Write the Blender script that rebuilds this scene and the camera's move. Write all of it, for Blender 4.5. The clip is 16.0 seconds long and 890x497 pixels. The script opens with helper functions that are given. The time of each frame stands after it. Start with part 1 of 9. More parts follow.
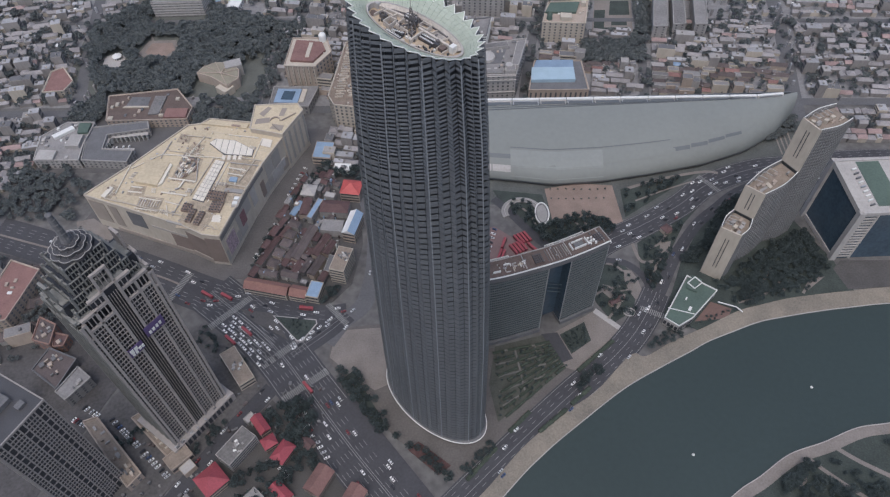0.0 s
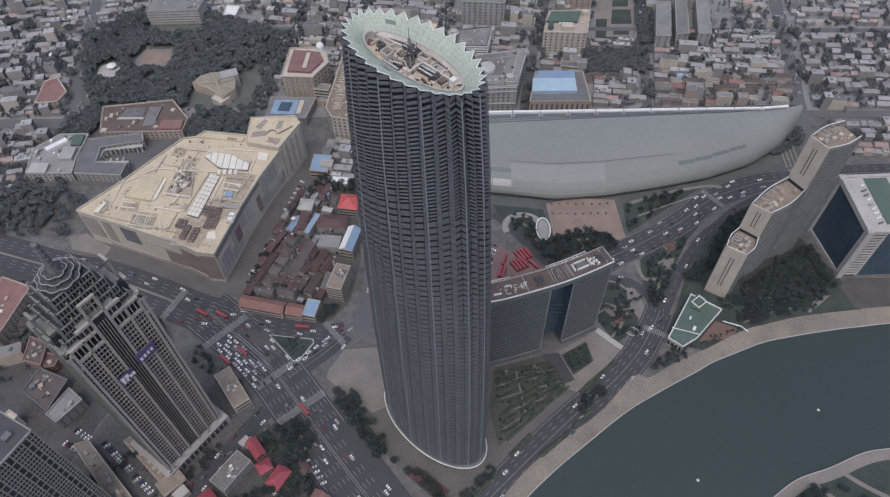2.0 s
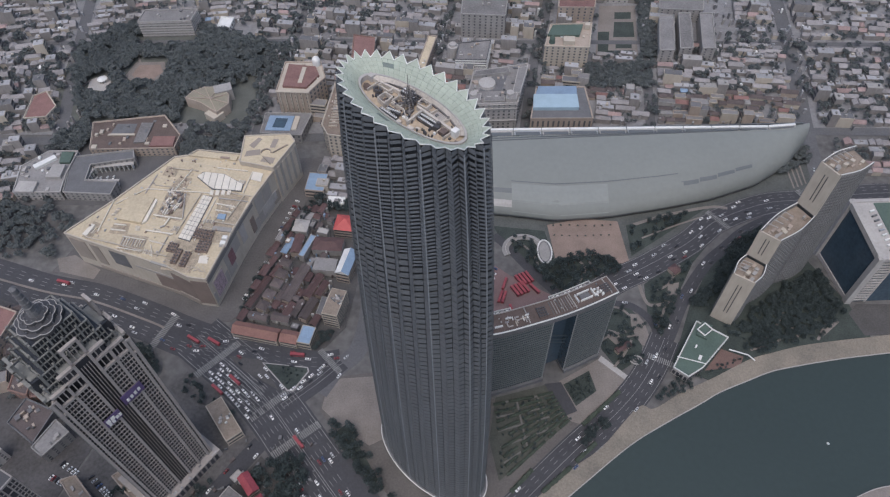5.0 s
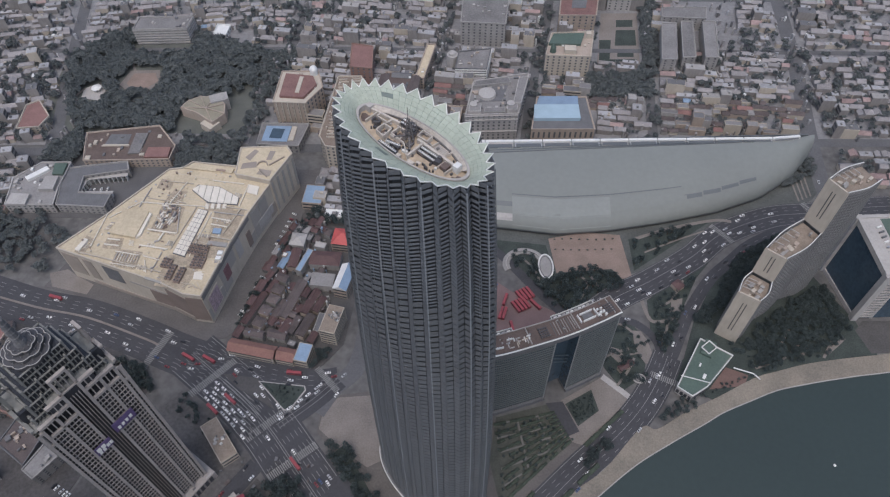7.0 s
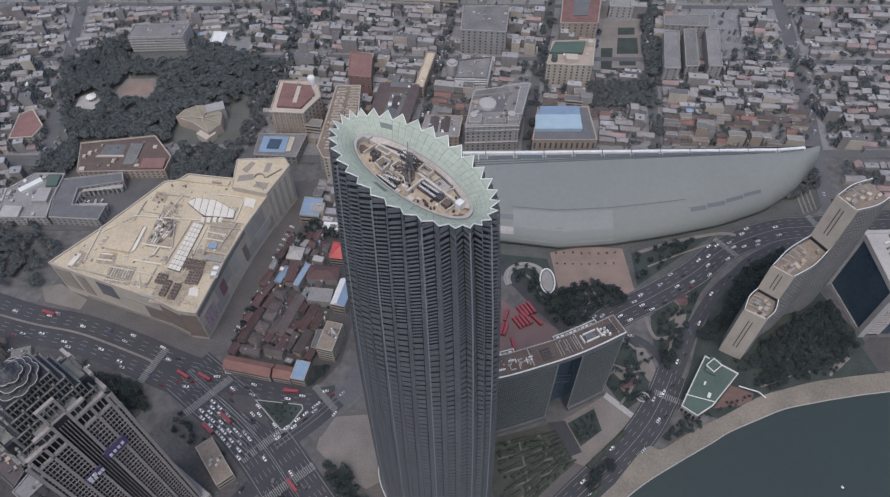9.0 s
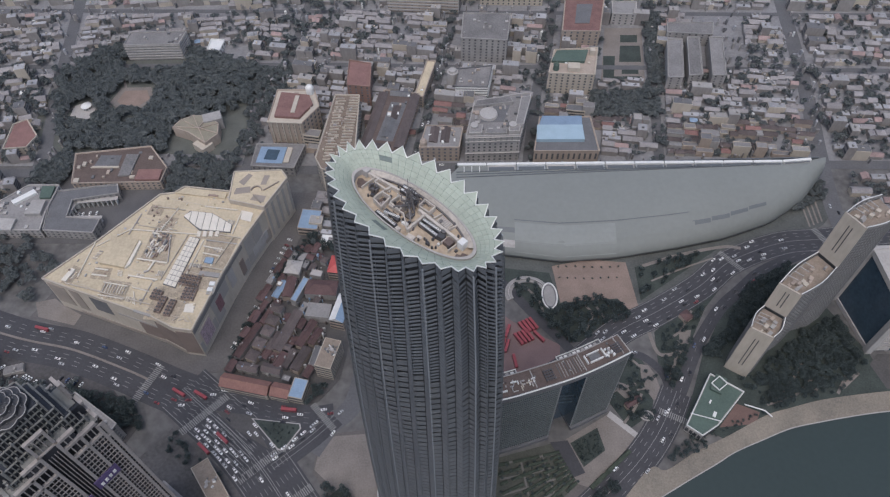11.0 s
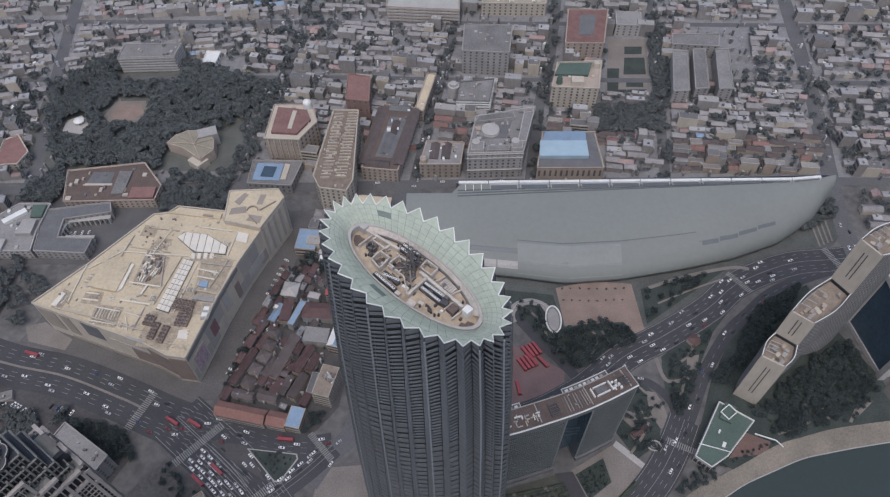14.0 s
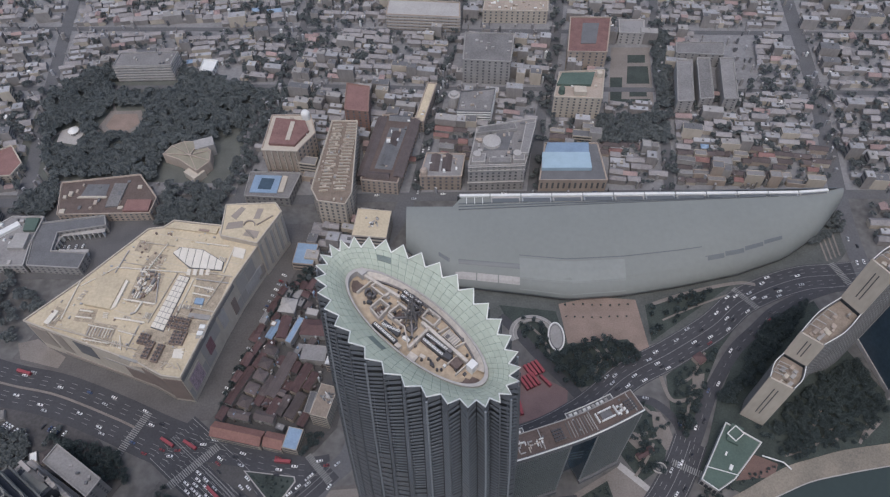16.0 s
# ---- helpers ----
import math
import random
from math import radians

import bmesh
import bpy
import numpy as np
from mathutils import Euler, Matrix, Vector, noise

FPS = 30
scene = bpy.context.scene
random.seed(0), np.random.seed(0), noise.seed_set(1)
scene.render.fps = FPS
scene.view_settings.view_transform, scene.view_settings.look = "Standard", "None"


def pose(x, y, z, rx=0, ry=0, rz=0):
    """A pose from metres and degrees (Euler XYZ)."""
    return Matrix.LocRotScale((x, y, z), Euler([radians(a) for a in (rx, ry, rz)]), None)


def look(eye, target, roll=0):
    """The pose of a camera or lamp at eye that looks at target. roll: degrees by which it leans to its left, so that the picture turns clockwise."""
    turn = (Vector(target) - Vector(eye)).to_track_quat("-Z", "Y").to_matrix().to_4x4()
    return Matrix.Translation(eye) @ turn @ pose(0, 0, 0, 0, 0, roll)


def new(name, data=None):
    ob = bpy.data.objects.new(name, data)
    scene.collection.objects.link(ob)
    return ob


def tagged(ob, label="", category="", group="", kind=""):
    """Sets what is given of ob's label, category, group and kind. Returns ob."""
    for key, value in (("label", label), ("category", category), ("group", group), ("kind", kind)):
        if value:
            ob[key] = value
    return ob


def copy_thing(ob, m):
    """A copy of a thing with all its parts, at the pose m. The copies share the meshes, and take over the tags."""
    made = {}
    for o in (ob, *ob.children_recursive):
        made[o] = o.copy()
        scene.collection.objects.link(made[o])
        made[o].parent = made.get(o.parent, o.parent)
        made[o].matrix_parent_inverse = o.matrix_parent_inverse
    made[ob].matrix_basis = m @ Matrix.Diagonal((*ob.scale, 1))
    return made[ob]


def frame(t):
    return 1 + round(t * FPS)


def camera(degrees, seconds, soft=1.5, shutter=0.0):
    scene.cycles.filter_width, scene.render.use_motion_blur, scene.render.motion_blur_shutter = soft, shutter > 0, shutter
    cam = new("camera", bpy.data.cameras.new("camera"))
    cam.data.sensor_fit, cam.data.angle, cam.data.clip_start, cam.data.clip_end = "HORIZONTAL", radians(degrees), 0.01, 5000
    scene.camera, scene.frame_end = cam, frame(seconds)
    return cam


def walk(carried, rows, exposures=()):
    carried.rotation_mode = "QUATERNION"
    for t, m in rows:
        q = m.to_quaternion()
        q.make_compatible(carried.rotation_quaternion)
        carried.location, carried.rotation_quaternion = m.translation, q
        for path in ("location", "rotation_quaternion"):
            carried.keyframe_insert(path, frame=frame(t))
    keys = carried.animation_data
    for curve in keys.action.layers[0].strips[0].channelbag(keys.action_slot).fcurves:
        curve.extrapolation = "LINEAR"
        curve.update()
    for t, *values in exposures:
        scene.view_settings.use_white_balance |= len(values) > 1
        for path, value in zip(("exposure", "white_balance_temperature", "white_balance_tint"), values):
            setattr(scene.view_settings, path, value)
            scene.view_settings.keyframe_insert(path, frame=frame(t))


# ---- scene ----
cam = camera(64.194, 16.0, soft=1.25)
PATH = [
    (0.0, (5.207, -12.905, 501.823), (3.645, 47.459, 422.113), -1.460),
    (0.5, (5.225, -7.941, 501.936), (3.669, 52.382, 422.194), -1.441),
    (1.0, (5.181, -3.041, 502.028), (3.645, 57.241, 422.255), -1.410),
    (1.5, (5.081, 1.794, 502.102), (3.579, 62.037, 422.299), -1.367),
    (2.0, (4.935, 6.563, 502.157), (3.477, 66.769, 422.325), -1.315),
    (2.5, (4.749, 11.267, 502.195), (3.344, 71.437, 422.335), -1.257),
    (3.0, (4.533, 15.907, 502.216), (3.186, 76.041, 422.328), -1.194),
    (3.5, (4.291, 20.482, 502.221), (3.007, 80.583, 422.307), -1.127),
    (4.0, (4.030, 24.995, 502.210), (2.811, 85.063, 422.271), -1.060),
    (4.5, (3.756, 29.447, 502.185), (2.603, 89.484, 422.221), -0.993),
    (5.0, (3.473, 33.841, 502.145), (2.387, 93.848, 422.158), -0.927),
    (5.5, (3.186, 38.178, 502.092), (2.165, 98.156, 422.082), -0.864),
    (6.0, (2.900, 42.462, 502.025), (1.940, 102.412, 421.993), -0.804),
    (6.5, (2.616, 46.697, 501.946), (1.715, 106.620, 421.894), -0.748),
    (7.0, (2.339, 50.885, 501.855), (1.492, 110.783, 421.782), -0.698),
    (7.5, (2.070, 55.032, 501.751), (1.272, 114.905, 421.660), -0.653),
    (8.0, (1.812, 59.142, 501.637), (1.058, 118.991, 421.528), -0.613),
    (8.5, (1.564, 63.219, 501.512), (0.849, 123.046, 421.385), -0.580),
    (9.0, (1.329, 67.271, 501.376), (0.646, 127.075, 421.233), -0.553),
    (9.5, (1.106, 71.301, 501.231), (0.451, 131.084, 421.071), -0.531),
    (10.0, (0.894, 75.317, 501.075), (0.261, 135.078, 420.899), -0.515),
    (10.5, (0.693, 79.325, 500.910), (0.077, 139.066, 420.718), -0.504),
    (11.0, (0.502, 83.333, 500.735), (-0.103, 143.053, 420.528), -0.498),
    (11.5, (0.317, 87.347, 500.551), (-0.279, 147.047, 420.329), -0.495),
    (12.0, (0.136, 91.376, 500.359), (-0.454, 151.055, 420.121), -0.494),
    (12.5, (-0.043, 95.429, 500.158), (-0.629, 155.086, 419.904), -0.495),
    (13.0, (-0.225, 99.513, 499.948), (-0.808, 159.149, 419.678), -0.497),
    (13.5, (-0.413, 103.638, 499.730), (-0.993, 163.251, 419.443), -0.497),
    (14.0, (-0.613, 107.814, 499.503), (-1.188, 167.404, 419.199), -0.494),
    (14.5, (-0.830, 112.051, 499.268), (-1.396, 171.615, 418.946), -0.487),
    (15.0, (-1.069, 116.358, 499.025), (-1.622, 175.897, 418.683), -0.473),
    (15.5, (-1.338, 120.747, 498.774), (-1.870, 180.258, 418.410), -0.451),
    (16.0, (-1.643, 125.230, 498.514), (-2.145, 184.710, 418.128), -0.418),
]
walk(cam, [(t, look(eye, target, roll)) for t, eye, target, roll in PATH], [(0.0, 0.22, 6250, 10.5), (16.0, 0.12, 6250, 10.5)])

# world and light: a hazy overcast day with a soft high sun
SUN_EL, SUN_AZ = radians(66), radians(192)
world = bpy.data.worlds.new("overcast_sky")
scene.world = world
world.use_nodes = True
wn, wl = world.node_tree.nodes, world.node_tree.links
sky = wn.new("ShaderNodeTexSky")
sky.sky_type, sky.sun_disc = "NISHITA", False
sky.sun_elevation, sky.sun_rotation = SUN_EL, SUN_AZ
sky.air_density, sky.dust_density, sky.ozone_density = 1.0, 4.0, 1.2
wl.new(sky.outputs[0], wn["Background"].inputs[0])
wn["Background"].inputs[1].default_value = 0.15
sun_data = bpy.data.lights.new("sun", "SUN")
sun_data.energy, sun_data.angle, sun_data.color = 0.85, radians(65), (1.0, 0.98, 0.96)
sun = new("sun", sun_data)
sun.matrix_world = look((0, 0, 0), (-math.sin(SUN_AZ) * math.cos(SUN_EL), -math.cos(SUN_AZ) * math.cos(SUN_EL), -math.sin(SUN_EL)))

# ---- materials ----


def mat(name, colour, rough=0.85, metal=0.0, spread=0.25, scale=0.08, fine=1.5, bump=0.0, rand=0.0, island=0.0, spec=0.3, tint=None, streak=0.0):
    """A dusty surface: base colour varied by two noises in metres, by piece (rand) or by island, with optional relief and streaks down walls."""
    m = bpy.data.materials.new(name)
    m.use_nodes = True
    n, l = m.node_tree.nodes, m.node_tree.links
    b = n["Principled BSDF"]
    b.inputs["Roughness"].default_value, b.inputs["Metallic"].default_value = rough, metal
    b.inputs["Specular IOR Level"].default_value = spec
    geo = n.new("ShaderNodeNewGeometry")
    big, small = n.new("ShaderNodeTexNoise"), n.new("ShaderNodeTexNoise")
    big.inputs["Scale"].default_value, small.inputs["Scale"].default_value = scale, fine
    big.inputs["Detail"].default_value, small.inputs["Detail"].default_value = 4, 3
    l.new(geo.outputs["Position"], big.inputs["Vector"])
    if streak:
        mp = n.new("ShaderNodeMapping")
        mp.inputs["Scale"].default_value = (1, 1, streak)
        l.new(geo.outputs["Position"], mp.inputs["Vector"])
        l.new(mp.outputs[0], small.inputs["Vector"])
    else:
        l.new(geo.outputs["Position"], small.inputs["Vector"])
    add = n.new("ShaderNodeMath")
    add.operation = "ADD"
    l.new(big.outputs["Fac"], add.inputs[0])
    l.new(small.outputs["Fac"], add.inputs[1])
    last = add.outputs[0]
    amount, centre = 1.0, 1.0
    if rand:
        oi = n.new("ShaderNodeObjectInfo")
        k = n.new("ShaderNodeMath")
        k.operation = "MULTIPLY_ADD"
        k.inputs[1].default_value, k.inputs[2].default_value = rand, -rand / 2
        l.new(oi.outputs["Random"], k.inputs[0])
        s2 = n.new("ShaderNodeMath")
        s2.operation = "ADD"
        l.new(last, s2.inputs[0])
        l.new(k.outputs[0], s2.inputs[1])
        last = s2.outputs[0]
    if island:
        k = n.new("ShaderNodeMath")
        k.operation = "MULTIPLY_ADD"
        k.inputs[1].default_value, k.inputs[2].default_value = island, -island / 2
        l.new(geo.outputs["Random Per Island"], k.inputs[0])
        s2 = n.new("ShaderNodeMath")
        s2.operation = "ADD"
        l.new(last, s2.inputs[0])
        l.new(k.outputs[0], s2.inputs[1])
        last = s2.outputs[0]
    mr = n.new("ShaderNodeMapRange")
    mr.inputs["From Min"].default_value, mr.inputs["From Max"].default_value = 0.55, 1.45
    l.new(last, mr.inputs["Value"])
    mix = n.new("ShaderNodeMix")
    mix.data_type = "RGBA"
    l.new(mr.outputs[0], mix.inputs[0])
    lo = [max(0, c * (1 - spread)) for c in colour]
    hi = [min(0.95, c * (1 + spread)) for c in (tint or colour)]
    mix.inputs[6].default_value, mix.inputs[7].default_value = (*lo, 1), (*hi, 1)
    l.new(mix.outputs[2], b.inputs["Base Color"])
    if bump:
        bp = n.new("ShaderNodeBump")
        bp.inputs["Distance"].default_value = bump
        l.new(small.outputs["Fac"], bp.inputs["Height"])
        l.new(bp.outputs[0], b.inputs["Normal"])
    return m


def leafy(m, share=0.4):
    """Leaves pass part of the light through."""
    n, l = m.node_tree.nodes, m.node_tree.links
    b = n["Principled BSDF"]
    tr, mx = n.new("ShaderNodeBsdfTranslucent"), n.new("ShaderNodeMixShader")
    l.new(b.inputs["Base Color"].links[0].from_socket, tr.inputs["Color"])
    mx.inputs[0].default_value = share
    l.new(b.outputs[0], mx.inputs[1])
    l.new(tr.outputs[0], mx.inputs[2])
    l.new(mx.outputs[0], n["Material Output"].inputs["Surface"])
    return m


ASPHALT = mat("asphalt", (0.058, 0.058, 0.064), 0.9, spread=0.22, scale=0.05, fine=0.6)
# asphalt for the distant streets, its colour lifted as haze would
HAZEROAD = mat("hazed_asphalt", (0.11, 0.11, 0.115), 0.92, spread=0.22, scale=0.05, fine=0.6)
GROUND = mat("city_ground", (0.096, 0.093, 0.092), 0.95, spread=0.35, scale=0.02, fine=0.15, tint=(0.13, 0.126, 0.123))
PAVING = mat("pale_paving", (0.19, 0.17, 0.155), 0.9, spread=0.3, scale=0.06, fine=0.9)
SIDEWALK = mat("sidewalk", (0.078, 0.075, 0.074), 0.9, spread=0.3, scale=0.06, fine=0.7)
BRICKPAVE = mat("pink_paving", (0.225, 0.172, 0.145), 0.9, spread=0.25, scale=0.08, fine=0.9)
PAINT = mat("road_paint", (0.22, 0.22, 0.215), 0.8, spread=0.35, scale=0.3, fine=2)
LAWN = mat("lawn", (0.036, 0.047, 0.044), 0.95, spread=0.35, scale=0.06, fine=0.8, tint=(0.052, 0.062, 0.056))
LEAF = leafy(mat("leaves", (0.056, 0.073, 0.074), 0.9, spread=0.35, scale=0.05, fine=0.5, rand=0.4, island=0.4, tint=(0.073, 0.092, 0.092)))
# far trees: leaf colour paled to imitate haze
HAZELEAF = leafy(mat("hazed_leaves", (0.135, 0.15, 0.152), 0.95, spread=0.15, scale=0.03, fine=0.4, island=0.2, tint=(0.15, 0.165, 0.165)))
BARK = mat("bark", (0.12, 0.09, 0.07), 0.95)
WATER = mat("river_water", (0.036, 0.05, 0.048), 0.35, spread=0.12, scale=0.01, fine=0.25, bump=0.02, spec=0.3)
CREAM = mat("cream_stone", (0.42, 0.375, 0.315), 0.85, spread=0.14, scale=0.06, fine=0.4, streak=0.25)
CREAMROOF = mat("cream_roof", (0.465, 0.395, 0.285), 0.9, spread=0.22, scale=0.05, fine=0.5)
WHITE = mat("white_paint", (0.62, 0.62, 0.6), 0.6, spread=0.12, scale=0.2, fine=1)
PALEGREY = mat("pale_concrete", (0.35, 0.335, 0.32), 0.85, spread=0.18, scale=0.06, fine=0.6, streak=0.3)
MIDGREY = mat("mid_concrete", (0.27, 0.26, 0.25), 0.88, spread=0.22, scale=0.07, fine=0.6, rand=0.4, island=0.5, streak=0.3)
DARKGREY = mat("dark_grey", (0.13, 0.13, 0.135), 0.75, spread=0.25, scale=0.1, fine=0.8)
TAN = mat("tan_render", (0.34, 0.285, 0.24), 0.88, spread=0.2, scale=0.07, fine=0.5, rand=0.4, island=0.5, streak=0.3)
REDROOF = mat("red_roof", (0.19, 0.11, 0.1), 0.85, spread=0.3, scale=0.12, fine=0.9, rand=0.4, island=0.5, bump=0.1)
BRIGHTRED = mat("bright_red_sheet", (0.42, 0.09, 0.085), 0.6, spread=0.2, scale=0.1, fine=0.8)
BLUEROOF = mat("blue_sheet_roof", (0.2, 0.275, 0.37), 0.55, spread=0.2, scale=0.1, fine=0.8, rand=0.4)
GREYROOF = mat("grey_roof", (0.185, 0.178, 0.175), 0.9, spread=0.35, scale=0.06, fine=0.6, rand=0.6, island=0.7)
TILEROOF = mat("old_tile_roof", (0.1, 0.083, 0.081), 0.92, spread=0.3, scale=0.12, fine=1.0, rand=0.6, island=0.7, bump=0.1)
GREENROOF = mat("green_roof", (0.082, 0.115, 0.098), 0.9, spread=0.2, scale=0.06, fine=0.7)
GLASS = mat("dark_glazing", (0.035, 0.038, 0.045), 0.3, spread=0.3, scale=0.1, fine=0.5, island=0.8, spec=0.3)
TINTED = mat("blue_glazing", (0.05, 0.075, 0.1), 0.18, spread=0.25, scale=0.05, fine=0.4, island=0.6, spec=0.6)
METALROOF = mat("hall_roof_metal", (0.196, 0.208, 0.197), 0.7, 0.0, spread=0.07, scale=0.02, fine=0.25)
STEEL = mat("steel", (0.4, 0.41, 0.42), 0.4, 0.6, spread=0.15)
DARKSTEEL = mat("dark_steel", (0.08, 0.08, 0.085), 0.5, 0.3, spread=0.2)

# ---- builders ----


class Geo:
    """Collects corners and faces of one part."""

    def __init__(self):
        self.v, self.f, self.m = [], [], []

    def face(self, pts, k=0):
        i = len(self.v)
        self.v.extend(pts)
        self.f.append(tuple(range(i, i + len(pts))))
        self.m.append(k)

    def prism(self, poly, z0, z1, k=0, top=None, closed=True):
        """Upright prism on a polygon given anticlockwise; top: slot of its lid."""
        i, n = len(self.v), len(poly)
        self.v.extend([(x, y, z0) for x, y in poly] + [(x, y, z1) for x, y in poly])
        for a in range(n):
            b = (a + 1) % n
            self.f.append((i + a, i + b, i + n + b, i + n + a))
            self.m.append(k)
        if closed:
            self.f.append(tuple(range(i + n, i + 2 * n)))
            self.m.append(k if top is None else top)
            self.f.append(tuple(range(i + n - 1, i - 1, -1)))
            self.m.append(k)

    def box(self, c, size, turn=0.0, k=0, z0=None):
        """Box by centre (x, y, z) and size, turned by degrees about z; z0 puts its foot there."""
        x, y = c[0], c[1]
        a, b, h = size[0] / 2, size[1] / 2, size[2]
        zz = z0 if z0 is not None else c[2] - h / 2
        co, si = math.cos(radians(turn)), math.sin(radians(turn))
        self.prism([(x + co * u - si * w, y + si * u + co * w) for u, w in ((-a, -b), (a, -b), (a, b), (-a, b))], zz, zz + h, k)

    def bar(self, p, q, w, h=None, k=0):
        """Beam from p to q with square or w by h section."""
        p, q = Vector(p), Vector(q)
        d = (q - p).normalized()
        up = Vector((0, 0, 1)) if abs(d.z) < 0.95 else Vector((1, 0, 0))
        s = d.cross(up).normalized() * (w / 2)
        u = s.cross(d).normalized() * ((h or w) / 2)
        i = len(self.v)
        for e in (p, q):
            self.v.extend([tuple(e - s - u), tuple(e + s - u), tuple(e + s + u), tuple(e - s + u)])
        for fc in ((0, 1, 2, 3), (7, 6, 5, 4), (0, 4, 5, 1), (1, 5, 6, 2), (2, 6, 7, 3), (3, 7, 4, 0)):
            self.f.append(tuple(i + a for a in fc))
            self.m.append(k)

    def sweep(self, pts, w, h=None, k=0, loop=False):
        """One unbroken square-section rail along points."""
        n, h = len(pts), h or w
        i = len(self.v)
        for j in range(n):
            p = Vector(pts[j - 1] if loop or j else pts[0])
            r = Vector(pts[(j + 1) % n] if loop or j < n - 1 else pts[-1])
            d = (r - p).normalized()
            up = Vector((0, 0, 1)) if abs(d.z) < 0.9 else Vector((1, 0, 0))
            s = d.cross(up).normalized() * (w / 2)
            u = s.cross(d).normalized() * (h / 2)
            e = Vector(pts[j])
            self.v.extend([tuple(e - s - u), tuple(e + s - u), tuple(e + s + u), tuple(e - s + u)])
        for j in range(n if loop else n - 1):
            a, b = i + 4 * j, i + 4 * ((j + 1) % n)
            for c in range(4):
                d = (c + 1) % 4
                self.f.append((a + c, a + d, b + d, b + c))
                self.m.append(k)
        if not loop:
            self.f.append((i, i + 3, i + 2, i + 1))
            e = i + 4 * (n - 1)
            self.f.append((e, e + 1, e + 2, e + 3))
            self.m.extend([k, k])

    def tube(self, c, r0, r1, z0, z1, n=12, k=0):
        i = len(self.v)
        for z, r in ((z0, r0), (z1, r1)):
            self.v.extend([(c[0] + r * math.cos(2 * math.pi * a / n), c[1] + r * math.sin(2 * math.pi * a / n), z) for a in range(n)])
        for a in range(n):
            b = (a + 1) % n
            self.f.append((i + a, i + b, i + n + b, i + n + a))
            self.m.append(k)
        self.f.append(tuple(range(i + n, i + 2 * n)))
        self.m.append(k)
        self.f.append(tuple(range(i + n - 1, i - 1, -1)))
        self.m.append(k)

    def mesh(self, name, mats):
        me = bpy.data.meshes.new(name)
        me.from_pydata(self.v, [], self.f)
        for m in mats if isinstance(mats, (list, tuple)) else [mats]:
            me.materials.append(m)
        if any(self.m):
            me.polygons.foreach_set("material_index", self.m)
        me.update()
        return me


def part(name, geo, mats, parent=None, label="", at=None):
    """One mesh object, under a thing or part where one is given."""
    ob = new(name, geo.mesh(name, mats) if isinstance(geo, Geo) else geo)
    if parent is not None:
        ob.parent = parent
    if at is not None:
        ob.matrix_basis = at
    return tagged(ob, label)


def thing(name, label, category, group="", at=None):
    ob = tagged(new(name), label, category, group)
    if at is not None:
        ob.matrix_basis = at
    return ob


def offset(poly, d):
    """Polygon grown outward by d (anticlockwise)."""
    out, n = [], len(poly)
    for i in range(n):
        p, q, r = Vector(poly[i - 1]), Vector(poly[i]), Vector(poly[(i + 1) % n])
        a, b = (q - p).normalized(), (r - q).normalized()
        na, nb = Vector((a.y, -a.x)), Vector((b.y, -b.x))
        k = (na + nb)
        k = k / max(0.3, k.dot(na)) if k.length > 1e-6 else na
        out.append(tuple(q + k * d))
    return out


def ribbon(geo, line, width, z, k=0):
    """Flat band along a line of points."""
    n = len(line)
    L, R = [], []
    for i, q in enumerate(line):
        p, r = Vector(line[max(0, i - 1)]), Vector(line[min(n - 1, i + 1)])
        d = (r - p).normalized()
        w = width[i] if isinstance(width, (list, tuple)) else width
        s = Vector((-d.y, d.x)) * (w / 2)
        L.append(Vector(q) + s)
        R.append(Vector(q) - s)
    for i in range(n - 1):
        geo.face([(*R[i], z), (*R[i + 1], z), (*L[i + 1], z), (*L[i], z)], k)


def smooth_line(pts, n=8):
    """Catmull-Rom through the points."""
    out = []
    for i in range(len(pts) - 1):
        p0, p1, p2, p3 = (Vector(pts[max(0, i - 1)]), Vector(pts[i]), Vector(pts[i + 1]), Vector(pts[min(len(pts) - 1, i + 2)]))
        for j in range(n):
            t = j / n
            out.append(tuple(0.5 * (2 * p1 + (p2 - p0) * t + (2 * p0 - 5 * p1 + 4 * p2 - p3) * t * t + (3 * p1 - p0 - 3 * p2 + p3) * t ** 3)))
    out.append(tuple(pts[-1]))
    return out

# ---- ground, river, roads ----
g = Geo()
g.face([(-4500, -4500, -0.3), (4500, -4500, -0.3), (4500, 4500, -0.3), (-4500, 4500, -0.3)])
tagged(part("ground", g, GROUND), "grey-brown city ground between the blocks", "ground", kind="structure")

NORTH_BANK = smooth_line([(-160, -80), (-60, 40), (37, 148), (69, 180), (101, 206), (134, 231), (163, 248), (191, 263), (207, 272), (230, 281.5), (252, 290), (275, 295), (297, 299), (328, 303.5), (380, 308), (470, 303), (700, 255)], 6)
SOUTH_BANK = smooth_line([(-60, -160), (80, 20), (150, 110), (197, 149), (220, 163), (245, 179), (272, 188), (300, 199), (326, 203), (380, 212), (470, 214), (700, 150)], 6)


def along(line, t):
    k = t * (len(line) - 1)
    j = min(int(k), len(line) - 2)
    return Vector(line[j]).lerp(Vector(line[j + 1]), k - j)


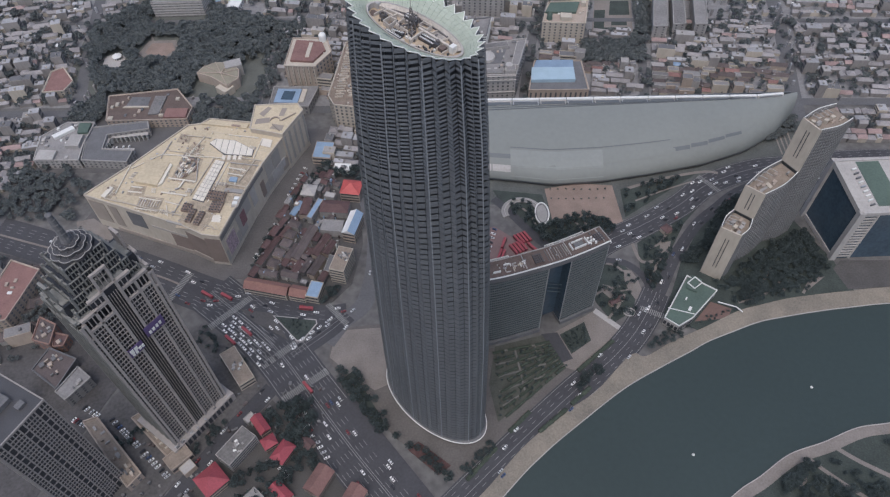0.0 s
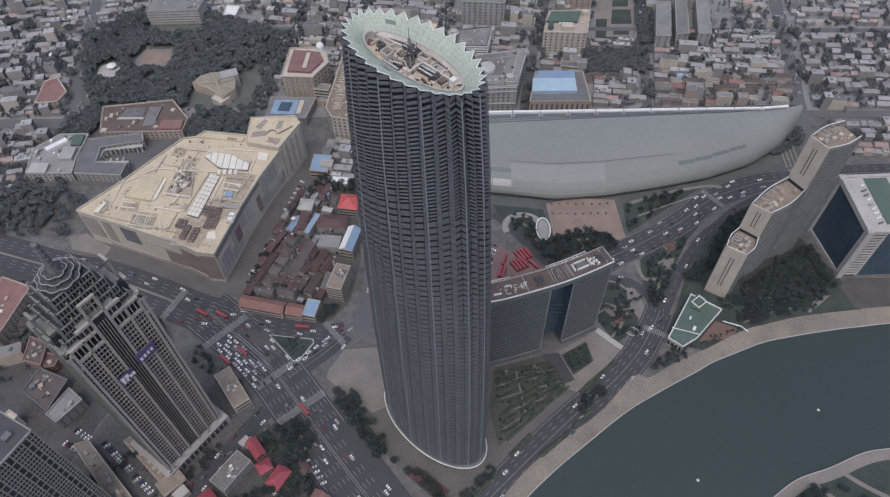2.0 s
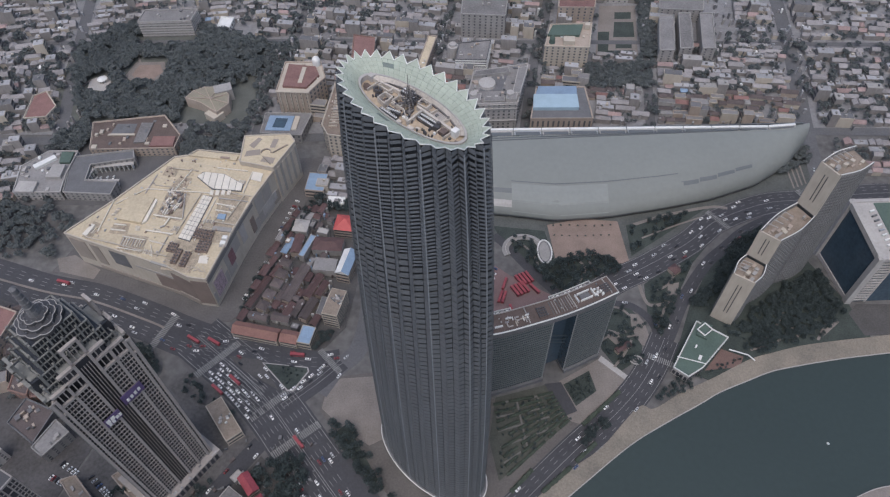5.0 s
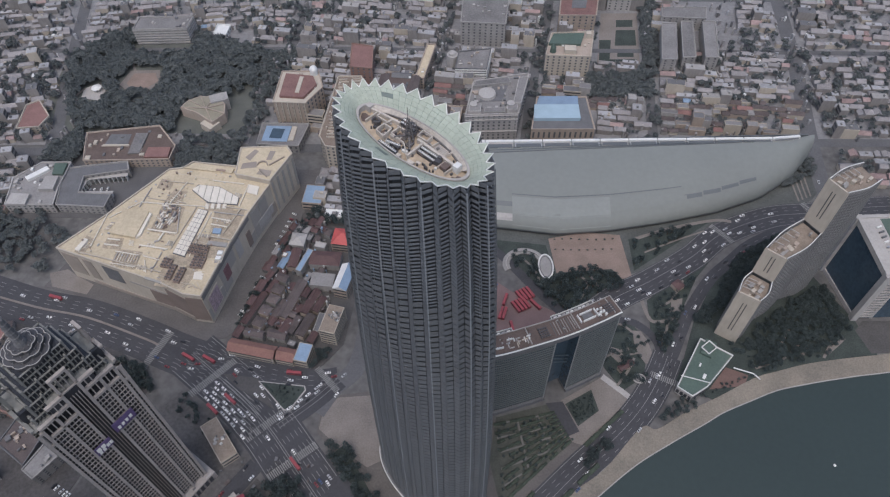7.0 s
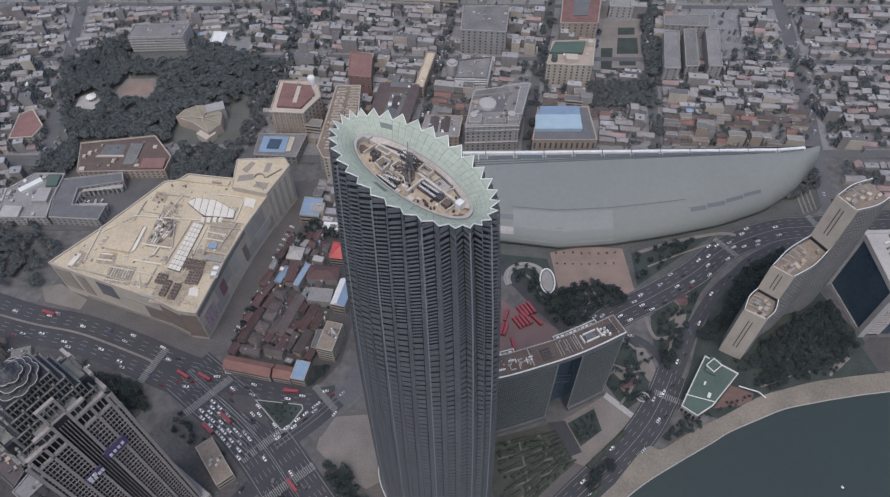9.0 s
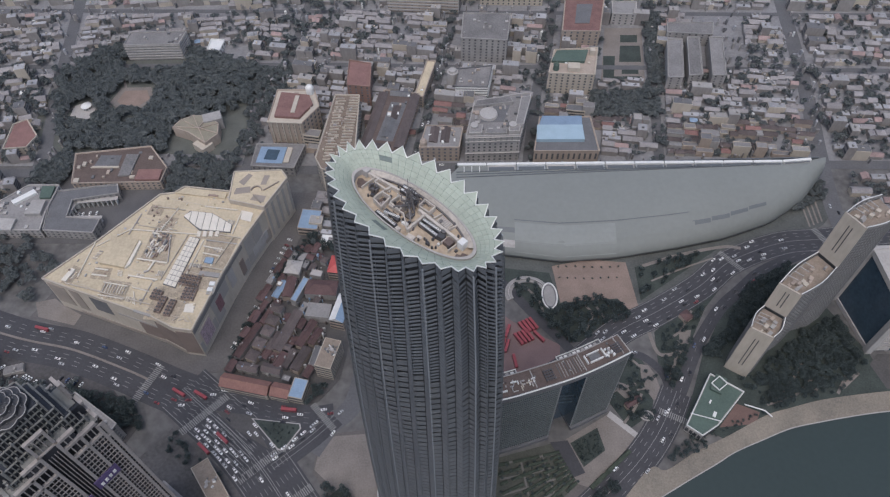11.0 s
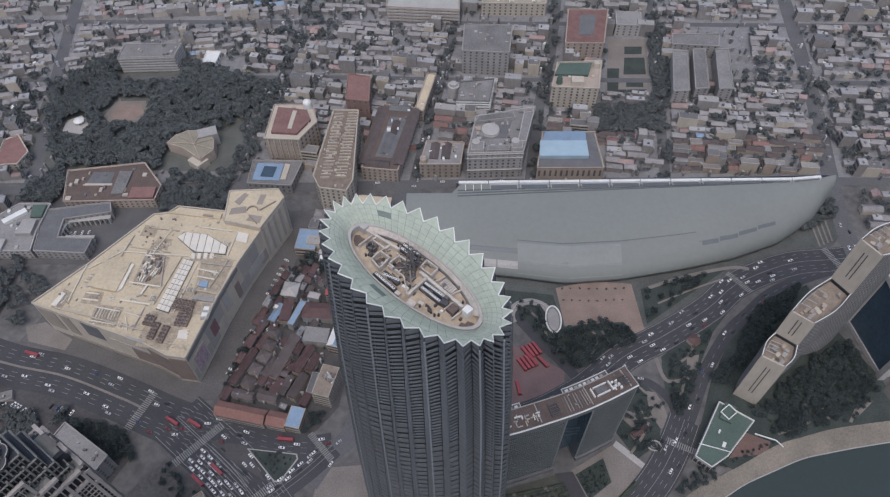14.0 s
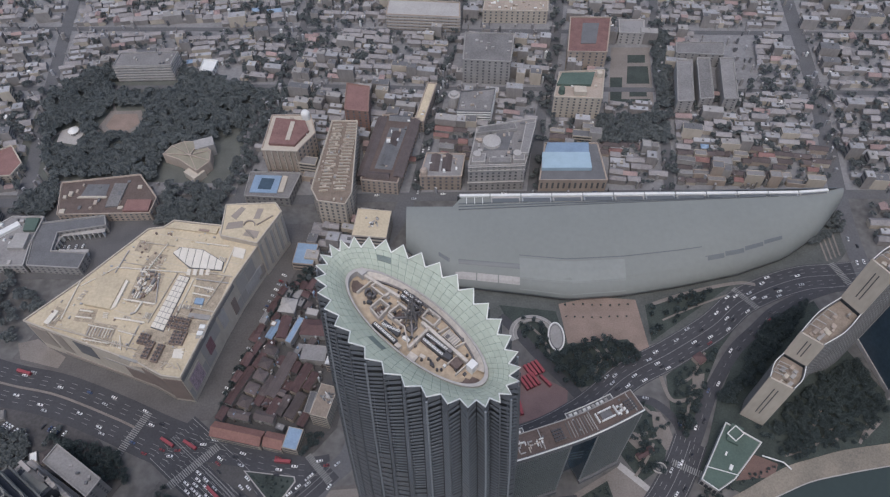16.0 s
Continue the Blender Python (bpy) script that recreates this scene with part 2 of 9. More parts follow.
g = Geo()
for i in range(72):
    a, b = i / 72, (i + 1) / 72
    n0, n1, s0, s1 = along(NORTH_BANK, a), along(NORTH_BANK, b), along(SOUTH_BANK, a), along(SOUTH_BANK, b)
    g.face([(*n0, -0.12), (*s0, -0.12), (*s1, -0.12), (*n1, -0.12)])
tagged(part("water", g, WATER), "dark green river between stone embankments", "river", kind="structure")
g = Geo()
inner = smooth_line([(-20, 110), (23, 151), (53, 184), (84, 210), (112, 229), (143, 260), (155, 259), (178, 272), (206, 285), (237, 300.5), (257, 306.5), (280, 312.5), (303, 316.2), (334, 320), (380, 324), (470, 320)], 6)
outer = [p for p in NORTH_BANK if 0 < p[0] < 480]
g.prism([*outer, *reversed(inner)], -0.25, 0.5)
PROMSTONE = mat("promenade_stone", (0.172, 0.16, 0.142), 0.9, spread=0.3, scale=0.04, fine=0.9, tint=(0.22, 0.192, 0.155))
prom = tagged(part("promenade", g, PROMSTONE), "pale stone riverside promenade", "promenade", kind="structure")
g = Geo()
g.sweep([(*p, 0.7) for p in outer], 0.7)
part("coping", g, PALEGREY, prom)
g = Geo()
lower = [p for p in SOUTH_BANK if 150 < p[0] < 480]
g.prism([*lower[::-1], *[(p[0] + 3.4, p[1] - 7.4) for p in lower]][::-1], -0.2, 0.45)
prom2 = tagged(part("promenade", g, PAVING), "pale stone promenade along the park bank", "promenade", kind="structure")
g = Geo()
g.sweep([(*p, 0.65) for p in lower], 0.6)
part("coping", g, PALEGREY, prom2)
g = Geo()
g.prism([(150, 40), (700, 40), (700, 142), *[(p[0] + 3.4, p[1] - 7.4) for p in lower][::-1]], -0.25, 0.1)
tagged(part("park_lawn", g, LAWN), "dark green park lawn across the river", "lawn", kind="structure")
g = Geo()
ribbon(g, smooth_line([(256, 178), (268, 166), (292, 146), (330, 120)]), 3.0, 0.14)
ribbon(g, smooth_line([(280, 184), (300, 170), (340, 150), (420, 125)]), 3.4, 0.15)
ribbon(g, smooth_line([(250, 172), (252, 162), (246, 156)]), 2.0, 0.16)
tagged(part("park_path", g, PAVING), "pale footpaths through the riverside park", "path", kind="structure")

# pavements and plazas, each a low slab with its kerb
PLAZAS = [
    ("tower_plaza", [(-97, 257), (-70, 222), (-38, 190), (8, 156), (42, 190), (92, 238), (140, 281), (122, 297), (95, 280), (60, 272), (20, 264), (-46, 290), (-62, 289), (-84, 286), (-96, 275)], mat("plaza_stone", (0.112, 0.103, 0.097), 0.9, spread=0.3, scale=0.06, fine=0.7), "grey-brown stone plaza round the oval skyscraper", 0.10),
    ("west_plaza", [(-96, 259), (-78, 243), (-58, 230), (-46, 236), (-44, 262), (-57, 286), (-84, 284), (-94, 274)], PAVING, "pale pinkish forecourt at the corner", 0.16),
    ("hotel_forecourt", [(86, 251), (100, 246), (128.3, 271), (140, 281), (122, 303), (100, 290), (86, 282), (80, 268)], PAVING, "pale paved hotel forecourt", 0.16),
    ("hotel_drive", [(74, 279.5), (87, 281), (97.2, 257.1), (87.2, 253.1)], ASPHALT, "dark paved drive up to the hotel gap", 0.2),
    ("station_square", [(89, 437), (93, 400), (141, 404), (150, 392), (157, 397), (153, 441), (120, 444)], BRICKPAVE, "pinkish brick square before the hall", 0.15),
    ("bus_yard", [(40, 392), (52, 382), (89, 360), (87, 345), (51, 333), (20, 330), (10, 380)], mat("yard_paving", (0.17, 0.118, 0.115), 0.9, spread=0.25), "reddish paved bus yard", 0.13),
    ("park_ground", [(51, 410), (73, 385), (93, 362), (112, 364), (150, 391), (140, 405), (92, 399), (86, 430), (40, 436)], LAWN, "planted park before the hall", 0.12),
    ("wedge_lawn", [(160, 402), (242, 460), (160, 436)], LAWN, "triangular lawn beside the avenue", 0.12),
    ("loop_garden", [(122, 310), (134, 290), (152, 302), (160, 330), (150, 350), (128, 352), (118, 332)], LAWN, "small garden inside the loop road", 0.12),
    ("fork_garden", [(168, 312), (182, 330), (193, 362), (212, 395), (236, 422), (186, 388), (166, 372), (164, 340)], LAWN, "planted wedge between the two carriageways", 0.12),
    ("slab_garden", [(172, 300), (206, 280), (258, 304), (340, 318), (332, 352), (312, 395), (300, 440), (246, 412), (222, 386), (200, 350), (186, 318)], LAWN, "wooded garden round the stepped tower", 0.11),
    ("garden_pavement", [(36, 204), (95, 252), (84, 262), (76, 279), (36, 268), (30, 235)], mat("garden_bed", (0.075, 0.078, 0.066), 0.95, spread=0.35, scale=0.12, fine=0.8), "dark planted hotel garden beds", 0.15),
    ("mall_pavement", [(-345, 386), (-300, 373), (-246, 354), (-220, 338), (-198, 333), (-180, 336), (-174, 342), (-146, 420), (-118, 520), (-190, 525), (-250, 500), (-330, 420)], mat("mall_paving", (0.108, 0.102, 0.1), 0.9, spread=0.3, scale=0.05, fine=0.7), "grey pavement round the mall", 0.10),
    ("quarter_ground", [(-172, 318), (-108, 304), (-98, 312), (-84, 330), (-78, 372), (-86, 440), (-60, 540), (-112, 540), (-140, 440), (-176, 340)], SIDEWALK, "worn ground of the old quarter", 0.11),
    ("compound_ground", [(-136, 222), (-118, 205), (-60, 140), (-58, 100), (-190, 100), (-190, 152)], mat("compound_yard", (0.075, 0.072, 0.07), 0.95, spread=0.35, scale=0.06), "dark yard of the walled compound", 0.1),
    ("mall_forecourt", [(-345, 400), (-338, 386), (-306, 378), (-303, 388), (-318, 396), (-330, 404)], PAVING, "pale paved forecourt at the mall corner", 0.15),
    ("red_bed", [(-31, 183), (-23, 189), (1, 171), (-8, 164)], mat("red_bedding", (0.085, 0.05, 0.048), 0.95, spread=0.4, scale=0.2, fine=1.2), "dark red bedding plants at the plaza edge", 0.2),
    ("plaza_bed", [(-84.7, 239), (-76, 247), (-50, 205), (-54, 198)], LAWN, "dark planted bed along the boulevard", 0.2),
    ("river_terrace", [(200, 291), (228, 294), (233, 303), (217, 310)], mat("brown_terrace", (0.15, 0.1, 0.088), 0.9, spread=0.3), "reddish brown paved terrace by the river", 0.2),
    ("block_forecourt", [(335, 322), (420, 328), (420, 352), (338, 352), (329, 343)], SIDEWALK, "grey paved forecourt of the framed glass block", 0.2),
    ("garden_plot", [(88.7, 278.9), (96.6, 261.2), (113.6, 273.6), (109.8, 290.8)], LAWN, "planted plot before the hotel", 0.21),
    ("loop_oval", [(149, 332), (151, 321), (155, 313), (160, 313.5), (162, 322), (160, 334), (156, 342), (149.5, 343)], PAVING, "pale oval paved court in the loop garden", 0.2),
    ("loop_court", [(127, 322), (134, 314), (141, 316), (136, 326), (130, 328)], PAVING, "small pale court in the loop garden", 0.2),
    ("hotel_edge", [(118, 300), (140, 280), (143, 283), (121, 304)], PALEGREY, "pale kerbed strip beside the hotel", 0.22),
    ("pavilion_court", [(184, 361), (192, 361), (196, 374), (186, 372)], PAVING, "pale court below the red pavilion", 0.2),
    ("formal_garden", [(162, 678), (209, 678), (220, 770), (178, 770)], PAVING, "formal garden of lawns and pale paths", 0.05),
    ("garden_lawn", [(165, 682), (205, 682), (207, 686), (177, 686), (183, 720), (170, 720)], LAWN, "lawn plot of the formal garden", 0.12),
    ("garden_lawn", [(186, 690), (204, 690), (206, 704), (188, 704)], LAWN, "lawn plot of the formal garden", 0.12),
    ("garden_lawn", [(192, 744), (211, 744), (213, 757), (194, 757)], LAWN, "lawn plot of the formal garden", 0.12),
    ("garden_lawn", [(186, 710), (210, 710), (213, 738), (191, 738)], LAWN, "lawn plot of the formal garden", 0.12),
    ("wood_ground", [(-420, 575), (-205, 570), (-200, 705), (-262, 722), (-365, 740), (-424, 698)], mat("wood_floor", (0.105, 0.11, 0.1), 0.95, spread=0.3), "dark wooded park ground", 0.06),
    # far ground lightened in its colour to stand in for haze
    ("old_town_ground", [(-900, 556), (900, 556), (900, 1100), (-900, 1100)], mat("hazed_paving", (0.2, 0.198, 0.202), 0.95, spread=0.3, scale=0.03, fine=0.3), "grey lanes and yards of the old town, paled for haze", 0.02),
    ("north_yard", [(-404, 462), (-306, 462), (-262, 500), (-200, 512), (-200, 540), (-404, 545)], mat("yard_asphalt", (0.1, 0.098, 0.1), 0.92, spread=0.35, scale=0.05), "dark yard behind the mall", 0.06),
    ("west_yard", [(-470, 180), (-300, 130), (-262, 226), (-230, 292), (-262, 326), (-350, 352), (-470, 380)], mat("street_yard", (0.075, 0.072, 0.073), 0.92, spread=0.4, scale=0.05, fine=0.4), "dark lanes and yards west of the stone towers", 0.05),
    ("tower_pavement", [(-196, 160), (-142, 236), (-158, 256), (-205, 290), (-260, 225), (-300, 130), (-240, 90)], mat("dark_yard", (0.095, 0.091, 0.09), 0.92, spread=0.4, scale=0.05, fine=0.4), "dark paved yards round the stone towers", 0.1),
]
# planted verge between the hall and the avenue
g = Geo()
va = smooth_line([(-20, 472), (4, 454), (57, 447), (96, 441), (144, 445), (192, 454), (242, 466), (286, 483), (322, 508), (346, 534)], 4)
vb = smooth_line([(10, 420), (40, 418), (70, 405), (95, 398), (150, 398), (180, 410), (243, 452), (291, 474), (330, 478), (351, 500)], 4)
for a, b, c, d in zip(va, va[1:], vb[1:], vb):
    g.face([(*d, 0.06), (*c, 0.06), (*b, 0.06), (*a, 0.06)])
tagged(part("hall_verge", g, mat("planted_verge", (0.088, 0.093, 0.088), 0.95, spread=0.35, scale=0.06, fine=0.6)), "dark planted verge along the hall", "verge", kind="structure")
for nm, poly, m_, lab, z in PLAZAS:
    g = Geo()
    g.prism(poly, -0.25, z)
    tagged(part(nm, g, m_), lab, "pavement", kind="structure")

ROADS = [
    ("boulevard", [(-6, 107), (-37, 144), (-72, 184), (-111, 232), (-132, 258), (-157, 284), (-184, 306), (-204, 322)], 43, "grey asphalt boulevard with lane markings"),
    ("mall_street", [(-560, 424), (-420, 389), (-347, 366), (-299, 355.3), (-250, 337), (-215, 322), (-180, 309)], 35, "grey asphalt street before the mall"),
    ("quarter_street", [(-206, 314), (-170, 314), (-135, 303), (-104, 298), (-86, 300)], 20, "grey asphalt street by the old quarter"),
    ("back_street", [(-100, 272), (-88, 292), (-72, 310), (-66, 350), (-70, 400), (-82, 450), (-50, 520), (-38, 556)], 15, "narrow grey street behind the skyscraper"),
    ("island_street", [(-128, 262), (-104, 282), (-86, 300)], 20, "short grey link road"),
    ("lane", [(-138, 232), (-164, 196), (-188, 158), (-212, 118)], 13, "dark lane below the stone tower"),
    ("river_road", [(-22, 116), (6, 144), (49, 186), (92, 226), (125, 254), (147, 277), (163, 300), (174, 320)], 24, "grey asphalt riverside road"),
    ("branch_road", [(166, 302), (178, 322), (190, 345), (201, 364), (223, 393), (245, 412.5), (267, 430.5), (301, 447), (337, 456), (420, 462), (600, 440)], 10, "curving grey slip road"),
    ("avenue", [(20, 312), (60, 322), (100, 343), (137, 372), (172, 391), (212, 416), (243, 441), (291, 461), (333, 466), (420, 474), (600, 464)], 25, "busy grey asphalt avenue"),
    ("loop_road", [(112, 345), (126, 354), (139.4, 352.5), (152, 350), (163, 340), (168, 328), (166, 315.4), (161, 304), (156, 292)], 6.5, "small curving loop road"),
    ("yard_road", [(40, 425), (51, 413), (73, 384), (94, 359), (102, 345)], 8, "narrow road beside the bus yard"),
    ("north_street", [(-560, 545), (-210, 548), (-40, 553), (180, 556), (370, 556), (640, 552)], 11, "grey cross street behind the hall"),
    ("station_road", [(352, 440), (352, 500), (358, 556), (380, 700), (400, 900)], 16, "grey street at the tip of the hall"),
    ("first_street", [(-33, 556), (-19, 641), (-2, 745), (8, 805), (22, 900)], 11, "straight street into the old town"),
    ("second_street", [(76, 556), (93, 665), (113, 755), (135, 900)], 11, "straight street into the old town"),
    ("third_street", [(203, 556), (224, 735), (244, 900)], 10, "straight street into the old town"),
    ("service_road", [(6, 118), (-16, 146), (-46, 182), (-80, 223)], 11, "grey service lane beside the boulevard"),
    ("far_street", [(-560, 702), (-160, 706), (0, 702), (200, 700), (640, 690)], 7, "far cross street"),
    ("far_street", [(-560, 806), (0, 800), (640, 790)], 7, "far cross street"),
    ("park_street", [(-196, 520), (-192, 600), (-176, 700), (-160, 900)], 9, "tree-lined street beside the park"),
    ("west_street", [(-420, 398), (-404, 470), (-396, 560), (-420, 700), (-450, 900)], 13, "grey street west of the park"),
]
road_lines = {}
markings = []
for i, (nm, line, w, lab) in enumerate(ROADS):
    ln = smooth_line(line, 8)
    g = Geo()
    ribbon(g, ln, w, 0.19 + 0.012 * i)
    # roads ending beyond y 540 get the haze-paled asphalt
    rd = tagged(part(nm, g, HAZEROAD if line[-1][1] > 540 else ASPHALT), lab, "road", kind="structure")
    road_lines[nm + str(i)] = (ln, w, rd, 0.19 + 0.012 * i)


def marking(road, p, q, w, z):
    g = Geo()
    ribbon(g, [p, q], w, z)
    return part("road_marking", g, PAINT, road)


def lane_marks(key, offsets, dash, gap, w=0.3, reach=None):
    """Dashes along a road at the given offsets; all of one road in one part of kind stuff."""
    ln, width, rd, z = road_lines[key]
    g = Geo()
    for o in offsets:
        side = back_line(ln, o)
        s, on, left = 0.0, True, dash
        for p, q in zip(side, side[1:]):
            p, q = Vector(p), Vector(q)
            L = (q - p).length
            u = 0.0
            while u < L:
                step = min(left, L - u)
                if on and step > 0.2:
                    ribbon(g, [tuple(p.lerp(q, u / L)), tuple(p.lerp(q, (u + step) / L))], w, z + 0.15)
                u += step
                left -= step
                if left <= 1e-6:
                    on = not on if gap else True
                    left = dash if on else gap
    return tagged(part("lane_marking", g, PAINT, rd), kind="stuff")


def back_line(line, d):
    out = []
    for i, q in enumerate(line):
        p, r = Vector(line[max(0, i - 1)]), Vector(line[min(len(line) - 1, i + 1)])
        t = (r - p).normalized()
        out.append(tuple(Vector(q) + Vector((-t.y, t.x)) * d))
    return out


lane_marks("boulevard0", (-17, -13.5, -10, -6.5, -3, 3, 6.5, 10, 13.5, 17), 5, 7, 0.32)
lane_marks("boulevard0", (-0.6, 0.9, 19.5, -19.5), 50, 0, 0.4)
lane_marks("mall_street1", (-12, -8.5, -5, 5, 8.5, 12), 5, 7, 0.32)
lane_marks("river_road6", (-7, -3.5, 3.5, 7), 4, 6, 0.3)
lane_marks("river_road6", (-10.5, 0, 10.5), 50, 0, 0.35)
lane_marks("avenue8", (-8, -4.5, 4.5, 8), 4, 6, 0.3)
lane_marks("avenue8", (-11.5, 0.3, 11.5), 50, 0, 0.35)
lane_marks("branch_road7", (0,), 4, 6, 0.25)
lane_marks("quarter_street2", (-4, 0, 4), 4, 6, 0.25)
lane_marks("island_street4", (-3.5, 3.5, 0), 10, 0, 0.3)


def crossing(key, p, q, w):
    """Zebra crossing from p to q: each stripe a piece."""
    rd = road_lines[key][2]
    p, q = Vector(p), Vector(q)
    d = (q - p).normalized()
    o = Vector((-d.y, d.x)) * (w / 2)
    n = int((q - p).length / 1.5)
    for k in range(n):
        c = p + d * (1.5 * k + 0.75)
        g = Geo()
        ribbon(g, [tuple(c - o), tuple(c + o)], 0.8, 0.62)
        part("crossing_stripe", g, PAINT, rd)


crossing("boulevard0", (-128, 222), (-96, 247), 6)
crossing("boulevard0", (-149, 250), (-116, 279), 6)
crossing("boulevard0", (-198, 286), (-168, 316), 6)
crossing("mall_street1", (-240, 309), (-225, 342), 6)
crossing("quarter_street2", (-103, 309), (-84, 288), 5)
crossing("river_road6", (158, 304), (177, 295), 5)
crossing("avenue8", (236, 452), (252, 432), 5)
crossing("avenue8", (326, 478), (336, 455), 6)
# painted queue boxes on the approach to the junction
for k in range(9):
    ln = [(-146 - 3.2 * k * 0.55 + 2.4 * k, 254 + 2.6 * k), (-178 - 3.2 * k * 0.55 + 2.4 * k, 281 + 2.6 * k)]
    marking(road_lines["boulevard0"][2], ln[0], ln[1], 0.4, 0.62)
# raised median of the mall street
g = Geo()
g.sweep([(*p, 0.5) for p in smooth_line([(-430, 391), (-347, 366), (-299, 355.3), (-250, 337), (-233, 329.6)], 8)], 1.7, 0.7)
tagged(part("median_strip", g, PAVING), "pale kerbed median along the street", "kerb", kind="structure")
# the planted traffic island
g = Geo()
ISLAND = [(-146, 297), (-124, 274), (-120, 274), (-110, 290), (-111, 293)]
g.prism(offset(ISLAND, 0.7), 0.1, 0.75)
isl = tagged(part("traffic_island", g, PALEGREY), "kerbed triangular island planted with dark shrubs", "traffic island", kind="structure")
g = Geo()
g.prism(offset(ISLAND, -0.2), 0.75, 0.95)
part("lawn", g, LAWN, isl)
g = Geo()
g.prism([(-176, 304), (-148, 300), (-131, 274), (-146, 283), (-160, 290)], 0.2, 0.68)
tagged(part("pavement_strip", g, SIDEWALK), "grey paved refuge beside the island", "pavement", kind="structure")
# oval skylight and curved ramp before the hall
oval_sky = thing("oval_skylight", "white-rimmed oval skylight set in the park", "skylight")
el = [(84 + 6.2 * math.cos(a), 405 + 12.5 * math.sin(a)) for a in np.linspace(0, 2 * math.pi, 41)[:-1]]
g = Geo()
g.prism(el, 0, 2.6)
part("glazing", g, MIDGREY, oval_sky)
g = Geo()
g.sweep([(*p, 2.8) for p in el], 0.95, 1.0, loop=True)
part("rim", g, WHITE, oval_sky)
el2 = [(84 + (p[0] - 84) * 0.8, 405 + (p[1] - 405) * 0.86) for p in el]
g = Geo()
g.sweep([(*p, 2.7) for p in el2], 0.5, loop=True)
part("inner_rim", g, DARKGREY, oval_sky)
ramp = thing("curved_ramp", "grey curved ramp wall beside the skylight", "ramp")
arc = [(66 + 16 * math.cos(a), 409 + 14 * math.sin(a)) for a in np.linspace(0.3, 3.6, 22)]
for w_, z_, m_ in ((6.0, 1.0, MIDGREY), (0.6, 1.8, PALEGREY)):
    g = Geo()
    g.sweep([(*p, z_ / 2) for p in arc], w_, z_)
    part("deck" if w_ > 1 else "parapet", g, m_, ramp)

# garden footpaths and pale parking rows
paths = Geo()
level = 0.34
for line, w_ in (([(167, 437), (200, 448.5), (240, 457.5), (256, 456)], 3.2), ([(172, 421.5), (200, 434), (229.5, 445.5)], 1.6), ([(161.6, 371.5), (165, 354), (173, 351), (190, 356)], 3.0), ([(144, 321), (156, 323.6)], 1.6), ([(240, 309), (262, 316), (280, 330)], 1.8), ([(300, 322), (318, 336)], 3.0), ([(120, 316), (130, 322), (144, 326)], 2.2), ([(130, 294), (140, 306), (147, 318)], 2.0), ([(150, 340), (142, 348), (130, 350)], 2.0), ([(170, 330), (178, 346), (184, 364)], 2.2), ([(176, 366), (186, 372), (200, 392)], 2.0), 
                 ([(246, 312), (262, 326), (276, 344)], 2.0), ([(276, 316), (290, 332)], 2.2), ([(296, 318), (308, 334)], 2.2), ([(60, 420), (74, 404), (78, 388)], 2.0), ([(110, 372), (118, 388), (112, 398)], 2.0), ([(128, 384), (122, 396)], 2.0), ([(-366, 629), (-350, 641)], 3.0), ([(-388, 640), (-394, 628), (-388, 616)], 2.5), ([(-364, 636), (-358, 622)], 2.5), ([(-342, 668), (-352, 690)], 2.5)):
    level += 0.004
    ribbon(paths, smooth_line(line, 5), w_, level)
tagged(part("footpath", paths, PAVING), "pale footpaths winding through the gardens", "path", kind="structure")
garden_paths = Geo()
level = 0.34
for line, w_ in (([(36, 263), (78, 271)], 1.5), ([(36, 252), (82, 262)], 1.5), ([(37, 241), (84, 255)], 1.3), ([(38, 229), (76, 243)], 1.5), ([(40, 217), (66, 234)], 1.3), ([(52, 265), (58, 227)], 1.4), ([(68, 268), (74, 241)], 1.3)):
    level += 0.004
    ribbon(garden_paths, line, w_, level)
tagged(part("garden_path", garden_paths, mat("garden_stone", (0.15, 0.145, 0.135), 0.9, spread=0.25)), "grey stone paths through the hotel garden", "path", kind="structure")
for k in range(4):
    g = Geo()
    ribbon(g, [(324 + 4.2 * k, 480 + 2 * k), (324 + 4.6 * k, 508 + 4 * k)], 1.6, 0.45)
    tagged(part("parking_strip", g, PAVING), "pale paved strip at the tip of the hall", "pavement", kind="structure")

# ---- the oval skyscraper ----
FACADE = mat("tower_panel", (0.122, 0.132, 0.143), 0.42, 0.12, spread=0.16, scale=0.05, fine=0.5, island=0.25, rand=0.25, spec=0.5)
SLOT = mat("tower_slot_glass", (0.034, 0.037, 0.043), 0.3, spread=0.3, spec=0.5)
LOUVRE = mat("tower_louvre", (0.15, 0.165, 0.182), 0.45, 0.12, spread=0.15, scale=0.05, fine=0.5, island=0.2, rand=0.2)
FIN = mat("tower_fin", (0.28, 0.3, 0.32), 0.4, 0.4, spread=0.1)
CANOPY = mat("crown_glass", (0.355, 0.395, 0.33), 0.55, spread=0.14, scale=0.15, fine=0.7, rand=0.3, spec=0.25)
CANOPYLINE = mat("crown_joint", (0.13, 0.18, 0.16), 0.7)
TIPEDGE = mat("crown_edge", (0.62, 0.63, 0.6), 0.5, spread=0.1)
DECK = mat("roof_deck", (0.37, 0.295, 0.215), 0.9, spread=0.3, scale=0.18, fine=0.9, tint=(0.4, 0.33, 0.25))
DECKWALL = mat("roof_wall", (0.46, 0.42, 0.375), 0.9, spread=0.25, scale=0.3, fine=1.2)
DECKBROWN = mat("roof_brown", (0.13, 0.1, 0.09), 0.9, spread=0.35, scale=0.3)
MASTGREY = mat("mast_steel", (0.16, 0.15, 0.15), 0.6, 0.4)

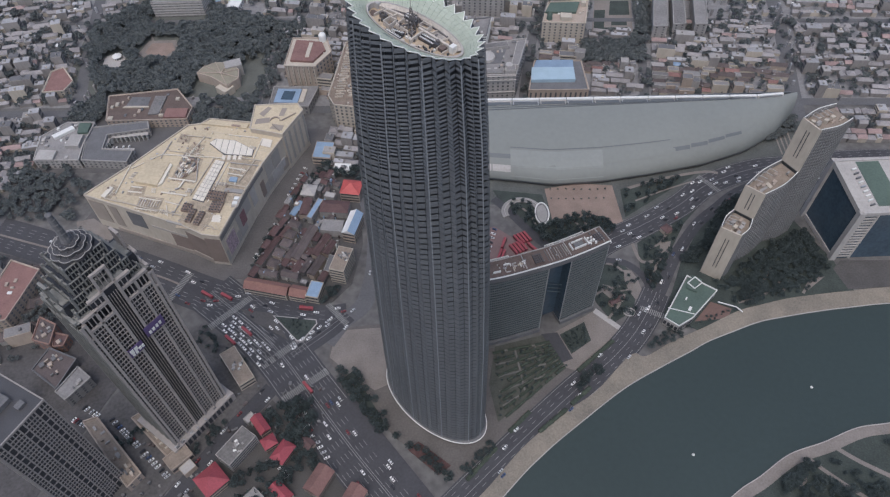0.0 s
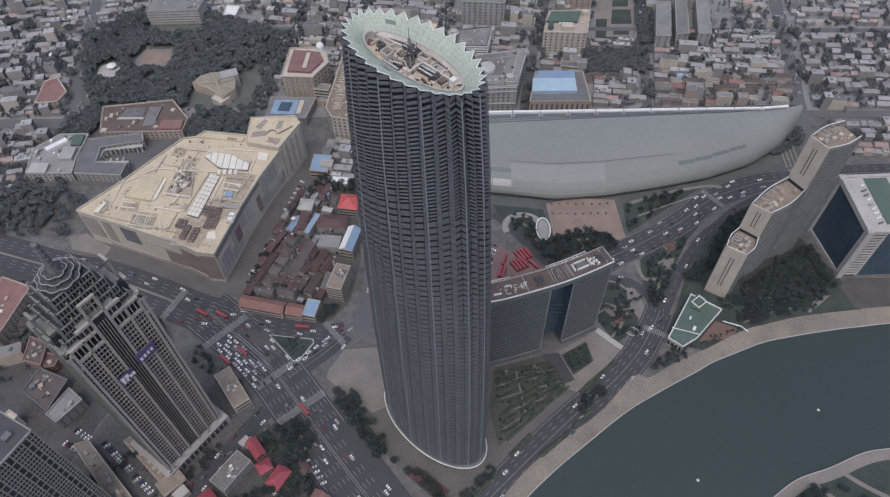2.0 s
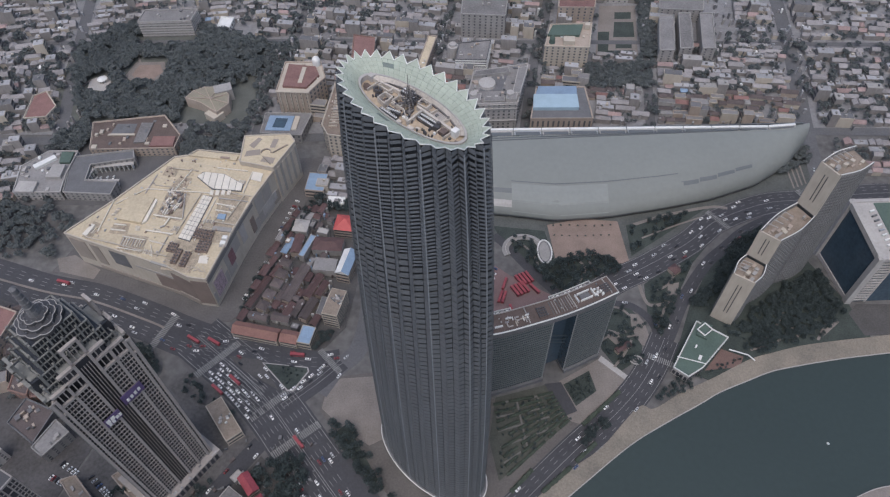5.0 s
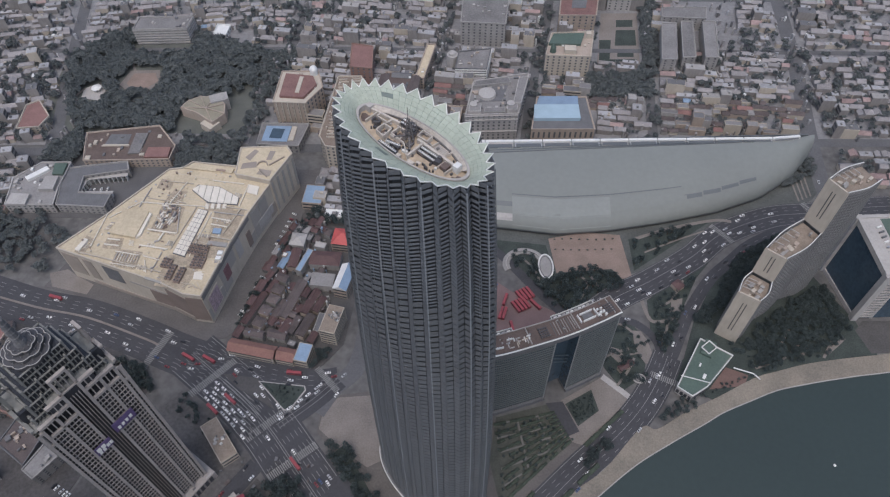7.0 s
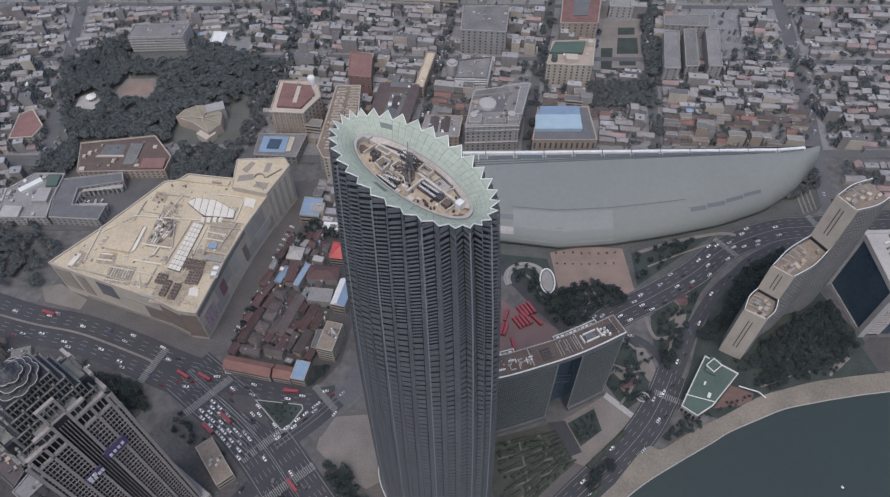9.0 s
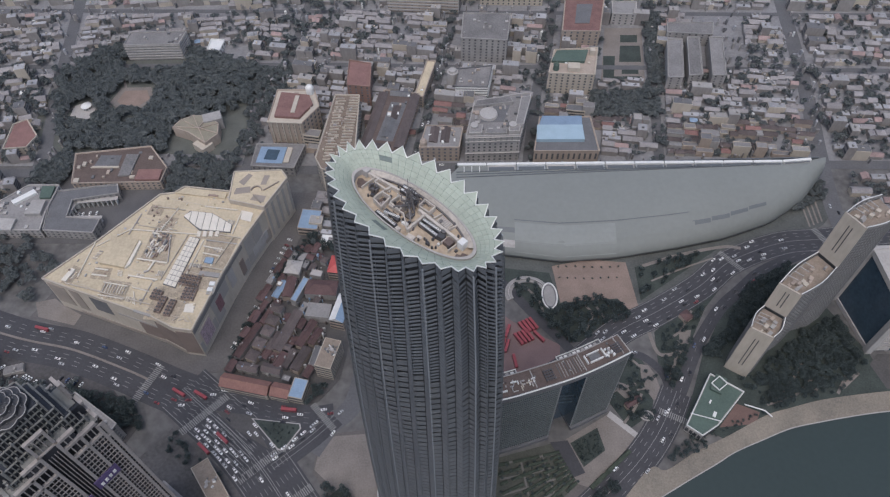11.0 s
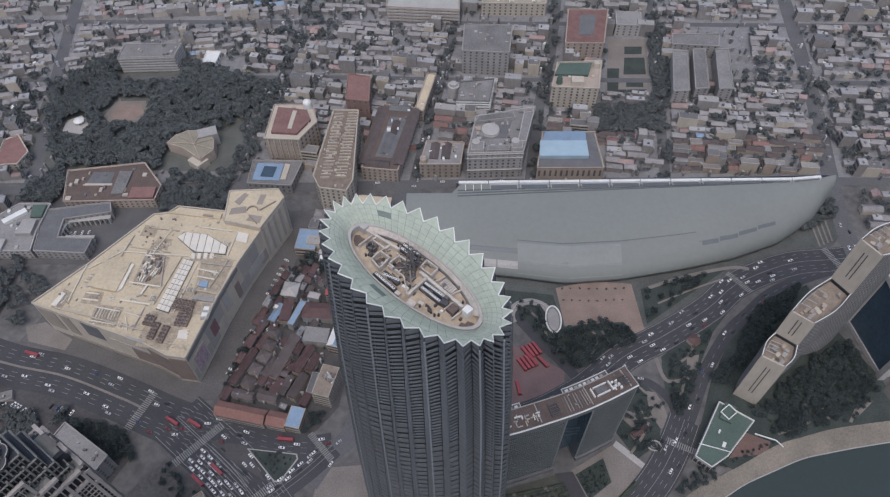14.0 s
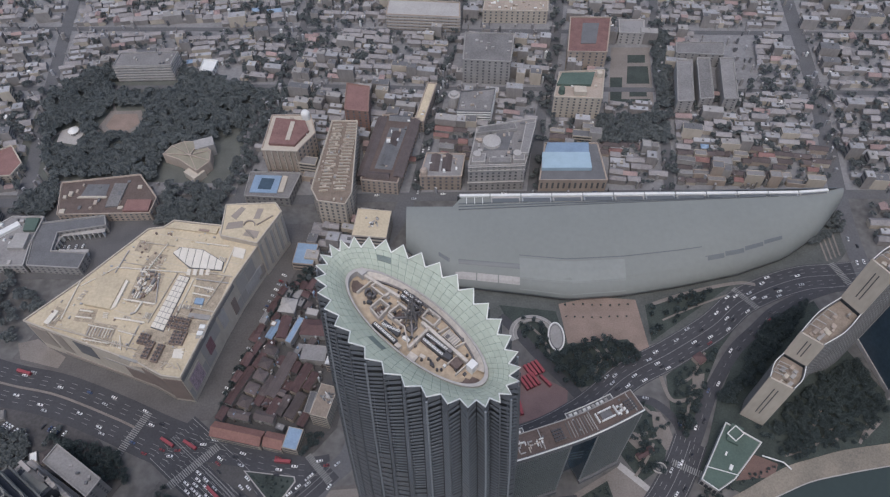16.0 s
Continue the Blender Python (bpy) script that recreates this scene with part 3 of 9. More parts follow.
TC = Vector((-11.0, 221.9))
TPHI, TA, TB = radians(-42.5), 33.2, 17.25
TZ = [0, 50, 100, 150, 200, 250, 300, 337]
TS = [1.347, 1.34, 1.327, 1.296, 1.245, 1.179, 1.097, 1.006]
PLEATS, STOREY = 32, 4.2


def tower_xy(u, w):
    c, s = math.cos(TPHI), math.sin(TPHI)
    return TC.x + c * u - s * w, TC.y + s * u + c * w


def pleat_angle(k):
    a = 2 * math.pi * k / (2 * PLEATS)
    return a + radians(2.2) * math.cos(a) * (math.sin(a) > 0)


def pleat_uv(k, z, inset=0.0):
    """Corner k of the folded outline (even: tip, odd: valley) at height z, in the tower's own axes."""
    s, a = float(np.interp(z, TZ, TS)), pleat_angle(k)
    u, w = s * TA * math.cos(a), s * TB * math.sin(a)
    n = Vector((math.cos(a) / TA, math.sin(a) / TB)).normalized()
    d = inset + (2.7 * (0.24 + 0.76 * (z / 337) ** 2) if k % 2 else 0.0)
    return Vector((u, w)) - n * d


tower = thing("office_tower", "tall oval skyscraper with pleated blue-grey glass facade", "skyscraper")
n2 = 2 * PLEATS
levels = [6 + STOREY * i for i in range(int((337 - 6) / STOREY) + 1)]
levels[-1] = 335.5
# the glazed skin behind the panels
g = Geo()
for i in range(len(levels) - 1):
    for k in range(n2):
        a0, a1 = pleat_uv(k, levels[i], 1.5), pleat_uv(k + 1, levels[i], 1.5)
        b0, b1 = pleat_uv(k, levels[i + 1], 1.5), pleat_uv(k + 1, levels[i + 1], 1.5)
        g.face([(*tower_xy(*a0), levels[i]), (*tower_xy(*a1), levels[i]), (*tower_xy(*b1), levels[i + 1]), (*tower_xy(*b0), levels[i + 1])])
part("curtain_wall", g, SLOT, tower, "dark glazing behind the panels")


def facade_panel(geo, k, za, zb, depth):
    p = [pleat_uv(k, za), pleat_uv(k + 1, za), pleat_uv(k + 1, zb), pleat_uv(k, zb)]
    q = [pleat_uv(k, za, depth), pleat_uv(k + 1, za, depth), pleat_uv(k + 1, zb, depth), pleat_uv(k, zb, depth)]
    c = 0.05
    p = [p[0].lerp(p[1], c), p[1].lerp(p[0], c), p[2].lerp(p[3], c), p[3].lerp(p[2], c)]
    q = [q[0].lerp(q[1], c), q[1].lerp(q[0], c), q[2].lerp(q[3], c), q[3].lerp(q[2], c)]
    zs = (za, za, zb, zb)
    i = len(geo.v)
    geo.v.extend([(*tower_xy(*e), z) for e, z in zip(p, zs)] + [(*tower_xy(*e), z) for e, z in zip(q, zs)])
    for fc in ((0, 1, 2, 3), (0, 4, 5, 1), (1, 5, 6, 2), (2, 6, 7, 3), (3, 7, 4, 0)):
        geo.f.append(tuple(i + a for a in fc))
        geo.m.append(0)


rest, louvres = Geo(), Geo()
random.seed(11)
singles = 0
FRONT = [k % n2 for k in range(-34, 6)]
for k in range(n2):
    # louvred plant floors under the crown reach further down in some folds than in others
    plant = 272 + 9 * math.sin(k * 0.8) + random.choice((-4, 0, 4))
    for i in range(len(levels) - 1):
        za, zb = levels[i], levels[i + 1]
        h = zb - za
        plain = k % 2 and 30 <= k <= 57  # return faces of the folds, nearly closed
        if za > plant:
            for j in range(2):
                facade_panel(louvres, k, za + h * (j * 0.5 + 0.04), za + h * (j * 0.5 + (0.4 if plain else 0.27)), 0.14)
        else:
            slot = (0.45 if za > 170 else 0.7) if plain else random.choice((0.85, 0.85, 0.95, 1.15)) + (0.25 if za > 215 else 0.0)
            mid = za + (h - slot) * 0.5
            for lo, hi in ((za, mid - 0.06), (mid + 0.06, zb - slot)):
                if k in FRONT and za > 235 and singles < 290 and not plain:
                    one = Geo()
                    facade_panel(one, k, lo, hi, 0.16)
                    part("panel", one, FACADE, tower)
                    singles += 1
                else:
                    facade_panel(rest, k, lo, hi, 0.16)
for k in range(n2):
    facade_panel(rest, k, 334.9, 336.95, 0.45)
tagged(part("spandrel", rest, FACADE, tower, "blue-grey spandrel panels"), kind="stuff")
tagged(part("louvre", louvres, LOUVRE, tower, "dark louvred plant storeys"), kind="stuff")
# slim fins down the tips of the folds
for k in range(0, n2, 2):
    g = Geo()
    pts = [(*tower_xy(*pleat_uv(k, z, -0.12)), z) for z in (6, 60, 120, 180, 240, 290, 336)]
    g.sweep(pts, 0.5 if k % 6 == 0 else 0.3)
    part("fin", g, FIN if k % 6 == 0 else FACADE, tower, "slim silver fin" if k == 0 else "")

# the glass crown: a shallow funnel of panes from the tips down to the oval opening
RIM_A, RIM_B, RIM_Z = 25.2, 8.8, 333.2


def crown_point(k, t):
    """t 0 at the tips' base ring, 1 at the opening's rim."""
    a = pleat_angle(k)
    o = pleat_uv(1, 337)
    out = Vector((1.006 * TA * math.cos(a), 1.006 * TB * math.sin(a)))
    n = Vector((math.cos(a) / TA, math.sin(a) / TB)).normalized()
    out = out - n * 2.7
    inn = Vector((RIM_A * math.cos(a), RIM_B * math.sin(a)))
    e = out.lerp(inn, t)
    return (*tower_xy(*e), 337 + (RIM_Z - 337) * t ** 1.3)


def pane(name, pts, m, parent, thick=0.12):
    g = Geo()
    c = sum((Vector(p) for p in pts), Vector()) / len(pts)
    sm = [Vector(p).lerp(c, 0.05) for p in pts]
    i = len(sm)
    g.v = [tuple(p) for p in sm] + [(p.x, p.y, p.z - thick) for p in sm]
    g.f = [tuple(range(i)), tuple(range(2 * i - 1, i - 1, -1))] + [(a, a + i, (a + 1) % i + i, (a + 1) % i) for a in range(i)]
    g.m = [0] * len(g.f)
    return part(name, g, m, parent)


DARKPANE = mat("crown_dark_pane", (0.13, 0.16, 0.15), 0.4)
DULLED = {(23, 1), (24, 1), (46, 2), (47, 2)}
crown = part("crown", Geo(), CANOPYLINE, tower, "pale green glass crown with pointed edge")
g = Geo()
for k in range(n2):
    for j in range(4):
        p = [crown_point(k, j / 4), crown_point(k + 1, j / 4), crown_point(k + 1, (j + 1) / 4), crown_point(k, (j + 1) / 4)]
        g.face([(x, y, z - 0.14) for x, y, z in p])
        pane("pane", p, DARKPANE if (k, j) in DULLED else CANOPY, crown)
for k in range(0, n2, 2):
    tip = (*tower_xy(*pleat_uv(k, 337)), 338.6)
    a, b, c = crown_point(k - 1, 0), crown_point(k, 0), crown_point(k + 1, 0)
    g.face([a, (a[0], a[1], a[2] - 0.14), (c[0], c[1], c[2] - 0.14), c])
    pane("tip_pane", [a, tip, c, b], CANOPY, crown)
    e = Geo()
    e.sweep([a, tip, c], 0.32)
    part("tip_edge", e, TIPEDGE, crown)
crown.data = g.mesh("crown", CANOPYLINE)
# opening, parapet and deck
g = Geo()
ring = [Vector((RIM_A * math.cos(a), RIM_B * math.sin(a))) for a in np.linspace(0, 2 * math.pi, 73)[:-1]]
for i in range(72):
    p, q = ring[i], ring[(i + 1) % 72]
    p2, q2 = p * 0.955, q * 0.955
    g.face([(*tower_xy(*p), 333.9), (*tower_xy(*q), 333.9), (*tower_xy(*q2), 333.9), (*tower_xy(*p2), 333.9)])
    g.face([(*tower_xy(*p), 333.9), (*tower_xy(*p), 332.6), (*tower_xy(*q), 332.6), (*tower_xy(*q), 333.9)])
    g.face([(*tower_xy(*p2), 333.9), (*tower_xy(*q2), 333.9), (*tower_xy(*q2), 331), (*tower_xy(*p2), 331)])
part("parapet", g, PALEGREY, tower, "pale oval roof parapet")
g = Geo()
g.prism([tower_xy(*(p * 0.96)) for p in ring], 330.6, 331.6)
part("roof_deck", g, DECK, tower, "sandy roof deck")


def roof_box(name, u, w, su, sw, h, m, turn=0.0, z=331.6, label=""):
    x, y = tower_xy(u, w)
    g = Geo()
    g.box((x, y, 0), (su, sw, h), math.degrees(TPHI) + turn, z0=z)
    return part(name, g, m, tower, label)


def jagged(name, pts, label=""):
    g = Geo()
    g.prism([tower_xy(*q) for q in pts], 331.6, 331.68)
    part(name, g, DECKBROWN, tower, label)


jagged("roof_patch", [(19.4, -3.9), (20.2, -3.0), (20.0, -1.6), (21.2, -1.2), (21.0, -0.2), (22.2, 0.3), (23.2, 0.4), (23.4, -1.4), (22.4, -2.6), (21.6, -3.4)], "brown sunken end of the roof deck")
jagged("roof_patch", [(-23.6, -0.6), (-22.6, 0.4), (-21.0, 0.2), (-19.8, 0.7), (-19.2, -0.8), (-19.6, -2.8), (-20.8, -3.2), (-22.4, -2.2)])


def deck_wall(u0, w0, u1, w1, h=1.8, m=None, thick=0.35):
    g = Geo()
    a, b = tower_xy(u0, w0), tower_xy(u1, w1)
    g.bar((*a, 331.6 + h / 2), (*b, 331.6 + h / 2), thick, h)
    part("low_wall", g, m or DECKWALL, tower)


# spine walls, and open-topped plant rooms either side of them
deck_wall(0.9, 2.2, 17.8, 1.6, 1.9, thick=0.9)
deck_wall(-22.3, 2.4, -9.2, 3.9, 1.7, thick=0.8)
deck_wall(-19.2, -3.0, -18.9, 3.4, 1.4)
deck_wall(3.7, -5.8, 3.6, 2.0, 1.9, thick=0.7)
deck_wall(-7.6, -2.4, -1.6, -1.9, 1.6)
deck_wall(-1.6, -1.9, 3.6, -5.8, 1.5)
for corners, h_ in ((((-12.5, -4.2), (-12.5, -0.4), (-8.9, -0.3), (-8.4, -4.8)), 2.2), (((-7.8, -1.7), (-7.5, 2.2), (-3.4, 2.3), (-3.6, -2.0)), 1.9), (((-0.1, 3.3), (-0.5, 6.4), (3.9, 6.4), (4.0, 3.4)), 2.0), (((-17.8, 1.2), (-17.6, 2.8), (-12.4, 3.3), (-12.4, 1.4)), 1.5)):
    for (u0, w0), (u1, w1) in zip(corners, corners[1:] + corners[:1]):
        deck_wall(u0, w0, u1, w1, h_, thick=0.4)
for q in ((6.3, 3.0, 7.0, 6.2), (12.4, 2.6, 13.4, 5.8), (-13.0, -0.4, -12.8, 3.2), (14.2, -2.2, 14.6, 1.6), (-9.0, 2.6, -3.4, 2.9), (17.8, -3.0, 18.2, 1.6)):
    deck_wall(*q, h=1.3, thick=0.3)
# pale sloped apron along the north side and a darker gutter inside it
g, e = Geo(), Geo()
arc = [Vector((RIM_A * math.cos(a), RIM_B * math.sin(a))) for a in np.linspace(0.25, 2.75, 40)]
for p, q in zip(arc, arc[1:]):
    g.face([(*tower_xy(*(p * 0.95)), 333.7), (*tower_xy(*(q * 0.95)), 333.7), (*tower_xy(*(q * 0.84)), 332.0), (*tower_xy(*(p * 0.84)), 332.0)])
part("apron", g, DECKWALL, tower, "pale sloped roof apron")
e.sweep([(*tower_xy(*(p * 0.835)), 332.0) for p in arc], 0.5, 0.7)
part("gutter", e, MASTGREY, tower)
for (u, w, su, sw, h, m_, t) in ((9.7, 4.4, 4.6, 2.6, 0.8, DECKWALL, -3), (15.9, -0.5, 2.6, 2.5, 1.5, DECKBROWN, 0), (13.0, -0.7, 2.2, 1.6, 2.0, DARKSTEEL, 10), (12.6, 0.6, 1.2, 1.0, 2.6, MASTGREY, 0), (19.6, 1.4, 2.1, 2.4, 3.0, WHITE, 0), (5.9, -6.7, 2.6, 2.0, 0.8, DECKWALL, 6),
                                 (1.0, -4.0, 2.2, 0.9, 0.9, WHITE, 8), (13.9, -2.9, 0.7, 0.7, 1.0, WHITE, 0), (7.6, -4.6, 1.6, 1.0, 0.3, DECKWALL, 12), (-22.6, 2.4, 2.2, 2.0, 2.6, PALEGREY, 0), (0.9, -7.0, 1.6, 1.2, 1.2, DECKWALL, 0), (-14.6, -2.6, 1.4, 1.0, 1.0, DARKSTEEL, 20),
                                 (-5.6, 0.2, 2.6, 2.6, 0.15, DECKBROWN, 0), (-0.2, -0.6, 2.2, 2.4, 0.7, MASTGREY, 5), (-10.6, -2.4, 2.6, 2.8, 0.12, DECKBROWN, 0), (1.8, 4.9, 3.0, 2.0, 0.15, DECK, 0)):
    roof_box("roof_room", u, w, su, sw, h, m_, t)
# pale slatted tray and the dark rig of pipes beside the mast
for j in range(6):
    roof_box("tray_slat", 7.9 + 0.72 * j, 4.4 - 0.04 * j, 0.22, 2.7, 0.3, PALEGREY, -3, 332.4)
for j in range(5):
    a = j * math.pi / 2.5
    roof_box("machine_frame", -16.2 + 1.5 * math.cos(a), -0.7 + 0.9 * math.sin(a), 1.3, 0.5, 1.8, MASTGREY, math.degrees(a) + 90)
roof_box("machine_core", -16.2, -0.7, 1.2, 0.8, 1.1, DARKSTEEL)
rig = Geo()
rnd = random.Random(8)
for j in range(34):
    u, w = rnd.uniform(-7.5, -0.5), rnd.uniform(2.8, 6.6)
    du, dw = rnd.choice(((rnd.uniform(1, 3.4), 0), (0, rnd.uniform(0.8, 2.2)), (rnd.uniform(0.6, 1.6), rnd.uniform(-1.2, 1.2))))
    if ((u + du) / 24) ** 2 + ((w + dw) / 8) ** 2 < 0.9:
        z = rnd.uniform(332.2, 334.6)
        rig.bar((*tower_xy(u, w), z), (*tower_xy(u + du, w + dw), z + rnd.uniform(-0.5, 0.5)), rnd.uniform(0.14, 0.34))
        rig.bar((*tower_xy(u, w), 331.5), (*tower_xy(u, w), z), 0.18)
part("pipe_rig", rig, MASTGREY, tower, "dark tangle of pipes and frames")
for u, w in ((9.4, -4.2), (10.3, -4.3), (11.8, -4.9), (13.2, -5.0), (14.0, -4.2), (-15.6, -3.6), (-17.0, 3.6), (8.2, -5.6), (16.2, 3.4), (12.2, 6.4)):
    g = Geo()
    g.tube(tower_xy(u, w), 0.36, 0.3, 331.6, 332.6, 10)
    part("roof_fan", g, DARKSTEEL, tower)
# rows of cooling units: white casings with dark fans on dark plinths
for u, w, count, rise in ((-8.0, -6.55, 9, -0.02), (-6.4, -5.1, 6, 0.24), (5.0, -1.1, 8, 0.0), (4.8, 0.6, 8, 0.03), (-9.2, 6.2, 7, 0.04), (-8.9, 4.8, 7, 0.0)):
    for j in range(count):
        uu, ww = u + 0.88 * j, w + rise * j
        bx = roof_box("cooling_unit", uu, ww, 0.8, 0.62, 1.5, WHITE)
        x, y = tower_xy(uu, ww)
        g = Geo()
        g.tube((x, y), 0.17, 0.17, 333.1, 333.2, 8)
        part("fan", g, DARKSTEEL, bx)
    roof_box("unit_plinth", u + 0.88 * (count - 1) / 2, w + rise * (count - 1) / 2, 0.88 * count + 0.7, 1.3, 1.3, DARKSTEEL)
random.seed(5)
# pipes across the deck
for j in range(26):
    a, r = random.uniform(0, 6.28), random.uniform(0.15, 0.72)
    u, w = RIM_A * r * math.cos(a), RIM_B * r * math.sin(a)
    L = random.uniform(1.5, 5)
    du, dw = random.choice(((L, 0.2), (0.1, L * 0.5), (L, -L * 0.2)))
    if ((u + du) / RIM_A) ** 2 + ((w + dw) / RIM_B) ** 2 < 0.68:
        g = Geo()
        z = random.uniform(332.0, 333.2)
        g.bar((*tower_xy(u, w), z), (*tower_xy(u + du, w + dw), z), random.uniform(0.12, 0.28))
        g.bar((*tower_xy(u, w), 331.5), (*tower_xy(u, w), z), 0.15)
        part("pipe", g, random.choice([STEEL, MASTGREY, DECKBROWN, PALEGREY]), tower)
for j in range(40):
    a, r = random.uniform(0, 6.28), random.uniform(0.2, 0.8)
    roof_box("roof_unit", RIM_A * r * math.cos(a), RIM_B * r * math.sin(a), random.uniform(0.4, 1.3), random.uniform(0.4, 1.0), random.uniform(0.5, 1.4), random.choice([PALEGREY, DARKSTEEL, DARKSTEEL, DECKBROWN, MASTGREY]), random.choice((0, 90)))
# lattice mast
mx, my = tower_xy(-1.7, 0.8)
mast = part("mast", Geo(), MASTGREY, tower, "dark steel lattice mast on the roof")
g = Geo()
for sx, sy in ((-1, -1), (1, -1), (1, 1), (-1, 1)):
    g.bar((mx + sx * 1.6, my + sy * 1.6, 331.6), (mx + sx * 0.3, my + sy * 0.3, 341.5), 0.28)
for j in range(5):
    z, r, r2 = 331.6 + 2.0 * j, 1.6 - 0.24 * j, 1.6 - 0.24 * (j + 1)
    for (ax, ay), (bx, by) in (((-1, -1), (1, -1)), ((1, -1), (1, 1)), ((1, 1), (-1, 1)), ((-1, 1), (-1, -1))):
        g.bar((mx + ax * r, my + ay * r, z), (mx + bx * r2, my + by * r2, z + 2.2), 0.16)
        g.bar((mx + ax * r, my + ay * r, z), (mx + bx * r, my + by * r, z), 0.16)
g.bar((mx, my, 338), (mx, my, 346.5), 0.22)
g.bar((mx - 2.6, my, 336.5), (mx + 2.6, my + 0.6, 336.5), 0.2)
g.bar((mx + 2.6, my + 0.6, 334.5), (mx + 2.6, my + 0.6, 339.5), 0.2)
g.bar((mx - 2.2, my, 335), (mx - 2.2, my, 339), 0.2)
g.bar((mx - 5.0, my + 0.4, 333.2), (mx + 0.6, my + 0.2, 334.4), 0.55)
g.bar((mx + 0.4, my - 5.0, 332.6), (mx, my, 335.0), 0.45)
g.bar((mx - 2.4, my + 3.4, 332.6), (mx, my, 336.0), 0.3)
g.bar((mx + 2.6, my + 2.8, 332.6), (mx, my, 336.0), 0.3)
mast.data = g.mesh("mast", MASTGREY)

# low entrance storey with its white-edged canopy ring
lobby = part("lobby", Geo(), SLOT, tower, "dark glazed ground storey")
g = Geo()
oval = [Vector((1.33 * TA * math.cos(a), 1.33 * TB * math.sin(a))) for a in np.linspace(0, 2 * math.pi, 97)[:-1]]
g.prism([tower_xy(*(p * 0.97)) for p in oval], 0, 6.2)
lobby.data = g.mesh("lobby", SLOT)
ringp = part("canopy_ring", Geo(), DARKGREY, tower, "oval entrance canopy with a white edge")
g, e = Geo(), Geo()
for i in range(96):
    p, q = oval[i], oval[(i + 1) % 96]
    n, m2 = p.normalized(), q.normalized()
    po, qo = p * (1.409 / 1.33), q * (1.409 / 1.33)
    g.face([(*tower_xy(*p), 5.4), (*tower_xy(*po), 4.8), (*tower_xy(*qo), 4.8), (*tower_xy(*q), 5.4)])
    g.face([(*tower_xy(*p), 4.9), (*tower_xy(*q), 4.9), (*tower_xy(*qo), 4.4), (*tower_xy(*po), 4.4)])
ringp.data = g.mesh("canopy_ring", DARKGREY)
e.sweep([(*tower_xy(*(p * (1.409 / 1.33))), 4.8) for p in oval], 0.55, loop=True)
part("rim", e, WHITE, ringp, "white canopy rim")

# ---- twin stone-framed office towers ----
STONE = mat("tower_stone", (0.31, 0.285, 0.268), 0.85, spread=0.15, scale=0.08, fine=0.6, rand=0.15)
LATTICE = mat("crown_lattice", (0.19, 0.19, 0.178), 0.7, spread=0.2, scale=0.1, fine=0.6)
SIGNPURPLE = mat("sign_purple", (0.1, 0.075, 0.16), 0.6)
HALF, DEEP = 24.5, 17.0


def face_pose(centre, side, turn):
    """Axes of one face: x along it, y outward, origin at the middle of its foot."""
    a = turn + 90 * side
    return Matrix.Translation((*centre, 0)) @ Matrix.Rotation(radians(a), 4, "Z") @ Matrix.Translation((0, -(HALF if side % 2 else DEEP), 0))


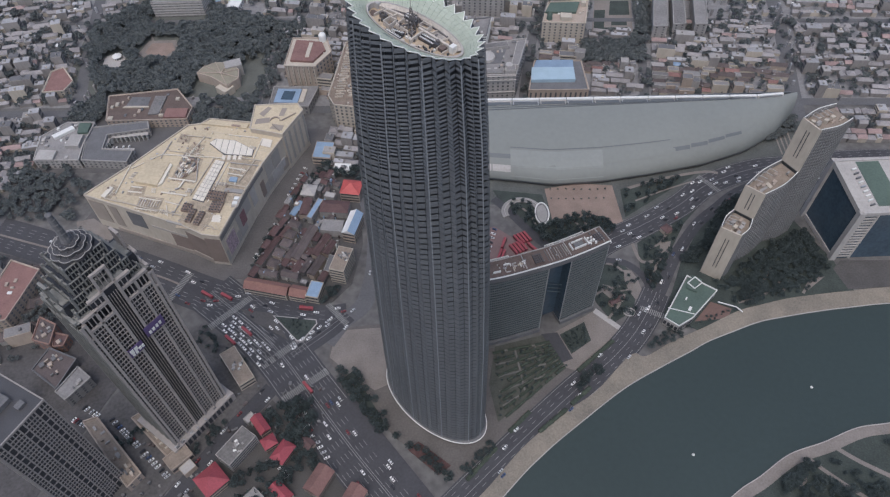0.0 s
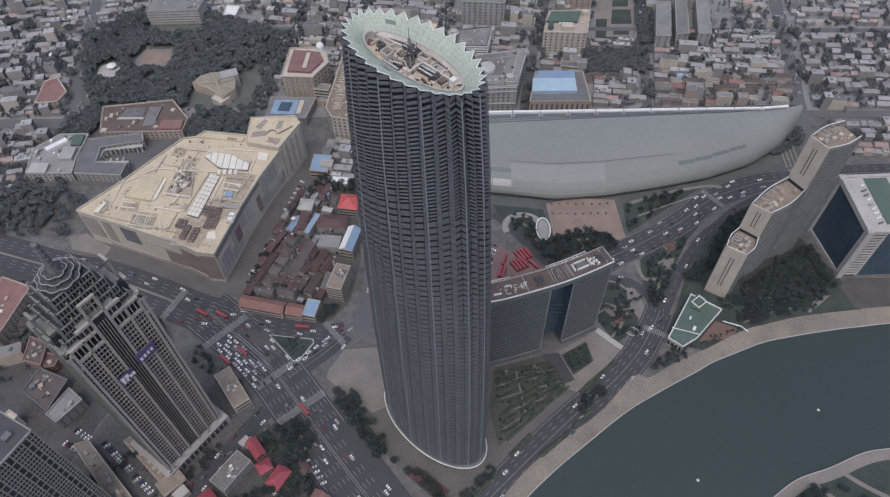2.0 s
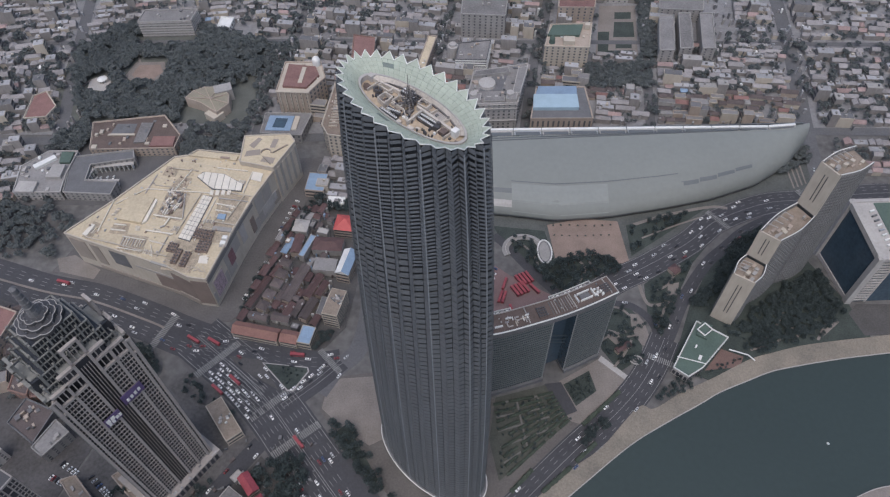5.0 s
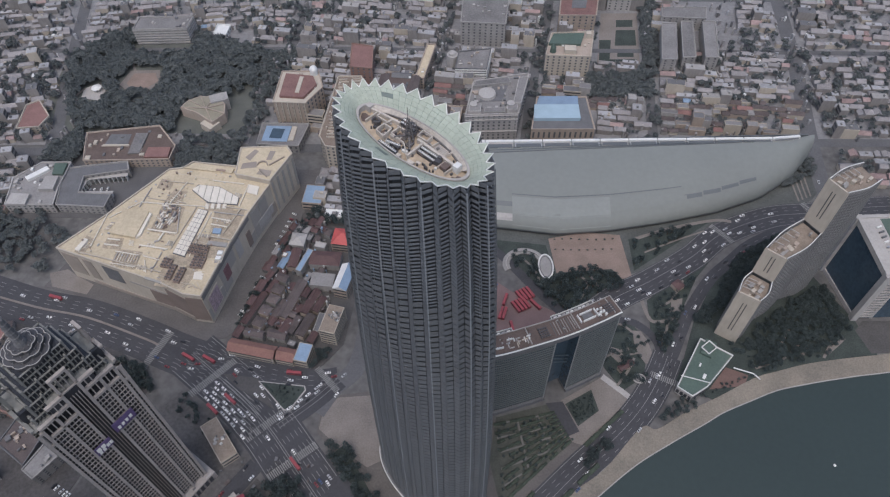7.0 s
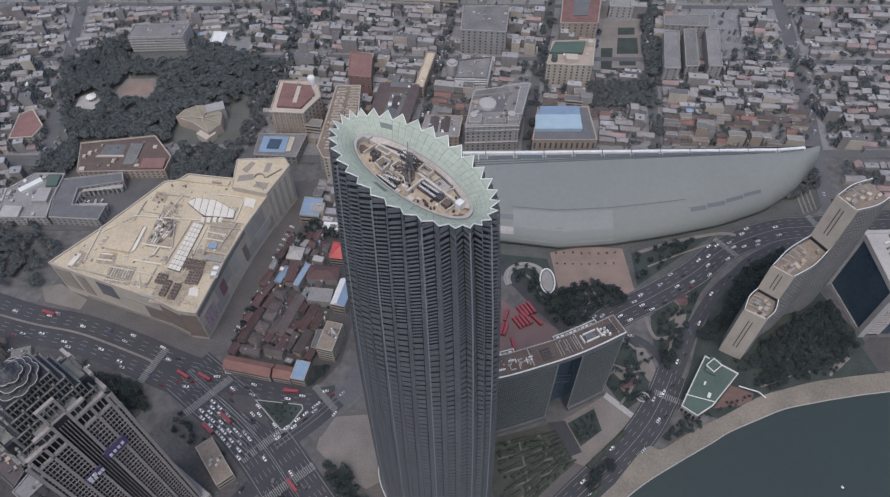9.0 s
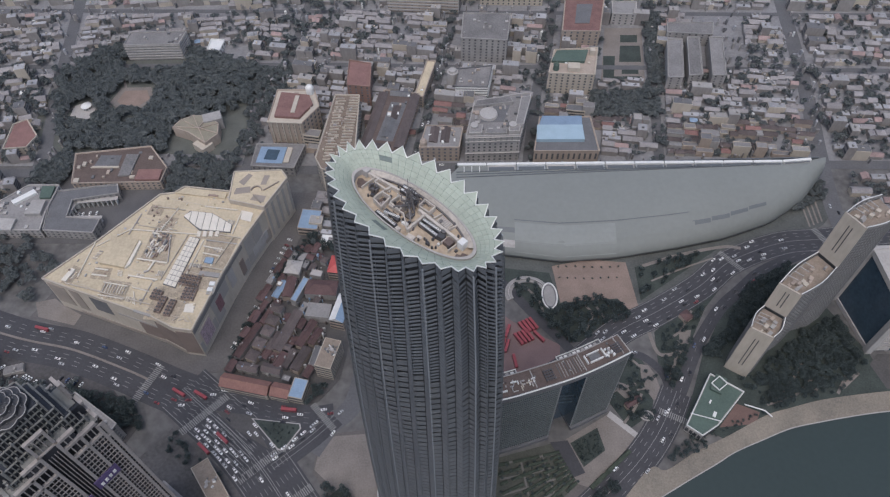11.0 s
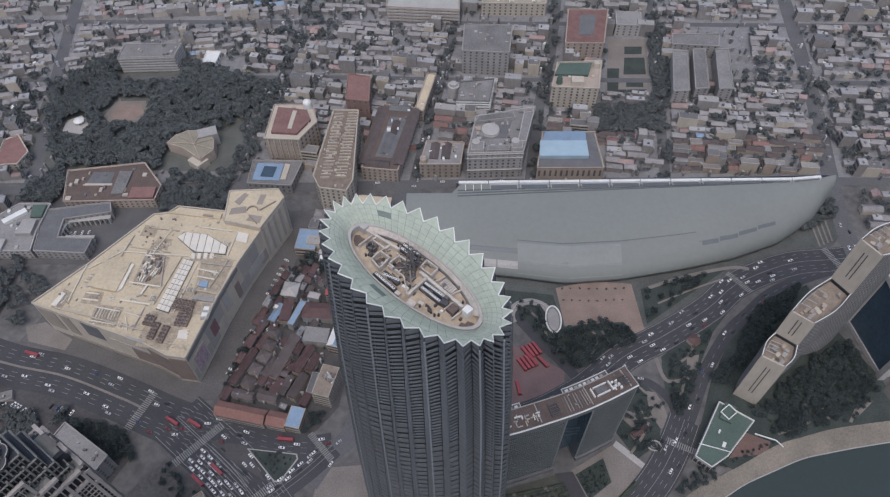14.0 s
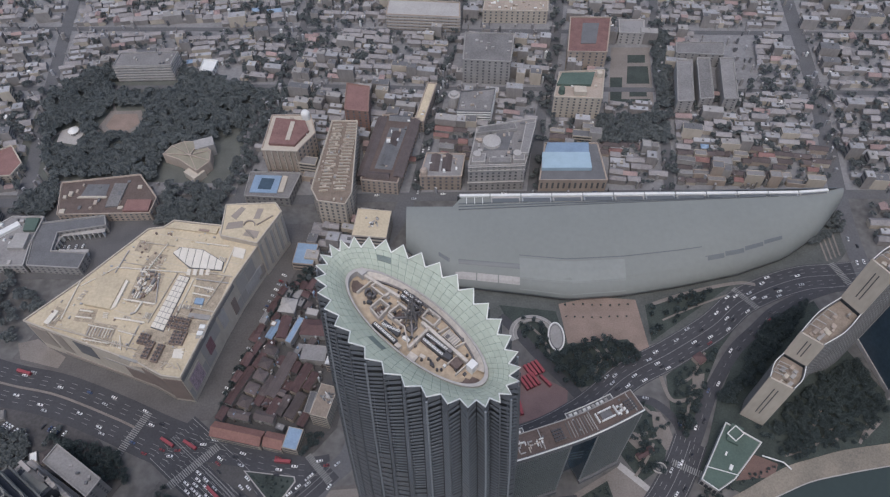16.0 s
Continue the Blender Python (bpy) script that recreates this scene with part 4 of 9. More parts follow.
def stone_tower(name, label, centre, turn, shaft, crowned=True, shown=(0,)):
    root = thing(name, label, "skyscraper", "twin stone-framed towers")
    at = Matrix.Translation((*centre, 0)) @ Matrix.Rotation(radians(turn), 4, "Z")
    storey = 3.9
    drop = (0.0, 8.5, 12.0)  # how much lower each bay ends than the middle one
    bays = ((4.5, 13.2, 4), (13.2, 21.4, 4), (21.4, 24.5, 1))
    # glazed core, stepped like the bays
    for k, half in enumerate((12.6, 20.8, HALF - 0.6)):
        g = Geo()
        top = shaft - drop[k] - 1
        g.box((0, 0, 0), (min(2 * half, 2 * HALF - 1.82), 2 * DEEP - 1.8, top), z0=0)
        g.box((0, 0, 0), (2 * HALF - 1.8, min(2 * half * DEEP / HALF, 2 * DEEP - 1.82), top - 0.02), z0=0)
        part("glazed_core", g, GLASS, root, "dark glazed core" if k == 0 else "", at=at)

    def shared(fn, nm):
        g = Geo()
        fn(g)
        return g.mesh(nm, STONE)

    wide = [shared(lambda g: g.box((0, 0.8, 0), (b - a, 0.46, 0.75), z0=0), "spandrel") for a, b, c in bays]
    tops = [shared(lambda g: g.box((0, 0.3, 0), (b - a + 1.2, 1.9, 1.9), z0=0), "frame_band") for a, b, c in bays]
    for side in range(4):
        m = face_pose(centre, side, turn)
        rear = Geo()
        fit = DEEP / HALF if side % 2 else 1.0

        def put(nm, mesh, x, z):
            x *= fit
            if side in shown:
                part(nm, mesh, None, root, at=m @ Matrix.Translation((x, 0, z)))
            else:
                i = len(rear.v)
                rear.v.extend([(v.co.x * fit + x, v.co.y, v.co.z + z) for v in mesh.vertices])
                rear.f.extend([tuple(i + q for q in f.vertices) for f in mesh.polygons])
                rear.m.extend([0] * len(mesh.polygons))
        for s in (-1, 1):
            for k, (a, b, cols) in enumerate(bays):
                top = shaft - drop[k]
                tall = (20.0, 12.0, 14.0)[k]
                post = shared(lambda g: g.box((0, 0.3, 0), (1.6, 1.7, top), z0=0), "pilaster")
                put("pilaster", post, s * a, 0)
                if k == 2:
                    put("pilaster", post, s * (b - 0.5), 0)
                slim = shared(lambda g: g.box((0, 0.8, 0), (0.5, 0.5, top - tall - 9), z0=9), "mullion")
                for c in range(1, cols):
                    put("mullion", slim, s * (a + (b - a) * c / cols), 0)
                tallm = shared(lambda g: g.box((0, 0.6, 0), (0.55, 1.0, tall), z0=top - tall), "mullion")
                for c in (1, 2) if k < 2 else (1,):
                    put("mullion", tallm, s * (a + (b - a) * c / (3 if k < 2 else 2)), 0)
                for i in range(int((top - tall - 12) / storey) + 1):
                    put("spandrel", wide[k], s * (a + b) / 2, 10 + storey * i)
                for z in (top - tall - 0.9, top - 1.9) if k else (top - tall - 0.9, top - 10.2, top - 1.9):
                    put("frame_band", tops[k], s * (a + b) / 2, z)
        strip = shared(lambda g: g.box((0, 0.85, 0), (0.4, 0.7, shaft - 12), z0=5), "mullion")
        for x in (-2.4, -0.8, 0.8, 2.4):
            put("mullion", strip, x, 0)
        for x in (-4.4, 4.4):
            put("pilaster", shared(lambda g: g.box((0, 1.6, 0), (1.4, 1.6, 14), z0=0), "pilaster"), x, shaft - 1)
        for x in (-1.3, 1.3):
            put("mullion", shared(lambda g: g.box((0, 1.6, 0), (0.45, 0.8, 12), z0=0), "mullion"), x, shaft)
        put("frame_band", shared(lambda g: g.box((0, 1.6, 0), (10.2, 1.7, 1.6), z0=0), "frame_band"), 0, shaft + 11.6)
        put("frame_band", shared(lambda g: g.box((0, 0.8, 0), (8.0, 1.0, 1.0), z0=0), "frame_band"), 0, shaft - 1.4)
        if rear.v:
            # side 3's stone takes the darker lattice colour to paint in its shade
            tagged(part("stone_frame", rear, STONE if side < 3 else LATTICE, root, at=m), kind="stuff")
    # terraces on the steps
    for k in (1, 2):
        z = shaft - drop[k]
        for sx in (-1, 1):
            for sy in (-1, 1):
                g = Geo()
                a = bays[k][0]
                g.box((sx * (a + HALF) / 2, sy * (a + HALF) / 2 * DEEP / HALF, 0), (HALF - a - 1.2, (HALF - a) * DEEP / HALF - 1.2, 0.5), z0=z - 1.4)
                part("roof_terrace", g, LATTICE, root, at=at)
    g = Geo()
    g.box((0, 0, 0), (2 * HALF - 4, 14, 0.6), z0=shaft - 1)
    g.box((0, 0, 0), (23, 2 * DEEP - 3, 0.58), z0=shaft - 1)
    part("roof_terrace", g, LATTICE, root, at=at)
    if crowned:
        # stepped crown: corner drums with dark ribs, then rising lattice tiers
        tiers = ((shaft - 22, shaft - 5, 41), (shaft - 8, shaft + 4, 36), (shaft + 2, shaft + 13, 30), (shaft + 11, shaft + 21, 24))
        for n_t, (z0, z1, w) in enumerate(tiers):
            g = Geo()
            wd = w * (0.66 + 0.03 * n_t)
            g.box((0, 0, 0), (w - 1.4, wd - 1.4, z1 - z0 - 0.5), z0=z0)
            part("crown_glazing", g, GLASS, root, at=at)
            for side in range(4):
                turn_m = at @ Matrix.Rotation(radians(90 * side), 4, "Z")
                L, o = (wd, w / 2) if side % 2 else (w, wd / 2)
                n = int(L / 2.0)
                for j in range(n + 1):
                    x = -L / 2 + L * j / n
                    g = Geo()
                    g.box((x, -o, 0), (0.42 if j % 4 else 0.9, 0.9 if j % 4 else 1.5, z1 - z0 + (0 if j % 4 else 1.6)), z0=z0)
                    if side in (0, 3):
                        part("crown_rib", g, LATTICE, root, at=turn_m)
                for z in (z0 + 0.2, (z0 + z1) / 2, z1 - 0.6):
                    g = Geo()
                    g.box((0, -o, 0), (L + 0.8, 0.8, 0.5), z0=z)
                    part("crown_rail", g, LATTICE, root, at=turn_m)
        # corner drums
        for sx in (-1, 1):
            for sy in (-1, 1):
                g = Geo()
                for a in range(12):
                    x, y = sx * 17.6 + 4.2 * math.cos(a * math.pi / 6), sy * (DEEP - 5.6) + 4.2 * math.sin(a * math.pi / 6)
                    g.box((x, y, 0), (0.7, 0.7, 15), z0=shaft - 24)
                g.tube((sx * 17.6, sy * (DEEP - 5.6)), 3.8, 3.8, shaft - 24, shaft - 10, 12)
                part("corner_drum", g, DARKGREY, root, "dark ribbed corner drum" if sx + sy == 2 else "", at=at)
        z = shaft + 21
        for r, h, cut in ((10.8, 2.2, 9), (8.4, 2.4, 7), (5.8, 2.2, 6)):
            g = Geo()
            ring = [((r + 1.1 * abs(math.sin(cut * a / 2)) - 0.6) * math.cos(a), (r + 1.1 * abs(math.sin(cut * a / 2)) - 0.6) * math.sin(a)) for a in np.linspace(0, 2 * math.pi, 73)[:-1]]
            g.prism(ring, z, z + h)
            tier = part("crown_tier", g, DARKSTEEL, root, at=at)
            g = Geo()
            g.sweep([(*a, z + h) for a in ring], 0.34, loop=True)
            part("cornice", g, PALEGREY, tier, "pale scalloped cornice" if r > 11 else "")
            for a in np.arange(0, 6.28, 0.5):
                g = Geo()
                g.box((r * 0.84 * math.cos(a), r * 0.84 * math.sin(a), 0), (0.5, 0.5, 1.2), z0=z + h)
                part("finial", g, DARKGREY, tier)
            z += h
        g = Geo()
        prof = [(3.0, z), (2.6, z + 3)]
        for k in range(5):
            r = 2.3 - 0.16 * k
            prof += [(r, z + 3 + 3.6 * k), (r - 0.1, z + 6.2 + 3.6 * k), (r + 0.2, z + 6.3 + 3.6 * k), (r + 0.2, z + 6.5 + 3.6 * k)]
        prof.append((0.2, z + 22.5))
        for r, zz in prof:
            g.v.extend([(r * math.cos(q * math.pi / 5), r * math.sin(q * math.pi / 5), zz) for q in range(10)])
        for i in range(len(prof) - 1):
            for q in range(10):
                g.f.append((10 * i + q, 10 * i + (q + 1) % 10, 10 * i + 10 + (q + 1) % 10, 10 * i + 10 + q))
        g.m = [0] * len(g.f)
        part("spire", g, DARKGREY, root, "dark blunt spire", at=at)
    # podium
    g = Geo()
    g.prism(offset([(-HALF, -DEEP), (HALF, -DEEP), (HALF, DEEP), (-HALF, DEEP)], 4.2), 0, 9)
    pod = part("podium", g, STONE, root, "stone podium", at=at)
    for side in shown:
        for x in np.arange(-24, 25, 4.0):
            g = Geo()
            g.box((x, -DEEP - 4.2, 0), (2.6, 0.5, 6.5), z0=1.2)
            part("podium_window", g, GLASS, pod, at=Matrix.Rotation(radians(90 * side), 4, "Z"))
    rnd = random.Random(31)
    for k in range(16):
        g = Geo()
        x = rnd.uniform(-26, 26)
        g.box((x, -DEEP - rnd.uniform(1.6, 3.2), 0), (rnd.uniform(1, 3), rnd.uniform(0.8, 1.6), rnd.uniform(0.6, 1.6)), z0=9)
        part("roof_unit", g, rnd.choice([STEEL, DARKGREY, PALEGREY]), pod)
    return root


LT_TURN = 54.0
LT = (-198.1, 212.8)
stone_tower("stone_tower", "pale stone-framed office tower with stepped crown and blunt spire", LT, LT_TURN, 184.5)
def grid_tower(centre, turn, half, top):
    """Flat-topped tower: columns of small windows alternate with columns of wide ones."""
    root = thing("grid_tower", "grey-brown office tower with a close grid of windows", "skyscraper", "twin stone-framed towers")
    at = Matrix.Translation((*centre, 0)) @ Matrix.Rotation(radians(turn), 4, "Z")
    g = Geo()
    g.box((0, 0, 0), (2 * half - 0.6, 2 * half - 0.6, top - 1.2), z0=0)
    part("glazed_core", g, GLASS, root, "dark glazed core", at=at)
    g = Geo()
    g.box((0, 0, 0), (2 * half - 0.8, 2 * half - 0.8, 0.5), z0=top - 1.2)
    part("roof", g, DARKSTEEL, root, "dark flat roof", at=at)
    for side in range(4):
        m = at @ Matrix.Rotation(radians(90 * side), 4, "Z") @ Matrix.Translation((0, -half, 0))
        g = Geo()
        g.box((0, 0, 0), (2 * half + 0.4, 0.8, 1.6), z0=top - 1.6)
        part("parapet", g, FRAMEGREY, root, at=m)
        x, frames = -half, Geo()
        for w, cols in ((4.4, 2), (3.5, 1), (8.1, 4), (3.6, 1), (8.1, 4), (3.5, 1), (4.4, 2)):
            w = w * 2 * half / 35.6
            for c in range(cols):
                if side == 0:
                    g = Geo()
                    g.box((x + w * c / cols, 0.1, 0), (0.85 if c == 0 else 0.5, 0.7, top - 1.6), z0=0)
                    part("mullion", g, FRAMEGREY, root, at=m)
                else:
                    frames.box((x + w * c / cols, 0.1, 0), (0.85 if c == 0 else 0.5, 0.7, top - 1.6), z0=0)
            rise = 3.5 if cols > 1 else 7.0
            bar = Geo()
            bar.box((0, 0.2, 0), (w, 0.4, 0.85), z0=0)
            me = bar.mesh("spandrel", FRAMEGREY)
            for i in range(int((top - 6) / rise)):
                z = top - 3.2 - rise * (i + 1)
                if side == 0 and z > 20:
                    part("spandrel", me, None, root, at=m @ Matrix.Translation((x + w / 2, 0, z)))
                else:
                    frames.box((x + w / 2, 0.2, 0), (w, 0.4, 0.85), z0=z)
            x += w
        if side != 0:
            for k in range(22):
                frames.box((-half + (k + 0.5) * 2 * half / 22, -0.1, 0), (0.4, 0.6, 16), z0=top - 18)
        tagged(part("window_frame", frames, FRAMEGREY, root, at=m), kind="stuff")
    for x, y, sx, sy, h in ((2, 3, 14, 10, 3.5), (-9, -6, 6, 5, 2.4), (9, -9, 5, 4, 2.2), (-6, 10, 8, 3, 1.8)):
        g = Geo()
        g.box((x, y, 0), (sx, sy, h), z0=top - 0.8)
        part("roof_house", g, DARKGREY, root, at=at)


FRAMEGREY = mat("frame_grey", (0.26, 0.245, 0.235), 0.85, spread=0.15, scale=0.08, fine=0.6)
grid_tower((-255.3, 154.3), 62.6, 17.8, 130)
# advertising letters across the front: plain bars, since they give a telephone number
m = face_pose(LT, 0, LT_TURN)
g = Geo()
g.box((8.5, -1.2, 0), (13.5, 0.5, 9), z0=128)
g.box((-7.5, -1.2, 0), (10.0, 0.5, 8), z0=123)
sign = tagged(part("sign_panel", g, SIGNPURPLE, at=m), "dark purple advertising panel fixed across the stone tower", "sign")
for x, z, w, h in ((-10.5, 126.5, 2.2, 2.6), (-7.6, 126.5, 2.2, 2.6), (-10.5, 123.6, 1.6, 2.2), (-8.2, 123.6, 1.6, 2.2), (-5.4, 124.6, 1.6, 2.2), (-3.4, 124.6, 1.6, 2.2), (4.6, 129.4, 1.5, 2.2), (7.2, 129.8, 1.5, 2.2), (9.8, 130.2, 1.5, 2.2), (12.4, 130.6, 1.5, 2.2)):
    g = Geo()
    g.box((x, -1.55, 0), (w * 1.05, 0.3, h * 1.25), z0=z)
    part("letter_bar", g, WHITE, sign)

# ---- curved hotel slab ----
HOTELBAND = mat("hotel_band", (0.15, 0.168, 0.172), 0.4, 0.2, spread=0.12, scale=0.06, fine=0.5, rand=0.2)
HOTELGLASS = mat("hotel_glass", (0.06, 0.08, 0.095), 0.22, spread=0.25, scale=0.06, fine=0.4, spec=0.6)
ROOFBROWN = mat("roof_brown_felt", (0.112, 0.086, 0.076), 0.9, spread=0.3, scale=0.15, fine=0.8)
HOTEL_Z = 92.5
hotel = thing("curved_hotel", "curved glass hotel slab with horizontal bands and white roof edge", "hotel")
front = smooth_line([(14, 268), (35, 271.5), (58, 278.5), (81, 286.5), (100, 295), (117.5, 304)], 5)


def back_of(line, d):
    out = []
    for i, q in enumerate(line):
        p, r = Vector(line[max(0, i - 1)]), Vector(line[min(len(line) - 1, i + 1)])
        t = (r - p).normalized()
        out.append(tuple(Vector(q) + Vector((-t.y, t.x)) * d))
    return out


def slab_poly(line, d0, d1):
    return back_of(line, d0) + list(reversed(back_of(line, d1)))


n = len(front)
gap0, gap1 = 13, 17
left, right = front[:gap0 + 1], front[gap1:]
for nm, seg in (("wing", left), ("wing", right)):
    g = Geo()
    g.prism(slab_poly(seg, 0.5, 14), 4, HOTEL_Z - 6)
    wing = part(nm, g, HOTELGLASS, hotel)
    for i in range(24):
        g = Geo()
        g.prism(slab_poly(seg, 0, 14.4), 7 + 3.3 * i, 7 + 3.3 * i + 1.25)
        part("floor_band", g, HOTELBAND, wing)
    g = Geo()
    g.prism(slab_poly(seg, -1.6, 16), 0, 4.4)
    part("plinth", g, DARKGREY, wing)
    for j in np.linspace(0.02, 0.98, 3 * len(seg)):
        e = along(seg, j)
        g = Geo()
        g.bar((e.x, e.y - 0.05, 4.4), (e.x, e.y - 0.05, HOTEL_Z - 6), 0.28)
        part("mullion", g, HOTELBAND, wing)
    for e in (seg[0], seg[-1]):
        g = Geo()
        g.bar((*e, 4), (*e, HOTEL_Z - 5), 0.7)
        part("corner_fin", g, STEEL, wing)
g = Geo()
g.prism(slab_poly(front[gap0:gap1 + 1], 9, 13.5), 6, HOTEL_Z - 6.3)
part("recess", g, TINTED, hotel, "dark recessed gap between the wings")
g = Geo()
q = back_of(front, 13.6)
g.prism([front[gap1], (front[gap1][0] - 0.4, front[gap1][1] + 0.1), (q[gap1][0] - 0.4, q[gap1][1]), q[gap1]], 4.7, HOTEL_Z - 6.2)
part("side_wall", g, TINTED, hotel, "dark blue glazed flank")
g = Geo()
a, b = Vector(front[gap0]), Vector(front[gap1])
for k in range(3):
    g.bar((*(a.lerp(b, 0.1) + Vector((0, 4))), 50 + 5 * k), (*(a.lerp(b, 0.8) + Vector((0, 4))), 42 + 5 * k), 0.7)
part("bracing", g, HOTELGLASS, hotel)
g = Geo()
g.prism(slab_poly(front, -0.6, 14.6), HOTEL_Z - 6, HOTEL_Z - 0.6, 0)
top = part("roof_storey", g, DARKGREY, hotel)
g = Geo()
g.prism(slab_poly(front, 0.6, 14), HOTEL_Z - 0.6, HOTEL_Z - 0.2)
part("roof", g, ROOFBROWN, hotel, "brown flat roof")
g = Geo()
edge = back_of(front, -0.6)
g.sweep([(*p, HOTEL_Z) for p in edge], 0.7, 0.9)
part("roof_edge", g, WHITE, hotel, "white roof edge")
g = Geo()
edge = back_of(front, 14.4)
g.sweep([(*p, HOTEL_Z) for p in edge + [front[-1]]], 0.5, 0.8)
part("roof_edge", g, PALEGREY, hotel)


def hotel_at(j, d):
    """Point on the roof: j counts along the curved front (fractions allowed), d back from it."""
    line = back_of(front, d)
    i = min(int(j), len(line) - 2)
    return Vector(line[i]).lerp(Vector(line[i + 1]), j - i)


def hotel_turn(j):
    i = min(int(j), len(front) - 2)
    d = Vector(front[i + 1]) - Vector(front[i])
    return math.degrees(math.atan2(d.y, d.x))


def hotel_box(name, j, d, su, sw, h, m_, z=HOTEL_Z - 0.2, parent=None):
    p = hotel_at(j, d)
    g = Geo()
    g.box((p.x, p.y, 0), (su, sw, h), hotel_turn(j), z0=z)
    return part(name, g, m_, parent or hotel)


# rear terraces: a slab with white screens and white loops of pipe on it
for s0, s1 in ((2, 9), (14, 23)):
    seg = front[s0:s1]
    g = Geo()
    g.prism(slab_poly(seg, 14.6, 19.5), HOTEL_Z - 12, HOTEL_Z - 5.5)
    ter = part("rear_terrace", g, DARKGREY, hotel)
    e0, e1 = back_of(seg, 14.9), back_of(seg, 19.3)
    g = Geo()
    g.sweep([(*p, HOTEL_Z - 5) for p in [e0[0], *e1, e0[-1]]], 0.45, 1.0)
    part("terrace_edge", g, WHITE, ter, "white terrace edge")
    for j in np.arange(s0 + 0.6, s1 - 1.2, 0.8):
        hotel_box("terrace_unit", j, 17.2, 2.0, 1.6, 1.2, WHITE if int(j * 5) % 3 else PALEGREY, HOTEL_Z - 5.5, ter)
random.seed(21)
# cream pipe loops, banks of dark fans, a ribbed deck and white machinery
for j0, j1 in ((6.2, 9.6), (1.0, 4.0)):
    for _ in range(16):
        j, d = random.uniform(j0, j1), random.uniform(2, 11.5)
        hotel_box("roof_pipe", j, d, *random.choice(((0.6, random.uniform(1.5, 4)), (random.uniform(1.5, 4), 0.6))), random.uniform(0.6, 1.6), random.choice([WHITE, PALEGREY, CREAM]))
for j0, j1, d0, d1 in ((11.0, 12.4, 3.0, 11.0), (22.3, 24.0, 2.8, 10.4)):
    hotel_box("fan_bank", (j0 + j1) / 2, (d0 + d1) / 2, 7.0, d1 - d0 + 1.4, 0.7, ROOFBROWN)
    for a in range(4):
        for b in range(4):
            p = hotel_at(j0 + (j1 - j0) * (a + 0.3) / 4, d0 + (d1 - d0) * (b + 0.3) / 4)
            g = Geo()
            g.tube((p.x, p.y), 0.8, 0.75, HOTEL_Z + 0.4, HOTEL_Z + 1.2, 10)
            part("roof_fan", g, DARKSTEEL, hotel)
for k in range(9):
    hotel_box("deck_rib", 13.1 + 0.42 * k, 7.2, 0.4, 10.5, 0.7, MIDGREY if k % 3 else DARKGREY)
for _ in range(18):
    hotel_box("roof_machine", random.uniform(20.9, 22.1), random.uniform(2.5, 9), random.uniform(0.8, 2.2), random.uniform(0.6, 1.4), random.uniform(0.8, 2.2), random.choice([WHITE, WHITE, PALEGREY, DARKGREY]))
for _ in range(26):
    hotel_box("roof_unit", random.uniform(0.6, 24.2), random.uniform(1.8, 12.4), random.uniform(0.5, 1.6), random.uniform(0.5, 1.2), random.uniform(0.5, 1.3), random.choice([DARKGREY, MIDGREY, ROOFBROWN, STEEL]))
for j, d, su, sw in ((19.2, 4.6, 9.5, 0.7), (19.2, 10.2, 9.5, 0.7), (17.6, 7.4, 0.7, 6.2), (20.8, 7.4, 0.7, 6.2), (5.0, 4.0, 5.5, 0.6), (6.8, 8.6, 4.0, 0.6)):
    hotel_box("screen_wall", j, d, su, sw, 1.9, WHITE)
hotel_box("screened_plant", 19.2, 7.4, 7.4, 4.2, 0.8, DARKGREY)
for j in (2.5, 9.5, 16.8, 23.5):
    hotel_box("roof_wall", j, 7.3, 0.5, 12.5, 1.1, PALEGREY)

# ---- stepped slab tower with cream end walls ----
SLABBAND = mat("slab_band", (0.19, 0.19, 0.19), 0.85, spread=0.2, scale=0.08, fine=0.6)
SLABWIN = mat("slab_window", (0.07, 0.075, 0.08), 0.3, spread=0.3, spec=0.5)
TERRACE = mat("terrace_brown", (0.23, 0.19, 0.155), 0.9, spread=0.3, scale=0.2, fine=0.9)
slab = thing("stepped_tower", "cream stepped slab tower with roof terraces and slit end walls", "tower")
SECT = [  # west and east corner of each end wall, height of the terrace behind it
    ((215.6, 341.1), (229.1, 332.5), 61.0),
    ((230.3, 359.3), (242.3, 349.6), 90.0),
    ((265.7, 386.2), (274.3, 373.0), 134.3),
    ((294.4, 401.4), (301.5, 385.4), None),
]
